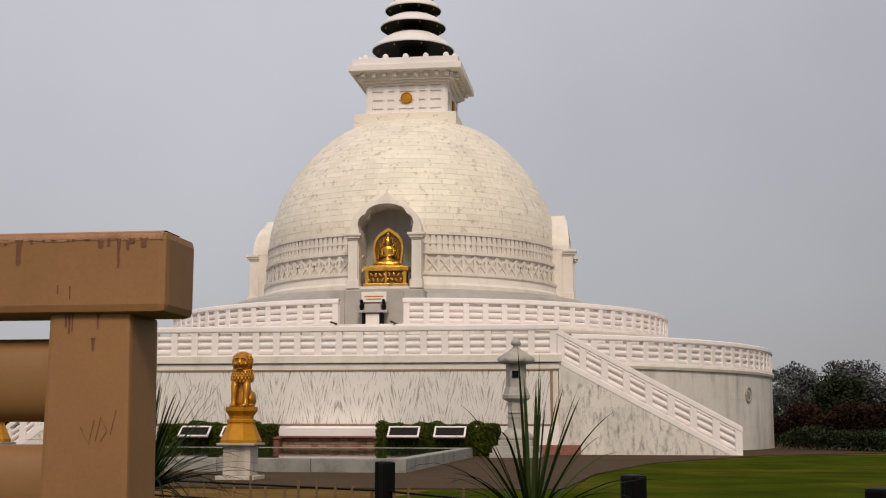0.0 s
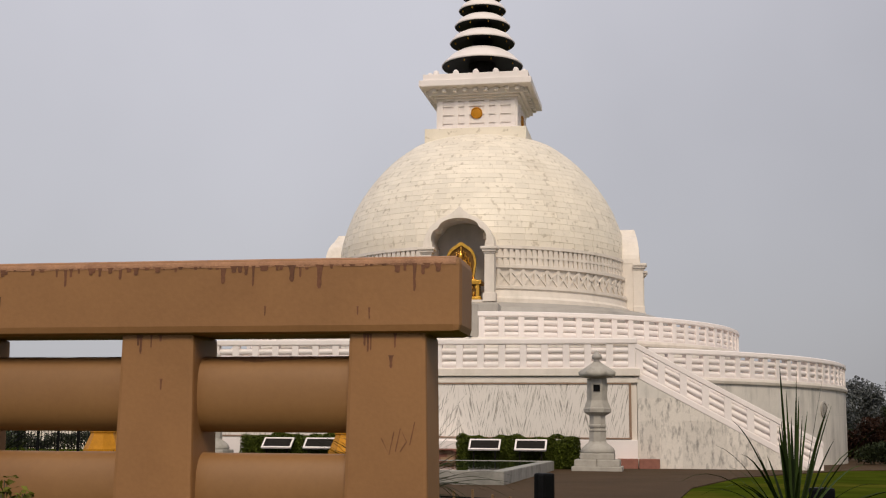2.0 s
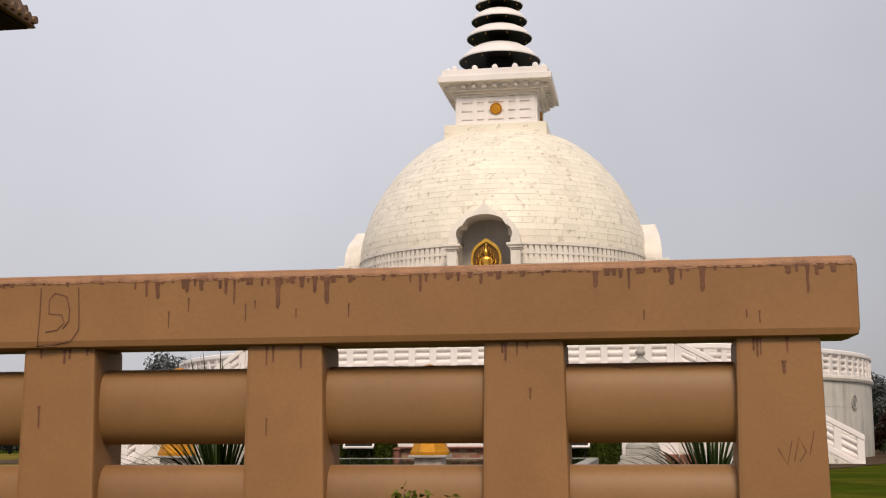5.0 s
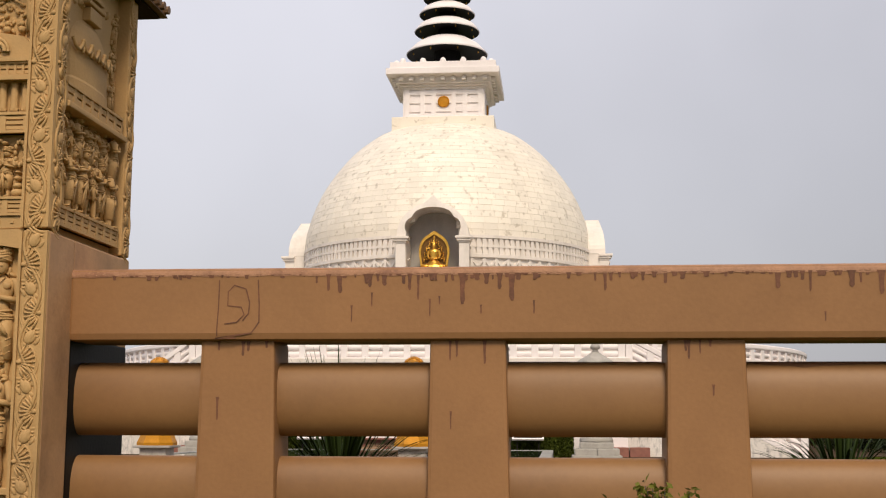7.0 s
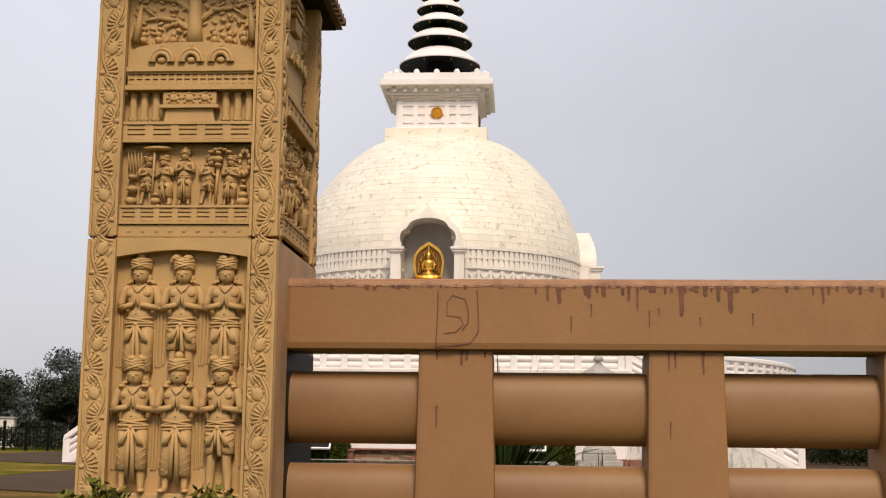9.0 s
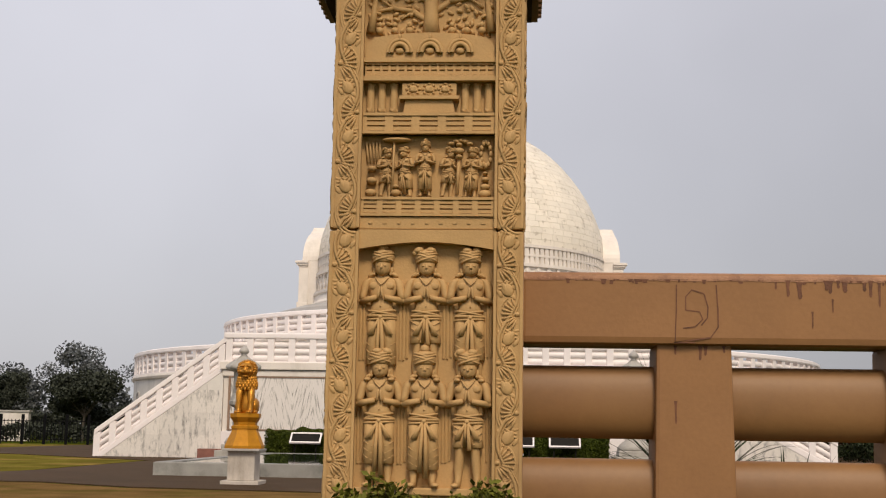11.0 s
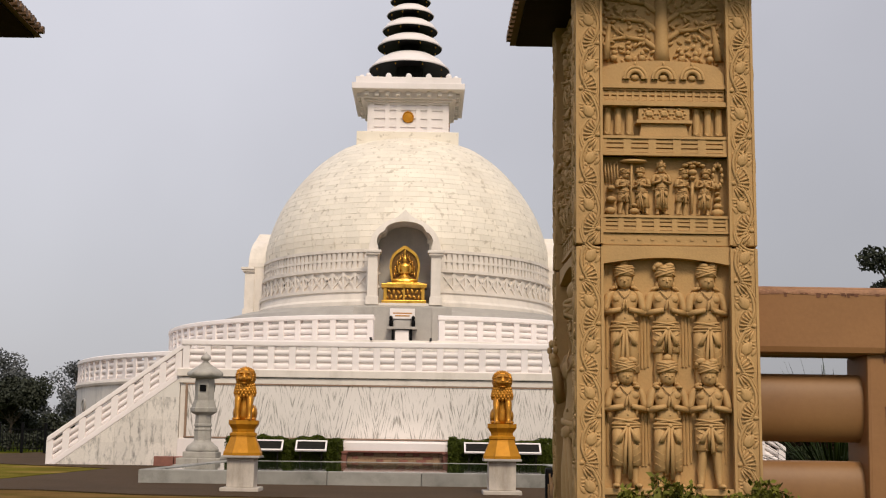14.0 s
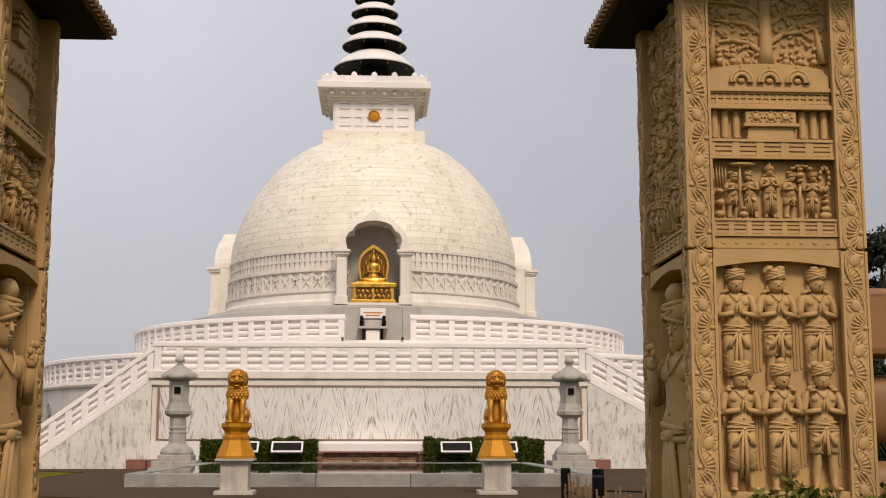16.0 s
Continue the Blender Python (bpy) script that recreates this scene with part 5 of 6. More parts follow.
def figure_mesh(name, wrap, skirt=0.2):
    """A plain relief figure one unit high: folded arms, bare belly, hip cloth with hanging sash, wound turban."""
    bm = bmesh.new()
    B = lambda c, r, rot=None, sub=2: add_ball(bm, c, r, rot, sub)
    for s in (-1, 1):
        x = s * 0.05
        # leg with the cloth over the thigh
        add_loft(bm, [(x * 1.5, -0.02, 0.0, 0.028, 0.03), (x * 1.35, 0.0, 0.05, 0.025, 0.03), (x * 1.3, 0.0, 0.14, 0.036, 0.04), (x * 1.12, -0.008, 0.235, 0.034, 0.042), (x * 1.05, 0.0, 0.33, 0.044, 0.05), (x * 1.02, 0.0, 0.43, 0.054, 0.055), (x, 0.0, 0.49, 0.05, 0.05)])
        B((x * 1.75, -0.05, 0.014), (0.028, 0.05, 0.018))
        add_loft(bm, [(x * 1.34, -0.004, skirt, 0.04, 0.05), (x * 1.3, -0.006, skirt + 0.006, 0.05, 0.058), (x * 1.15, -0.006, 0.34, 0.052, 0.058), (x * 1.06, 0.0, 0.45, 0.056, 0.06)], 12)
        for k in range(3):
            z = skirt + 0.035 + 0.05 * k
            add_tube(bm, [(x * 1.3 + s * 0.045, -0.03, z + 0.03), (x * 1.3 + s * 0.02, -0.058, z + 0.01), (x * 1.25 - s * 0.02, -0.06, z - 0.012)], 0.004, 5)
        # sash tails that flare from the knot
        add_loft(bm, [(s * 0.072, -0.066, 0.335, 0.026, 0.008), (s * 0.05, -0.072, 0.39, 0.018, 0.009), (s * 0.012, -0.076, 0.455, 0.008, 0.01)], 8)
        # arm: shoulder, elbow out, hands joined before the breast
        add_loft(bm, [(s * 0.146, -0.012, 0.596, 0.03, 0.034), (s * 0.142, -0.008, 0.64, 0.031, 0.034), (s * 0.128, 0.0, 0.70, 0.034, 0.038), (s * 0.112, 0.004, 0.742, 0.034, 0.038), (s * 0.09, 0.006, 0.762, 0.026, 0.03)], 10)
        B((s * 0.146, -0.014, 0.592), (0.031, 0.034, 0.026))
        add_rod(bm, (s * 0.148, -0.02, 0.59), (s * 0.03, -0.078, 0.612), 0.027, 0.019, 10)
        B((s * 0.011, -0.084, 0.648), (0.011, 0.016, 0.046), Matrix.Rotation(-s * 0.12, 4, "Y"))
        for k in range(3):
            xx = 0.05 + 0.016 * k
            add_ball(bm, (s * xx, -0.07 + 0.0075 * k, 0.609 - 0.003 * k), (0.0055, 0.023, 0.024), None, 1)
        B((s * 0.056, -0.046, 0.70), (0.04, 0.014, 0.03))
        # hair bunch, ear ring
        B((s * 0.082, 0.006, 0.788), (0.036, 0.026, 0.017), Matrix.Rotation(s * 0.5, 4, "Y"))
        B((s * 0.064, 0.004, 0.812), (0.016, 0.024, 0.036))
        B((s * 0.06, -0.02, 0.79), (0.012, 0.014, 0.014), None, 1)
        # eye
        B((s * 0.0235, -0.0685, 0.847), (0.0135, 0.0065, 0.0065))
        # necklace
        add_tube(bm, [(s * 0.05, -0.04, 0.768), (s * 0.03, -0.062, 0.735), (s * 0.0, -0.072, 0.705)], 0.005, 5)
    # trunk
    add_loft(bm, [(0, 0.0, 0.425, 0.1, 0.056), (0, 0.0, 0.475, 0.104, 0.062), (0, -0.006, 0.515, 0.09, 0.066), (0, -0.01, 0.55, 0.079, 0.066), (0, -0.004, 0.585, 0.078, 0.058), (0, 0, 0.64, 0.098, 0.06), (0, 0, 0.70, 0.116, 0.062), (0, 0.004, 0.748, 0.108, 0.05), (0, 0.008, 0.768, 0.056, 0.038), (0, 0.0, 0.80, 0.032, 0.034)], 16)
    B((0, -0.077, 0.548), (0.0075, 0.006, 0.009), None, 1)
    # belt: crossed bands above a broad one
    front_arc(bm, 0.505, 0.099, 0.074, 0.009, 0.16)
    front_arc(bm, 0.502, 0.101, 0.076, 0.009, -0.16)
    front_arc(bm, 0.478, 0.109, 0.072, 0.011)
    front_arc(bm, 0.455, 0.11, 0.072, 0.009, 0.05)
    for dx, z0, w in ((-0.016, 0.1 + 0.2 * (skirt > 0.25), 0.017), (0.014, 0.06 + 0.2 * (skirt > 0.25), 0.019)):
        add_loft(bm, [(dx * 1.5, -0.05, z0, w, 0.008), (dx * 1.2, -0.062, 0.28, w * 0.85, 0.013), (dx * 0.5, -0.074, 0.47, w * 0.5, 0.012)], 8)
    B((0, -0.077, 0.466), (0.017, 0.013, 0.015))
    # head
    add_loft(bm, [(0, -0.03, 0.778, 0.014, 0.016), (0, -0.026, 0.787, 0.034, 0.036), (0, -0.02, 0.804, 0.054, 0.052), (0, -0.016, 0.84, 0.061, 0.058), (0, -0.012, 0.878, 0.06, 0.06), (0, -0.006, 0.91, 0.045, 0.05)], 16)
    add_loft(bm, [(0, -0.078, 0.829, 0.0105, 0.009), (0, -0.076, 0.834, 0.009, 0.009), (0, -0.071, 0.862, 0.0045, 0.006)], 8)
    B((0, -0.069, 0.812), (0.0165, 0.006, 0.0042))
    B((0, -0.067, 0.8045), (0.0125, 0.006, 0.004))
    # turban: a low wound cap, crossed folds, a knot
    add_loft(bm, [(0, -0.004, 0.872, 0.066, 0.07), (0, -0.002, 0.89, 0.08, 0.08), (0, 0.0, 0.92, 0.084, 0.082), (0, 0.0, 0.95, 0.07, 0.07), (0, 0.0, 0.972, 0.04, 0.045), (0, 0, 0.98, 0.01, 0.01)], 16)
    for k, tilt in enumerate((0.32, -0.32, 0.28, -0.28, 0.15)):
        front_arc(bm, 0.9 + 0.0115 * k, 0.081 - 0.004 * abs(k - 1.5), 0.083 - 0.003 * k, 0.0085, tilt)
    if wrap:
        B((wrap * 0.06, -0.02, 0.965), (0.042, 0.045, 0.03), Matrix.Rotation(wrap * 0.35, 4, "Y"))
        B((-wrap * 0.03, -0.03, 0.966), (0.04, 0.04, 0.026))
        B((wrap * 0.088, -0.024, 0.945), (0.02, 0.024, 0.024))
    else:
        add_loft(bm, [(0, -0.012, 0.965, 0.03, 0.035), (0, -0.014, 0.985, 0.036, 0.038), (0, -0.012, 1.01, 0.03, 0.032), (0, -0.01, 1.022, 0.012, 0.014)], 12)
        front_arc(bm, 0.985, 0.037, 0.04, 0.005)
    return mesh_of(bm, name, SAND, True)


def guardian_mesh():
    """A plain tall relief figure one unit high that turns aside: one arm raised with a flower, the other on the hip."""
    bm = bmesh.new()
    B = lambda c, r, rot=None, sub=2: add_ball(bm, c, r, rot, sub)
    add_loft(bm, [(-0.05, -0.03, 0.0, 0.04, 0.05), (-0.05, 0, 0.04, 0.028, 0.034), (-0.052, 0, 0.14, 0.042, 0.05), (-0.05, -0.01, 0.24, 0.038, 0.046), (-0.05, 0.0, 0.36, 0.058, 0.064), (-0.045, 0.0, 0.47, 0.068, 0.07), (-0.03, 0, 0.52, 0.06, 0.06)], 14)
    add_loft(bm, [(0.07, -0.03, 0.0, 0.04, 0.05), (0.065, 0, 0.04, 0.026, 0.032), (0.07, -0.01, 0.14, 0.04, 0.046), (0.062, -0.03, 0.25, 0.038, 0.046), (0.052, -0.02, 0.36, 0.055, 0.06), (0.05, 0.0, 0.47, 0.062, 0.066), (0.03, 0, 0.52, 0.06, 0.06)], 14)
    add_loft(bm, [(0.0, 0, 0.45, 0.11, 0.07), (0.0, 0, 0.5, 0.118, 0.076), (0.004, -0.008, 0.545, 0.098, 0.076), (0.006, -0.006, 0.585, 0.082, 0.064), (0.0, 0, 0.64, 0.095, 0.066), (-0.008, 0, 0.70, 0.118, 0.07), (-0.012, 0, 0.742, 0.12, 0.056), (-0.014, 0.004, 0.765, 0.06, 0.042), (-0.016, 0, 0.80, 0.036, 0.038)], 18)
    B((0.004, -0.082, 0.56), (0.006, 0.006, 0.008), None, 1)
    for z, tl in ((0.515, 0.12), (0.495, -0.08), (0.475, 0.05)):
        front_arc(bm, z, 0.121, 0.084, 0.011, tl)
    for k in range(7):
        front_arc(bm, 0.43 - 0.03 * k, 0.066 - 0.002 * k, 0.074 - 0.002 * k, 0.0035, 0.15, 0.0)
    for dx, z0, w in ((-0.01, 0.08, 0.022), (0.012, 0.02, 0.02)):
        add_loft(bm, [(dx * 2.5, -0.03, z0, w, 0.012), (dx * 1.6, -0.06, 0.26, w * 0.8, 0.016), (dx, -0.082, 0.48, w * 0.6, 0.014)], 8)
    B((0.0, -0.086, 0.485), (0.03, 0.018, 0.024))
    # raised arm with a flower, arm on the hip
    add_loft(bm, [(0.16, -0.02, 0.6, 0.03, 0.034), (0.15, -0.01, 0.66, 0.033, 0.036), (0.13, 0.0, 0.72, 0.036, 0.04), (0.1, 0, 0.755, 0.03, 0.034)], 10)
    add_rod(bm, (0.16, -0.025, 0.6), (0.11, -0.085, 0.72), 0.028, 0.02, 10)
    B((0.105, -0.09, 0.735), (0.026, 0.024, 0.026))
    for k in range(6):
        a = k * 1.047
        B((0.105 + 0.026 * math.cos(a), -0.1, 0.77 + 0.026 * math.sin(a)), (0.016, 0.014, 0.016), None, 1)
    add_loft(bm, [(-0.165, -0.01, 0.585, 0.028, 0.032), (-0.158, -0.005, 0.65, 0.032, 0.036), (-0.14, 0.0, 0.715, 0.036, 0.04), (-0.11, 0, 0.755, 0.03, 0.034)], 10)
    add_rod(bm, (-0.165, -0.012, 0.585), (-0.1, -0.07, 0.53), 0.027, 0.02, 10)
    for k in range(3):
        B((-0.125 + 0.012 * k, -0.048 - 0.01 * k, 0.551 - 0.01 * k), (0.008, 0.026, 0.026), None, 1)
    for s in (-1, 1):
        B((s * 0.056 - 0.01, -0.052, 0.70), (0.045, 0.022, 0.034))
        add_tube(bm, [(s * 0.05 - 0.012, -0.045, 0.77), (s * 0.034 - 0.01, -0.072, 0.73), (0.0, -0.082, 0.69)], 0.006, 6)
        B((s * 0.068 - 0.016, 0.004, 0.80), (0.03, 0.03, 0.034))
        B((s * 0.023 - 0.016, -0.07, 0.852), (0.0125, 0.006, 0.0058))
        add_tube(bm, [(s * 0.006 - 0.016, -0.074, 0.865), (s * 0.022 - 0.016, -0.074, 0.869), (s * 0.04 - 0.016, -0.064, 0.863)], 0.003, 5)
    hx = -0.016
    add_loft(bm, [(hx, -0.03, 0.776, 0.014, 0.016), (hx, -0.026, 0.786, 0.034, 0.036), (hx, -0.02, 0.806, 0.048, 0.05), (hx, -0.016, 0.842, 0.056, 0.057), (hx, -0.012, 0.878, 0.056, 0.058), (hx, -0.006, 0.912, 0.045, 0.05)], 16)
    add_loft(bm, [(hx, -0.08, 0.829, 0.0105, 0.009), (hx, -0.078, 0.834, 0.009, 0.009), (hx, -0.073, 0.864, 0.0045, 0.006)], 8)
    B((hx, -0.07, 0.812), (0.017, 0.006, 0.0042))
    B((hx, -0.068, 0.8045), (0.013, 0.006, 0.004))
    add_loft(bm, [(hx, -0.004, 0.874, 0.068, 0.072), (hx, -0.002, 0.892, 0.082, 0.084), (hx, 0, 0.925, 0.084, 0.084), (hx, 0, 0.95, 0.062, 0.064), (hx, 0, 0.958, 0.02, 0.02)], 16)
    for k in range(4):
        front_arc(bm, 0.888 + 0.015 * k, 0.082, 0.086, 0.0085, (0.3, -0.25, 0.15, -0.1)[k])
    B((hx + 0.012, -0.03, 0.972), (0.05, 0.05, 0.042))
    return mesh_of(bm, "relief_guardian", SAND, True)


FIGS = (figure_mesh("relief_figure", 0.0, 0.12), figure_mesh("relief_figure", -1.0, 0.28), figure_mesh("relief_figure", 0.8, 0.16))
GUARDIAN = guardian_mesh()


def fan_mesh(dotted):
    """A half-open lotus of long petals with a double rim; it opens along x."""
    bm = bmesh.new()
    for k in range(9):
        a = radians(-66 + k * 16.5)
        r0 = 0.075
        add_ball(bm, (r0 * math.cos(a), -0.006, 0.082 * math.sin(a)), (0.05, 0.018, 0.0095), Matrix.Rotation(-a, 4, "Y"), 1)
        if dotted:
            add_ball(bm, (0.12 * math.cos(a), -0.008, 0.128 * math.sin(a)), (0.0095, 0.012, 0.0095), None, 1)
    add_ball(bm, (0.008, 0, 0), (0.024, 0.02, 0.02), None, 1)
    for rr, zz, q0, q1 in ((0.128, 0.14, -88, 60), (0.142, 0.165, -88, 0)):
        add_tube(bm, [(rr * math.cos(radians(q)), -0.001, zz * math.sin(radians(q)) - 0.002) for q in range(q0, q1 + 1, 11)], 0.009)
    return mesh_of(bm, "lotus_fan", SAND, True)


def bud_mesh():
    """A fat bud between two leaves on a bent stem."""
    bm = bmesh.new()
    add_ball(bm, (0.062, -0.006, 0.002), (0.044, 0.026, 0.036), Matrix.Rotation(0.6, 4, "Y"), 2)
    add_ball(bm, (0.045, -0.012, 0.012), (0.036, 0.022, 0.016), Matrix.Rotation(1.1, 4, "Y"), 2)
    add_ball(bm, (0.115, -0.002, 0.026), (0.032, 0.014, 0.015), Matrix.Rotation(-0.9, 4, "Y"), 1)
    add_ball(bm, (0.012, -0.002, -0.018), (0.034, 0.014, 0.014), Matrix.Rotation(0.9, 4, "Y"), 1)
    add_ball(bm, (0.10, -0.002, -0.036), (0.036, 0.014, 0.013), Matrix.Rotation(0.5, 4, "Y"), 1)
    pts = [(-0.005, 0.0, 0.05), (0.02, 0.0, 0.045), (0.05, 0.0, 0.052), (0.085, 0.0, 0.05), (0.12, 0, 0.062)]
    add_tube(bm, pts, 0.008)
    return mesh_of(bm, "lotus_bud", SAND, True)


FAN, FAN2, BUD = fan_mesh(False), fan_mesh(True), bud_mesh()


def scroll_strip(face, x, z0, z1, parent, width=1.0):
    """A winding strip of lotus fans and buds; face turns it to its side of the pillar."""
    mid_pt = face @ Vector((x, 0, (z0 + z1) / 2))
    parent = min(STRIPS, key=lambda q: (q[1] - mid_pt).length)[0]
    n = int(round((z1 - z0) / 0.31))
    h = (z1 - z0) / n
    bm = bmesh.new()
    for off, rad in ((0.0, 0.011), (0.02, 0.006)):
        add_tube(bm, [(x + 0.062 * math.sin(math.pi * (zz - z0) / h - math.pi * 0.2) + off, 0.0, zz) for zz in [z0 + (z1 - z0) * k / (n * 8) for k in range(n * 8 + 1)]], rad)
    vine = part("vine", bm, SAND, parent, smooth=True)
    vine.matrix_basis = face
    for i in range(n):
        z = z0 + (i + 0.5) * h
        s = 1 if i % 2 else -1
        put_mesh("lotus_fan", FAN2 if i % 2 else FAN, face @ pose(x - s * 0.066, 0.003, z - h * 0.2) @ Matrix.Diagonal((s * 0.93, 0.75, h / 0.34, 1)), parent)
        put_mesh("lotus_bud", BUD, face @ pose(x + s * 0.066, 0.003, z + h * 0.29) @ Matrix.Diagonal((-s * 0.98, 0.5, 1.15, 1)), parent)


def relief_tree(face, x0, x1, z0, z1, parent, seed):
    rg = random.Random(seed)
    bm = bmesh.new()
    xc = (x0 + x1) / 2
    add_loft(bm, [(xc, -0.01, z0, 0.062, 0.05), (xc, -0.01, z0 + 0.1, 0.05, 0.05), (xc, -0.01, z1, 0.04, 0.045)], 10)
    for k in range(8):
        s = 1 if k % 2 else -1
        zz = z0 + (z1 - z0) * (0.2 + 0.1 * k)
        w = (x1 - x0)
        p = [Vector((xc, 0.0, zz - 0.06)), Vector((xc + s * w * 0.14, -0.012, zz + 0.03)), Vector((xc + s * w * 0.3, -0.014, zz + 0.05)), Vector((xc + s * w * 0.46, -0.01, zz + rg.uniform(0.0, 0.1)))]
        for i in range(3):
            add_rod(bm, p[i], p[i + 1], 0.024 - 0.005 * i, 0.019 - 0.005 * i, 7)
        for i in (1, 2):
            add_rod(bm, p[i], p[i] + Vector((s * 0.08, -0.005, rg.choice((-1, 1)) * 0.06)), 0.01, 0.007, 6)
    o = part("relief_tree", bm, SAND, parent, smooth=True)
    o.matrix_basis = face
    bm = bmesh.new()
    for i in range(15):
        for k in range(15):
            x = x0 + (x1 - x0) * (i + 0.5 + rg.uniform(-0.4, 0.4)) / 15
            z = z0 + (z1 - z0) * (k + 0.5 + rg.uniform(-0.4, 0.4)) / 15
            if abs(x - xc) < 0.06:
                continue
            a = rg.choice((-0.7, 0.7)) + rg.uniform(-0.5, 0.5)
            add_ball(bm, (x, rg.uniform(-0.012, 0.004), z), (0.027, 0.02, 0.0145), Matrix.Rotation(a, 4, "Y"), 1)
    for s in (-1, 1):
        for k in range(3):
            x = xc + s * (0.14 + 0.1 * k)
            add_ball(bm, (x, -0.02, z0 + 0.03), (0.03, 0.03, 0.03), None, 1)
            add_ball(bm, (x, -0.02, z0 + 0.07), (0.02, 0.024, 0.024), None, 1)
        add_rod(bm, (xc + s * 0.4, -0.01, z0 + 0.02), (xc + s * 0.37, -0.01, z0 + 0.28), 0.035, 0.012, 8)
    o = part("relief_leaves", bm, SAND, parent, smooth=True)
    tagged(o, kind="stuff")
    o.matrix_basis = face


def carved_rail(face, x0, x1, z0, z1, n, parent, bars=3):
    """A carved fence: posts with sunk gaps and rounded bars between two ledges."""
    h, w = z1 - z0, (x1 - x0) / n
    bm = bmesh.new()
    add_box(bm, x0, x1, -0.012, 0.02, z0, z1)
    add_box(bm, x0, x1, -0.045, 0.02, z0, z0 + h * 0.14)
    add_box(bm, x0, x1, -0.045, 0.02, z1 - h * 0.14, z1)
    for i in range(n + 1):
        xc = x0 + i * w
        add_box(bm, max(x0, xc - w * 0.16), min(x1, xc + w * 0.16), -0.038, 0.02, z0 + h * 0.1, z1 - h * 0.1)
    o = part("relief_rail", bm, SAND, parent)
    o.matrix_basis = face
    bm = bmesh.new()
    for i in range(n):
        xc = x0 + (i + 0.5) * w
        for k in range(bars):
            zc = z0 + h * (0.14 + 0.72 * (k + 0.5) / bars)
            add_box(bm, xc - w * 0.4, xc + w * 0.4, -0.034, 0.0, zc - h * 0.25 / bars, zc + h * 0.25 / bars)
    o = part("relief_bars", bm, SAND, parent)
    o.matrix_basis = face


def hall(G, l, r, p, dz=0.0):
    """A carved pillared hall below a barrel roof with three arched windows."""
    xc = (l + r) / 2
    out = [(l, 3.84 + dz)] + [(l + (r - l) * i / 16, 3.94 + dz + 0.095 * math.sin(math.pi * i / 16) ** 0.3) for i in range(17)] + [(r, 3.84 + dz)]
    o = part("relief_roof", prism(out, -0.06, 0.02), SAND, p)
    o.matrix_basis = G
    for k in (-1, 0, 1):
        bm = bmesh.new()
        for rr, th in ((0.07, 0.011), (0.048, 0.014)):
            pts = [(rr * math.cos(math.pi * i / 10), -0.066, rr * math.sin(math.pi * i / 10) * 1.05) for i in range(11)]
            add_tube(bm, pts, th)
        add_ball(bm, (0, -0.066, 0.088), (0.011, 0.012, 0.022), None, 1)
        add_ball(bm, (0, -0.055, 0.012), (0.032, 0.016, 0.022), None, 1)
        o = part("relief_arch", bm, SAND, p, smooth=True)
        o.matrix_basis = G @ pose(xc + k * 0.2, 0, 3.893 + dz) @ Matrix.Diagonal((1.12, 1.15, 1.2, 1))
    o = part("relief_ledge", box(l - 0.01, r + 0.01, -0.075, 0.02, 3.83 + dz, 3.86 + dz), SAND, p)
    o.matrix_basis = G
    carved_rail(G @ pose(0, -0.015, 0), l, r, 3.73 + dz, 3.83 + dz, 16, p, 2)
    o = part("relief_ledge", box(l - 0.01, r + 0.01, -0.09, 0.02, 3.70 + dz, 3.73 + dz), SAND, p)
    o.matrix_basis = G
    col = bmesh.new()
    add_rod(col, (0, -0.02, 0.03), (0, -0.02, 0.2), 0.027, 0.024, 12)
    add_ball(col, (0, -0.02, 0.022), (0.036, 0.034, 0.025), None, 1)
    add_ball(col, (0, -0.02, 0.198), (0.034, 0.03, 0.016), None, 1)
    cm = mesh_of(col, "relief_column", SAND)
    for dx in (0.235, 0.315, 0.39):
        for s in (-1, 1):
            put_mesh("relief_column", cm, G @ pose(xc + s * dx, 0, 3.49 + dz), p)


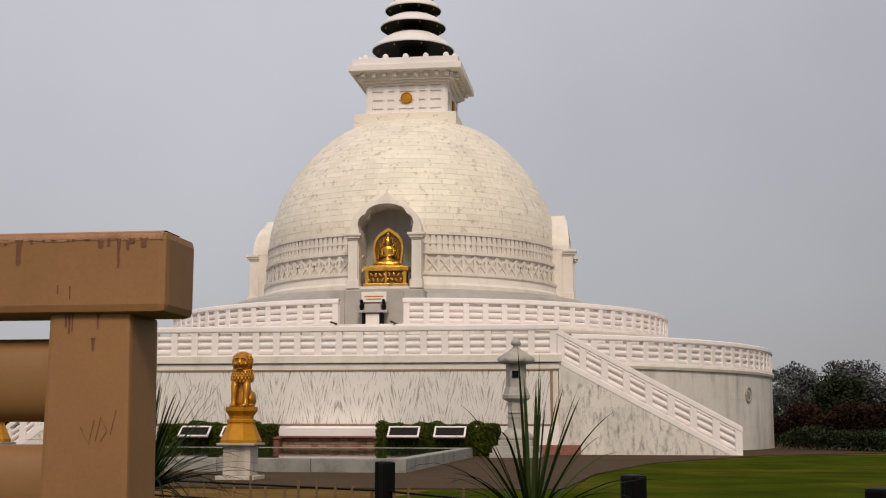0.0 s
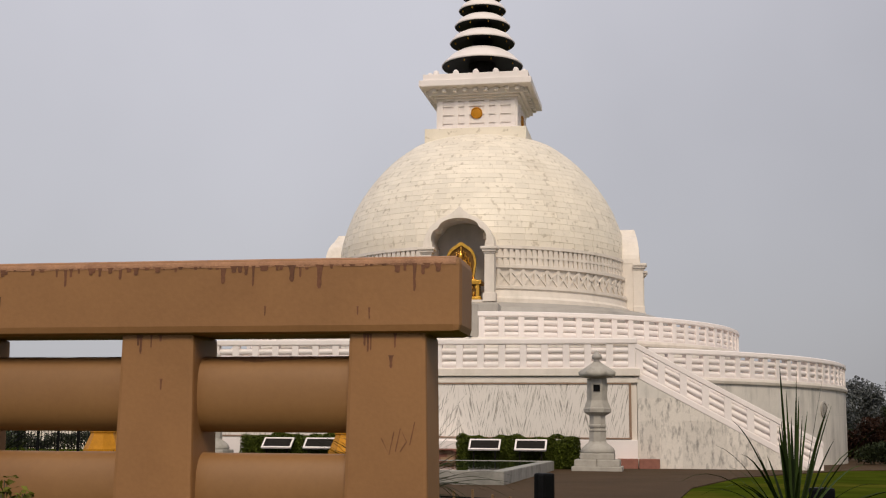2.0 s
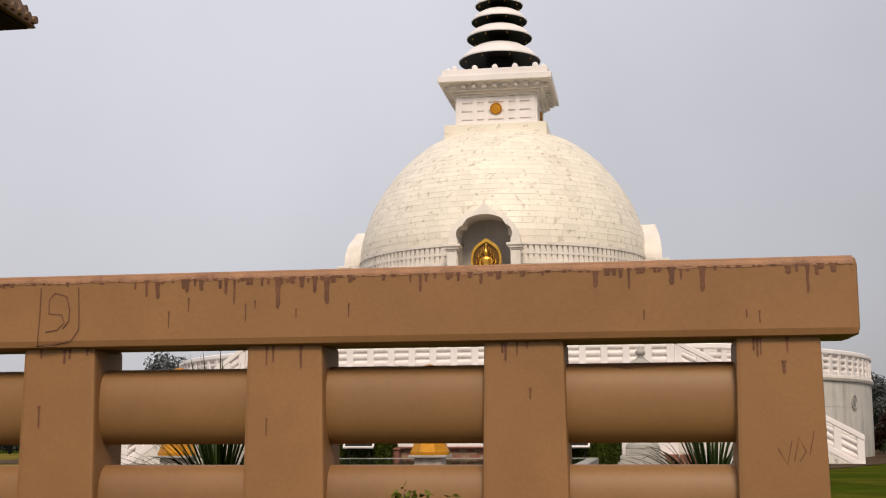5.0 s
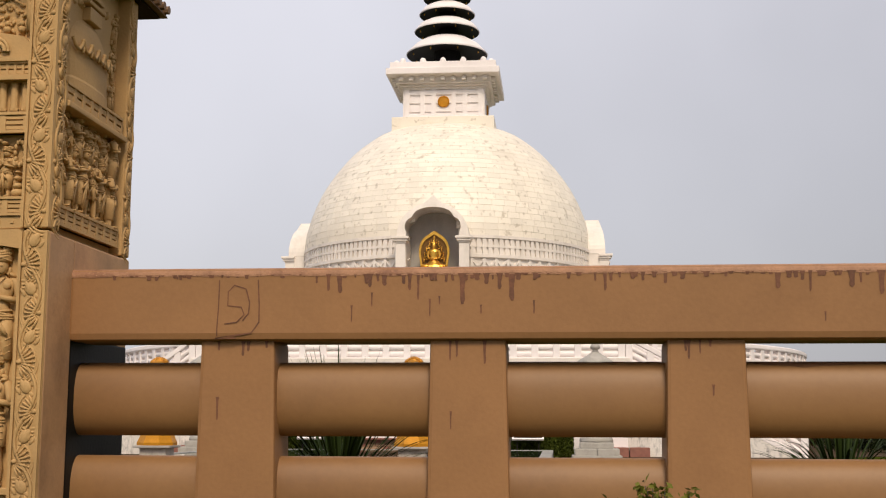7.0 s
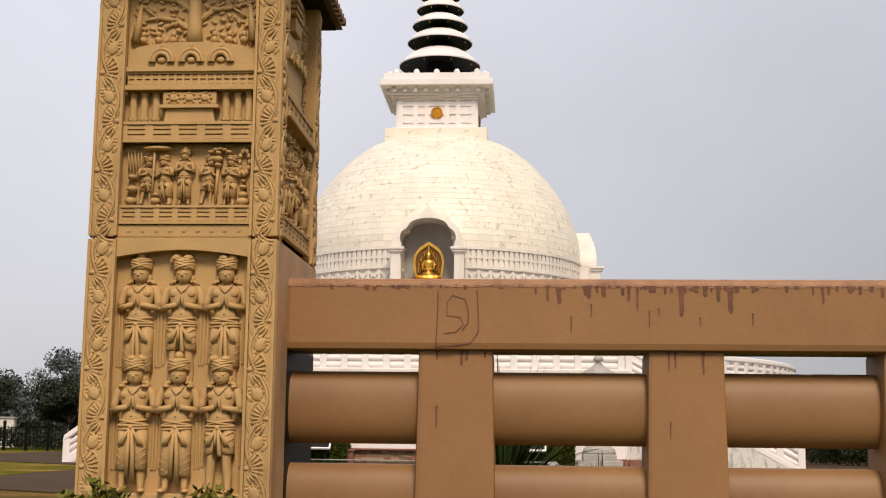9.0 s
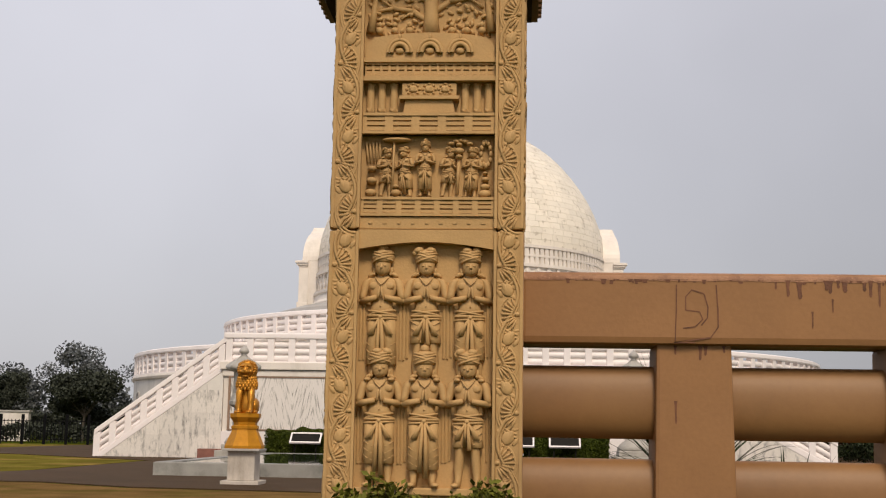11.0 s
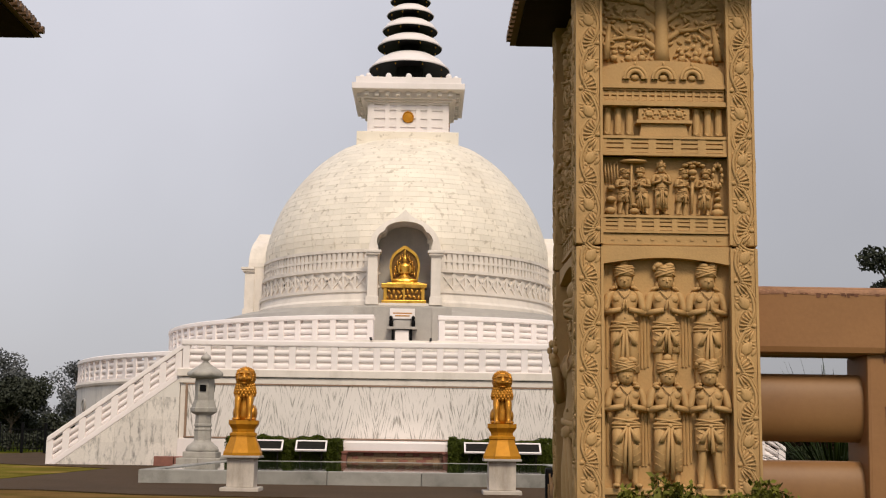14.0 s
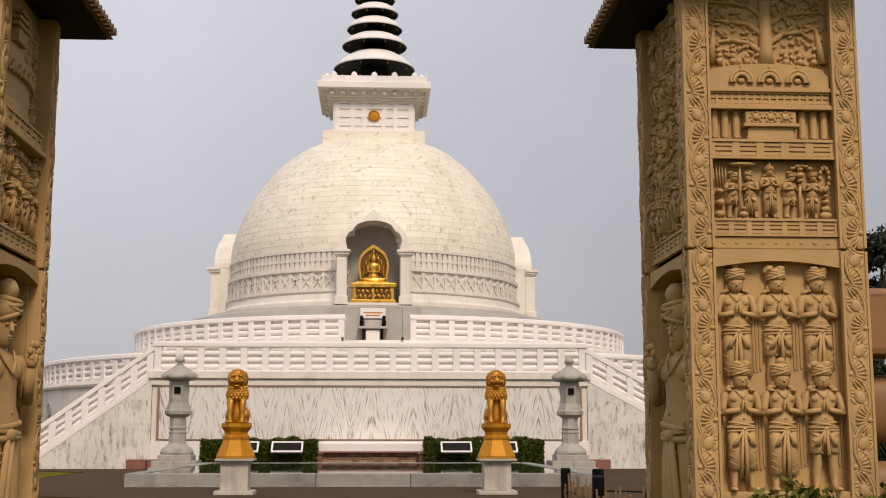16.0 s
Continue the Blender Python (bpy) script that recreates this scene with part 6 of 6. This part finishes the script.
def carve_front(p, xa, xb, y):
    F = pose(0, y, 0)
    l, r = xa + 0.195, xb - 0.195
    xc = (xa + xb) / 2
    for x in (xa + 0.095, xb - 0.095):
        scroll_strip(F @ pose(0, -0.002, 0), x, 0.17, 2.65, p)
        scroll_strip(F @ pose(0, -0.002, 0), x, 2.68, 4.66, p)
        for e in (-0.084, 0.084):
            put_mesh("fillet", mesh_of(box(-0.009, 0.009, -0.01, 0.03, 0.0, 2.65), "fillet", SAND), F @ pose(x + e, 0, 0), p)
            put_mesh("fillet", mesh_of(box(-0.009, 0.009, -0.01, 0.03, 2.675, 4.68), "fillet", SAND), F @ pose(x + e, 0, 0), p)
    G = F @ pose(0, 0.1, 0)
    G0, G = G, G @ pose(0, 0, -0.045)
    relief_tree(G, l, r, 4.03, 4.72, p, 3)
    hall(G, l, r, p)
    bm = box(xc - 0.18, xc + 0.18, -0.07, 0.02, 3.6, 3.69, 0.01)
    for k in (-1, 0, 1):
        add_ball(bm, (xc + k * 0.105, -0.07, 3.645), (0.034, 0.02, 0.03), None, 1)
        for a in range(8):
            add_ball(bm, (xc + k * 0.105 + 0.042 * math.cos(a * 0.785), -0.07, 3.645 + 0.036 * math.sin(a * 0.785)), (0.012, 0.014, 0.01), None, 1)
    add_box(bm, xc - 0.195, xc + 0.195, -0.085, 0.02, 3.578, 3.6)
    o = part("relief_throne", bm, SAND, p)
    o.matrix_basis = G
    o = part("relief_throne", prism([(xc - 0.17, 3.492), (xc + 0.17, 3.492), (xc + 0.155, 3.575), (xc - 0.155, 3.575)], -0.06, 0.02), SAND, p)
    o.matrix_basis = G
    carved_rail(G @ pose(0, -0.04, 0), l - 0.005, r + 0.005, 3.345, 3.485, 5, p)
    # frieze of standing figures with a parasol, a pot and a mace
    for i, (dx, hh, lean, f, dy) in enumerate(((-0.285, 0.335, 3, 1, 0), (-0.14, 0.345, -4, 2, 0), (-0.02, 0.385, 0, 0, -0.02), (0.115, 0.345, 6, 1, 0), (0.275, 0.34, 4, 2, 0))):
        put_mesh("relief_figure", FIGS[f], G @ pose(xc + dx, -0.01 + dy, 2.93, 0, lean, (20, -25, 0, 25, -15)[i]) @ Matrix.Diagonal((0.41, 0.6, hh, 1)), p)
    bm = bmesh.new()
    add_rod(bm, (xc - 0.235, -0.04, 2.95), (xc - 0.225, -0.04, 3.3), 0.008, 0.008, 6)
    add_ball(bm, (xc - 0.21, -0.04, 3.312), (0.1, 0.04, 0.015), None, 2)
    for x, z, q in ((-0.375, 2.96, 0.04), (-0.37, 3.04, 0.036), (-0.37, 3.12, 0.03), (-0.21, 2.96, 0.035), (-0.21, 3.0, 0.022), (0.37, 2.955, 0.045), (0.372, 3.0, 0.034), (0.372, 3.05, 0.026), (0.372, 3.09, 0.018), (0.2, 3.24, 0.034), (0.2, 3.2, 0.024), (0.2, 3.28, 0.022)):
        add_ball(bm, (xc + x, -0.03, z), (q, 0.04, q * 0.7), None, 2)
    add_rod(bm, (xc + 0.19, -0.03, 2.95), (xc + 0.2, -0.03, 3.2), 0.01, 0.012, 6)
    for q in range(12):
        a = q * math.pi / 6
        add_ball(bm, (xc + 0.375 + 0.032 * math.cos(a), -0.03, 3.22 + 0.08 * math.sin(a)), (0.014, 0.02, 0.024), None, 1)
    for q in range(5):
        add_ball(bm, (xc + 0.15 + q * 0.03, -0.03, 3.29 + 0.02 * math.sin(q * 0.8)), (0.026, 0.03, 0.014), None, 1)
        add_rod(bm, (xc - 0.4 + q * 0.02, -0.01, 3.16), (xc - 0.41 + q * 0.022, -0.02, 3.3), 0.007, 0.006, 5)
    o = part("relief_attendants", bm, SAND, p, smooth=True)
    o.matrix_basis = G
    carved_rail(G @ pose(0, -0.04, 0), l - 0.005, r + 0.005, 2.80, 2.925, 7, p)
    G = G0
    bm = box(l - 0.02, r + 0.02, -0.07, 0.02, 2.67, 2.752, 0.008)
    for i in range(9):
        add_box(bm, l + 0.05 + i * 0.091, l + 0.075 + i * 0.091, -0.076, -0.05, 2.705, 2.72)
    o = part("relief_ledge", bm, SAND, p)
    o.matrix_basis = G
    # curved head of the lower panel and two rows of praying figures
    out = [(l - 0.02, 2.665), (r + 0.02, 2.665), (r + 0.02, 2.535)] + [(l + (r - l) * (10 - i) / 10, 2.54 + 0.045 * math.sin(math.pi * i / 10)) for i in range(11)] + [(l - 0.02, 2.535)]
    o = part("relief_head", prism(out, -0.085, 0.02), SAND, p)
    o.matrix_basis = G
    cord = mesh_of(add_rod(bmesh.new(), (0, 0, 0), (0, 0, 0.36), 0.008, 0.011, 6), "drape", SAND)
    for row, z in enumerate((1.69, 1.035)):
        for i in range(3):
            x = xc + (i - 1) * 0.282
            put_mesh("relief_figure", FIGS[(0, 1, 2, 2, 0, 1)[i + 3 * row]], G @ pose(x, -0.012 - 0.03 * row, z, 0, 0, (-4, 3, 5)[(i + row) % 3]) @ Matrix.Diagonal((0.875, 0.95, 0.875, 1)), p)
            for s in (-1, 1):
                for e in (0.0, 0.022):
                    put_mesh("drape", cord, G @ pose(x + s * (0.118 + e), -0.004, z + 0.14 + 0.012 * i), p)
    o = part("relief_ledge", box(l - 0.01, r + 0.01, -0.09, 0.02, 0.985, 1.03, 0.008), SAND, p)
    o.matrix_basis = G
    o = part("relief_base", box(l - 0.01, r + 0.01, -0.06, 0.02, -0.1, 0.985, 0.008), SAND, p)
    o.matrix_basis = G


def relief_stupa(G, l, r, p):
    """A carved domed shrine with garlands above a gallery, parasols on top."""
    xc, w = (l + r) / 2, (r - l)
    bm = bmesh.new()
    prof = [(0.40, 3.70), (0.40, 3.78), (0.37, 3.8), (0.385, 3.9), (0.37, 4.02), (0.31, 4.14), (0.22, 4.22), (0.1, 4.27), (0.02, 4.28)]
    rings = []
    for q, z in prof:
        rings.append([bm.verts.new((xc + q * w / 1.1 * math.cos(math.pi * (1 + k / 14)), 0.01 + 0.2 * q * math.sin(math.pi * (1 + k / 14)), z)) for k in range(15)])
    for a, b in zip(rings[:-1], rings[1:]):
        for k in range(14):
            bm.faces.new((a[k], a[k + 1], b[k + 1], b[k]))
    add_box(bm, xc - 0.11, xc + 0.11, -0.06, 0.02, 4.26, 4.36, 0.008)
    for k, q in enumerate((0.16, 0.13, 0.1)):
        add_box(bm, xc - q, xc + q, -0.07, 0.02, 4.37 + 0.055 * k, 4.4 + 0.055 * k, 0.006)
    o = part("relief_shrine", bm, SAND, p, smooth=False)
    o.matrix_basis = G
    bm = bmesh.new()
    for i in range(6):
        x0, x1 = xc + w * (-0.33 + 0.11 * i), xc + w * (-0.22 + 0.11 * i)
        pts = []
        for k in range(7):
            u = k / 6
            x = x0 + (x1 - x0) * u
            d = max(0.0, 1 - ((x - xc) / (0.36 * w)) ** 2) ** 0.5
            pts.append((x, -0.012 - 0.075 * d, 4.06 - 0.07 * math.sin(math.pi * u)))
        add_tube(bm, pts, 0.014)
        add_ball(bm, (x1, pts[-1][1], 4.06), (0.02, 0.02, 0.02), None, 1)
        add_ball(bm, (x1, pts[-1][1], 4.0), (0.012, 0.015, 0.035), None, 1)
    o = part("relief_garland", bm, SAND, p, smooth=True)
    o.matrix_basis = G
    tagged(o, kind="stuff")
    carved_rail(G @ pose(0, -0.05, 0), l + 0.02, r - 0.02, 3.56, 3.70, 7, p, 2)
    o = part("relief_ledge", box(l, r, -0.12, 0.02, 3.52, 3.56, 0.008), SAND, p)
    o.matrix_basis = G
    for s in (-1, 1):
        for k in range(3):
            put_mesh("relief_figure", FIGS[k], G @ pose(xc + s * w * 0.42, 0.0, 3.72 + 0.26 * k, 0, s * 6 * k, 0) @ Matrix.Diagonal((0.36, 0.4, 0.28, 1)), p)


def carve_side(p, s, xface, lower, deep, shrine):
    """Crowd reliefs on a side face; s: the way the face looks along x."""
    F = Matrix.Translation((xface, (PY0 + PY1) / 2, 0)) @ Matrix.Rotation(radians(90 * s), 4, "Z")
    hw = (PY1 - PY0) / 2
    for x in (-hw + 0.095, hw - 0.095):
        scroll_strip(F @ pose(0, -0.002, 0), x, 2.68, 4.66, p)
        if lower:
            scroll_strip(F @ pose(0, -0.002, 0), x, 0.17, 2.65, p)
    G = F @ pose(0, deep, 0)
    rg = random.Random(int(10 + s * 3 + xface))
    l, r = -hw + 0.195, hw - 0.195
    carved_rail(G @ pose(0, -0.04, 0), l, r, 2.72, 2.86, 8, p)
    rows = ((4.18, 7), (3.86, 8), (3.52, 7), (3.18, 8), (2.86, 6))
    if shrine:
        rows = ((3.17, 7), (2.86, 6))
        relief_stupa(G, l, r, p)
    for row, (z, n) in enumerate(rows):
        for i in range(n):
            x = l + (r - l) * (i + 0.5) / n + rg.uniform(-0.02, 0.02)
            hh = (0.5 if row == len(rows) - 1 else 0.43) * rg.uniform(0.92, 1.06)
            put_mesh("relief_figure", FIGS[(i + row) % 3], G @ pose(x, -0.01 - 0.008 * row, z + rg.uniform(-0.015, 0.015), 0, rg.uniform(-9, 9), rg.uniform(-40, 40)) @ Matrix.Diagonal((0.55, 0.75, hh, 1)), p)
    bm = bmesh.new()
    for k in range(90 if shrine else 160):
        add_ball(bm, (rg.uniform(l, r), 0.0, rg.uniform(2.9, 3.5 if shrine and k < 60 else 4.64)), (rg.uniform(0.014, 0.034), 0.03, rg.uniform(0.014, 0.05)), Matrix.Rotation(rg.uniform(-1.5, 1.5), 4, "Y"), 1)
    o = part("relief_foliage", bm, SAND, p, smooth=True)
    o.matrix_basis = G
    tagged(o, kind="stuff")
    if lower:
        out = [(l - 0.02, 2.665), (r + 0.02, 2.665), (r + 0.02, 2.54)] + [(l + (r - l) * (12 - i) / 12, 2.54 + 0.06 * math.sin(math.pi * i / 12)) for i in range(13)] + [(l - 0.02, 2.54)]
        o = part("relief_head", prism(out, -0.1, 0.02), SAND, p)
        o.matrix_basis = G
        put_mesh("relief_guardian", GUARDIAN, F @ pose(0.08 * s, 0.15, 0.36, 0, 0, -18 * s) @ Matrix.Diagonal((1.95 * s, 1.55, 2.14, 1)), p)
        for dx in (0.36, 0.42, 0.48):
            put_mesh("drape", mesh_of(add_rod(bmesh.new(), (0, 0, 0), (0, 0, 1.6), 0.03, 0.035, 8), "drape", SAND), F @ pose(-dx * s, 0.33, 0.42), p)
        o = part("relief_ledge", box(l - 0.01, r + 0.01, -0.1, 0.24, -0.1, 0.42, 0.01), SAND, p)
        o.matrix_basis = G
    else:
        front_w = RAIL_Y - PY0 + 0.03
        o = part("plain_face", box(-hw + 0.02, -hw + front_w, -0.05, 0.02, -0.1, 2.65, 0.012), SIDE, p, "plain brown painted side with cracks")
        o.matrix_basis = F @ pose(0, 0.046, 0)
        o = part("plain_face", box(-hw + front_w, hw, -0.05, 0.02, 2.0, 2.65, 0.012), SIDE, p, "plain brown painted side with cracks")
        o.matrix_basis = F @ pose(0, 0.046, 0)
        # the shade behind the railing is put in as a near-black face
        o = part("painted_shade_face", box(-hw + front_w, hw, -0.05, 0.02, -0.1, 1.995, 0.012), BLACK, p, "side behind the railing, its shade painted black")
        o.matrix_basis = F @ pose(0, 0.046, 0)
        bm = bmesh.new()
        for k in range(7):
            x, z = -hw + 0.03 + 0.05 * k / 7, 2.6 - k * 0.3
            for j in range(5):
                x2, z2 = x + rg.uniform(-0.012, 0.012), z - rg.uniform(0.02, 0.06)
                add_rod(bm, (x, 0.008, z), (x2, 0.008, z2), 0.0035, 0.0035, 5)
                x, z = x2, z2
        o = part("cracks", bm, STAIN, p, "dark hairline cracks")
        o.matrix_basis = F


for pil, s in ((PILLAR_R, 1), (PILLAR_L, -1)):
    xa, xb = sorted((s * PX0, s * PX1))
    carve_front(pil, xa, xb, PY0)
    carve_side(pil, -s, s * PX0, True, 0.13, s < 0)
    if s > 0:
        carve_side(pil, 1, PX1, False, 0.1, True)
    # dotted tile ends along the eave
    tile = mesh_of(add_rod(bmesh.new(), (0, 0.07, 0), (0, -0.03, 0), 0.035, 0.035, 8), "tile_end", TILE)
    rx0, rx1, ry0, ry1 = xa - (0.34 if s > 0 else 0.2), xb + (0.11 if s > 0 else 0.34), PY0 - 0.34, PY1 + 0.38
    n = 20
    for row in range(2):
        for i in range(n):
            u = (i + 0.5) / n
            put_mesh("tile_end", tile, pose(rx0 + (rx1 - rx0) * u, ry0 + row * 0.09, 4.73 + row * 0.1), pil)
            put_mesh("tile_end", tile, pose(rx0 + row * 0.09, ry0 + (ry1 - ry0) * u, 4.73 + row * 0.1, 0, 0, -90), pil)
            put_mesh("tile_end", tile, pose(rx1 - row * 0.09, ry0 + (ry1 - ry0) * u, 4.73 + row * 0.1, 0, 0, 90), pil)


# ---- rust streaks, chips and scratched marks on the railing ----
def streaks():
    rg = random.Random(11)
    vs, fs = [], []
    y = RAIL_Y - 0.0025

    def drip(x, z, w, L, yy):
        o = len(vs)
        yy -= rg.uniform(0.0, 0.0012)
        w *= 1.35
        for u, k in ((0, 1.5), (0.15, 1.0), (0.55, 0.7), (0.85, 0.8), (1.0, 0.35)):
            j = rg.uniform(-0.15, 0.15) * w
            vs.extend([(x - w * k + j, yy, z - L * u), (x + w * k + j, yy, z - L * u)])
        for i in range(4):
            b = o + 2 * i
            fs.append((b, b + 1, b + 3, b + 2))
    x = RAIL_X0 + 0.3
    while x < RAIL_X1 - 0.1:
        heavy = 0.3 + 0.7 * (noise.noise((x * 1.7, 2.0, 0.0)) > -0.05) if x > 5.2 else 0.25
        drip(x, 2.404, rg.uniform(0.005, 0.016), rg.choice((0.03, 0.04, 0.05, 0.06, 0.1, 0.16)) * heavy * rg.uniform(0.7, 1.3), y)
        x += rg.uniform(0.012, 0.085)
    for k in range(9):
        drip(rg.uniform(5.3, RAIL_X1 - 0.1), rg.uniform(2.1, 2.3), 0.004, rg.uniform(0.04, 0.13), y)
    for i in range(4):
        for k in range(5):
            px = POST_X + i * POST_P + rg.uniform(0.05, 0.45)
            drip(px, 1.969 if k < 4 else rg.uniform(1.5, 1.9), rg.uniform(0.004, 0.009), rg.uniform(0.04, 0.16), RAIL_Y + 0.05 - 0.0025)
    me = bpy.data.meshes.new("rust_staining")
    me.from_pydata(vs, [], fs)
    me.materials.append(STAIN)
    ob = put_mesh("rust_staining", me, I4, RAILING)
    tagged(ob, "dark brown rust streaks below the beam's edge", kind="stuff")
    vs2, fs2 = [], []
    for k in range(260):
        cx = rg.uniform(RAIL_X0, RAIL_X1)
        u = rg.random()
        zz = 2.403 + 0.04 * u
        yy = RAIL_Y + BEVEL - math.sqrt(BEVEL ** 2 - (zz - 2.45 + BEVEL) ** 2) - 0.005
        w, h = rg.uniform(0.003, 0.012), rg.uniform(0.002, 0.006)
        o = len(vs2)
        vs2 += [(cx - w, yy, zz - h), (cx + w * 0.7, yy, zz - h * 0.6), (cx + w, yy + 0.004, zz + h), (cx - w * 0.5, yy + 0.004, zz + h)]
        fs2.append((o, o + 1, o + 2, o + 3))
    me = bpy.data.meshes.new("worn_chips")
    me.from_pydata(vs2, [], fs2)
    me.materials.append(CHIP)
    tagged(put_mesh("worn_chips", me, I4, RAILING), "pale worn paint chips along the edge", kind="stuff")


streaks()


def worn_edge():
    """Faded, rubbed paint on the beam's upper front edge."""
    bm = bmesh.new()
    ring = []
    for k in range(6):
        a = radians(90 * k / 5)
        ring.append((RAIL_Y + BEVEL - (BEVEL + 0.003) * math.cos(a), 2.45 - BEVEL + (BEVEL + 0.003) * math.sin(a)))
    ring = [(RAIL_Y - 0.003, 2.394)] + ring + [(RAIL_Y + 0.3, 2.4525)]
    xs = [RAIL_X0 + (RAIL_X1 - 0.03 - RAIL_X0) * i / 160 for i in range(161)]
    cols = []
    for x in xs:
        drop = 0.012 * noise.noise((x * 6.0, 1.0, 0.0)) + 0.006 * noise.noise((x * 21.0, 3.0, 0.0))
        cols.append([bm.verts.new((x, y, z + (drop if j == 0 else 0.0))) for j, (y, z) in enumerate(ring)])
    for a, b in zip(cols[:-1], cols[1:]):
        for j in range(len(ring) - 1):
            bm.faces.new((a[j], b[j], b[j + 1], a[j + 1]))
    part("worn_edge", bm, WORN, RAILING, "faded pinkish worn top edge", smooth=True)


def peeled_paint(i, z0, lo):
    """A darker patch with a wavy lower edge along the top of a cross bar."""
    x0, x1 = POST_X + i * POST_P - POST_P + POST_W + 0.01, POST_X + i * POST_P - 0.01
    bm = bmesh.new()
    cols = []
    for k in range(61):
        x = x0 + (x1 - x0) * k / 60
        low = lo + 14 * noise.noise((x * 2.2, 5.0, i)) + 5 * noise.noise((x * 9.0, 2.0, i))
        col = []
        for j in range(7):
            a = radians(180 - (low + (88 - low) * j / 6))
            yy = -abs(math.cos(a)) ** 0.9 * (BAR_DEPTH + 0.0025)
            col.append(bm.verts.new((x, RAIL_Y + 0.27 + yy, z0 + 0.245 + abs(math.sin(a)) ** 0.85 * 0.2475)))
        cols.append(col)
    for a, b in zip(cols[:-1], cols[1:]):
        for j in range(6):
            bm.faces.new((a[j], b[j], b[j + 1], a[j + 1]))
    part("peeled_paint", bm, PEEL, RAILING, "darker patch where paint has peeled", smooth=True)


worn_edge()
peeled_paint(3, 1.35, 62)
peeled_paint(2, 1.35, 78)


def stroke(pts, y, w, name, m=STAIN):
    cu = bmesh.new()
    side = []
    for k, p in enumerate(pts):
        a, b = pts[max(k - 1, 0)], pts[min(k + 1, len(pts) - 1)]
        d = Vector((b[0] - a[0], b[1] - a[1]))
        nrm = Vector((-d.y, d.x)).normalized() * w
        side.append((cu.verts.new((p[0] + nrm.x, y, p[1] + nrm.y)), cu.verts.new((p[0] - nrm.x, y, p[1] - nrm.y))))
    for (a, b), (c, d) in zip(side[:-1], side[1:]):
        cu.faces.new((a, b, d, c))
    o = part(name, cu, m, RAILING)
    tagged(o, "thin dark scratched line")


ys = RAIL_Y - 0.003
sx = 4.62
stroke([(sx - 0.02, 2.37), (sx - 0.022, 2.2), (sx - 0.03, 2.05), (sx - 0.03, 1.998)], ys, 0.004, "scratch")
stroke([(sx + 0.24, 2.37), (sx + 0.25, 2.2), (sx + 0.25, 2.09), (sx + 0.2, 2.02), (sx + 0.06, 2.0), (sx - 0.04, 1.985), (sx + 0.1, 1.988)], ys, 0.0045, "scratch")
stroke([(sx + 0.16, 2.31), (sx + 0.08, 2.335), (sx + 0.04, 2.29), (sx + 0.04, 2.2), (sx + 0.13, 2.19), (sx + 0.15, 2.14), (sx + 0.1, 2.09), (sx + 0.02, 2.08)], ys, 0.004, "scratch")
stroke([(sx + 0.16, 2.31), (sx + 0.185, 2.22), (sx + 0.18, 2.15), (sx + 0.14, 2.1)], ys, 0.0045, "scratch")
yp_ = RAIL_Y + 0.05 - 0.003
px_ = POST_X + 3 * POST_P
for k, q in enumerate(([(0.22, 1.32), (0.27, 1.22), (0.3, 1.36)], [(0.31, 1.24), (0.34, 1.38), (0.38, 1.3), (0.34, 1.24)], [(0.4, 1.28), (0.43, 1.42)])):
    stroke([(px_ + a, z) for a, z in q], yp_, 0.003, "scratch")
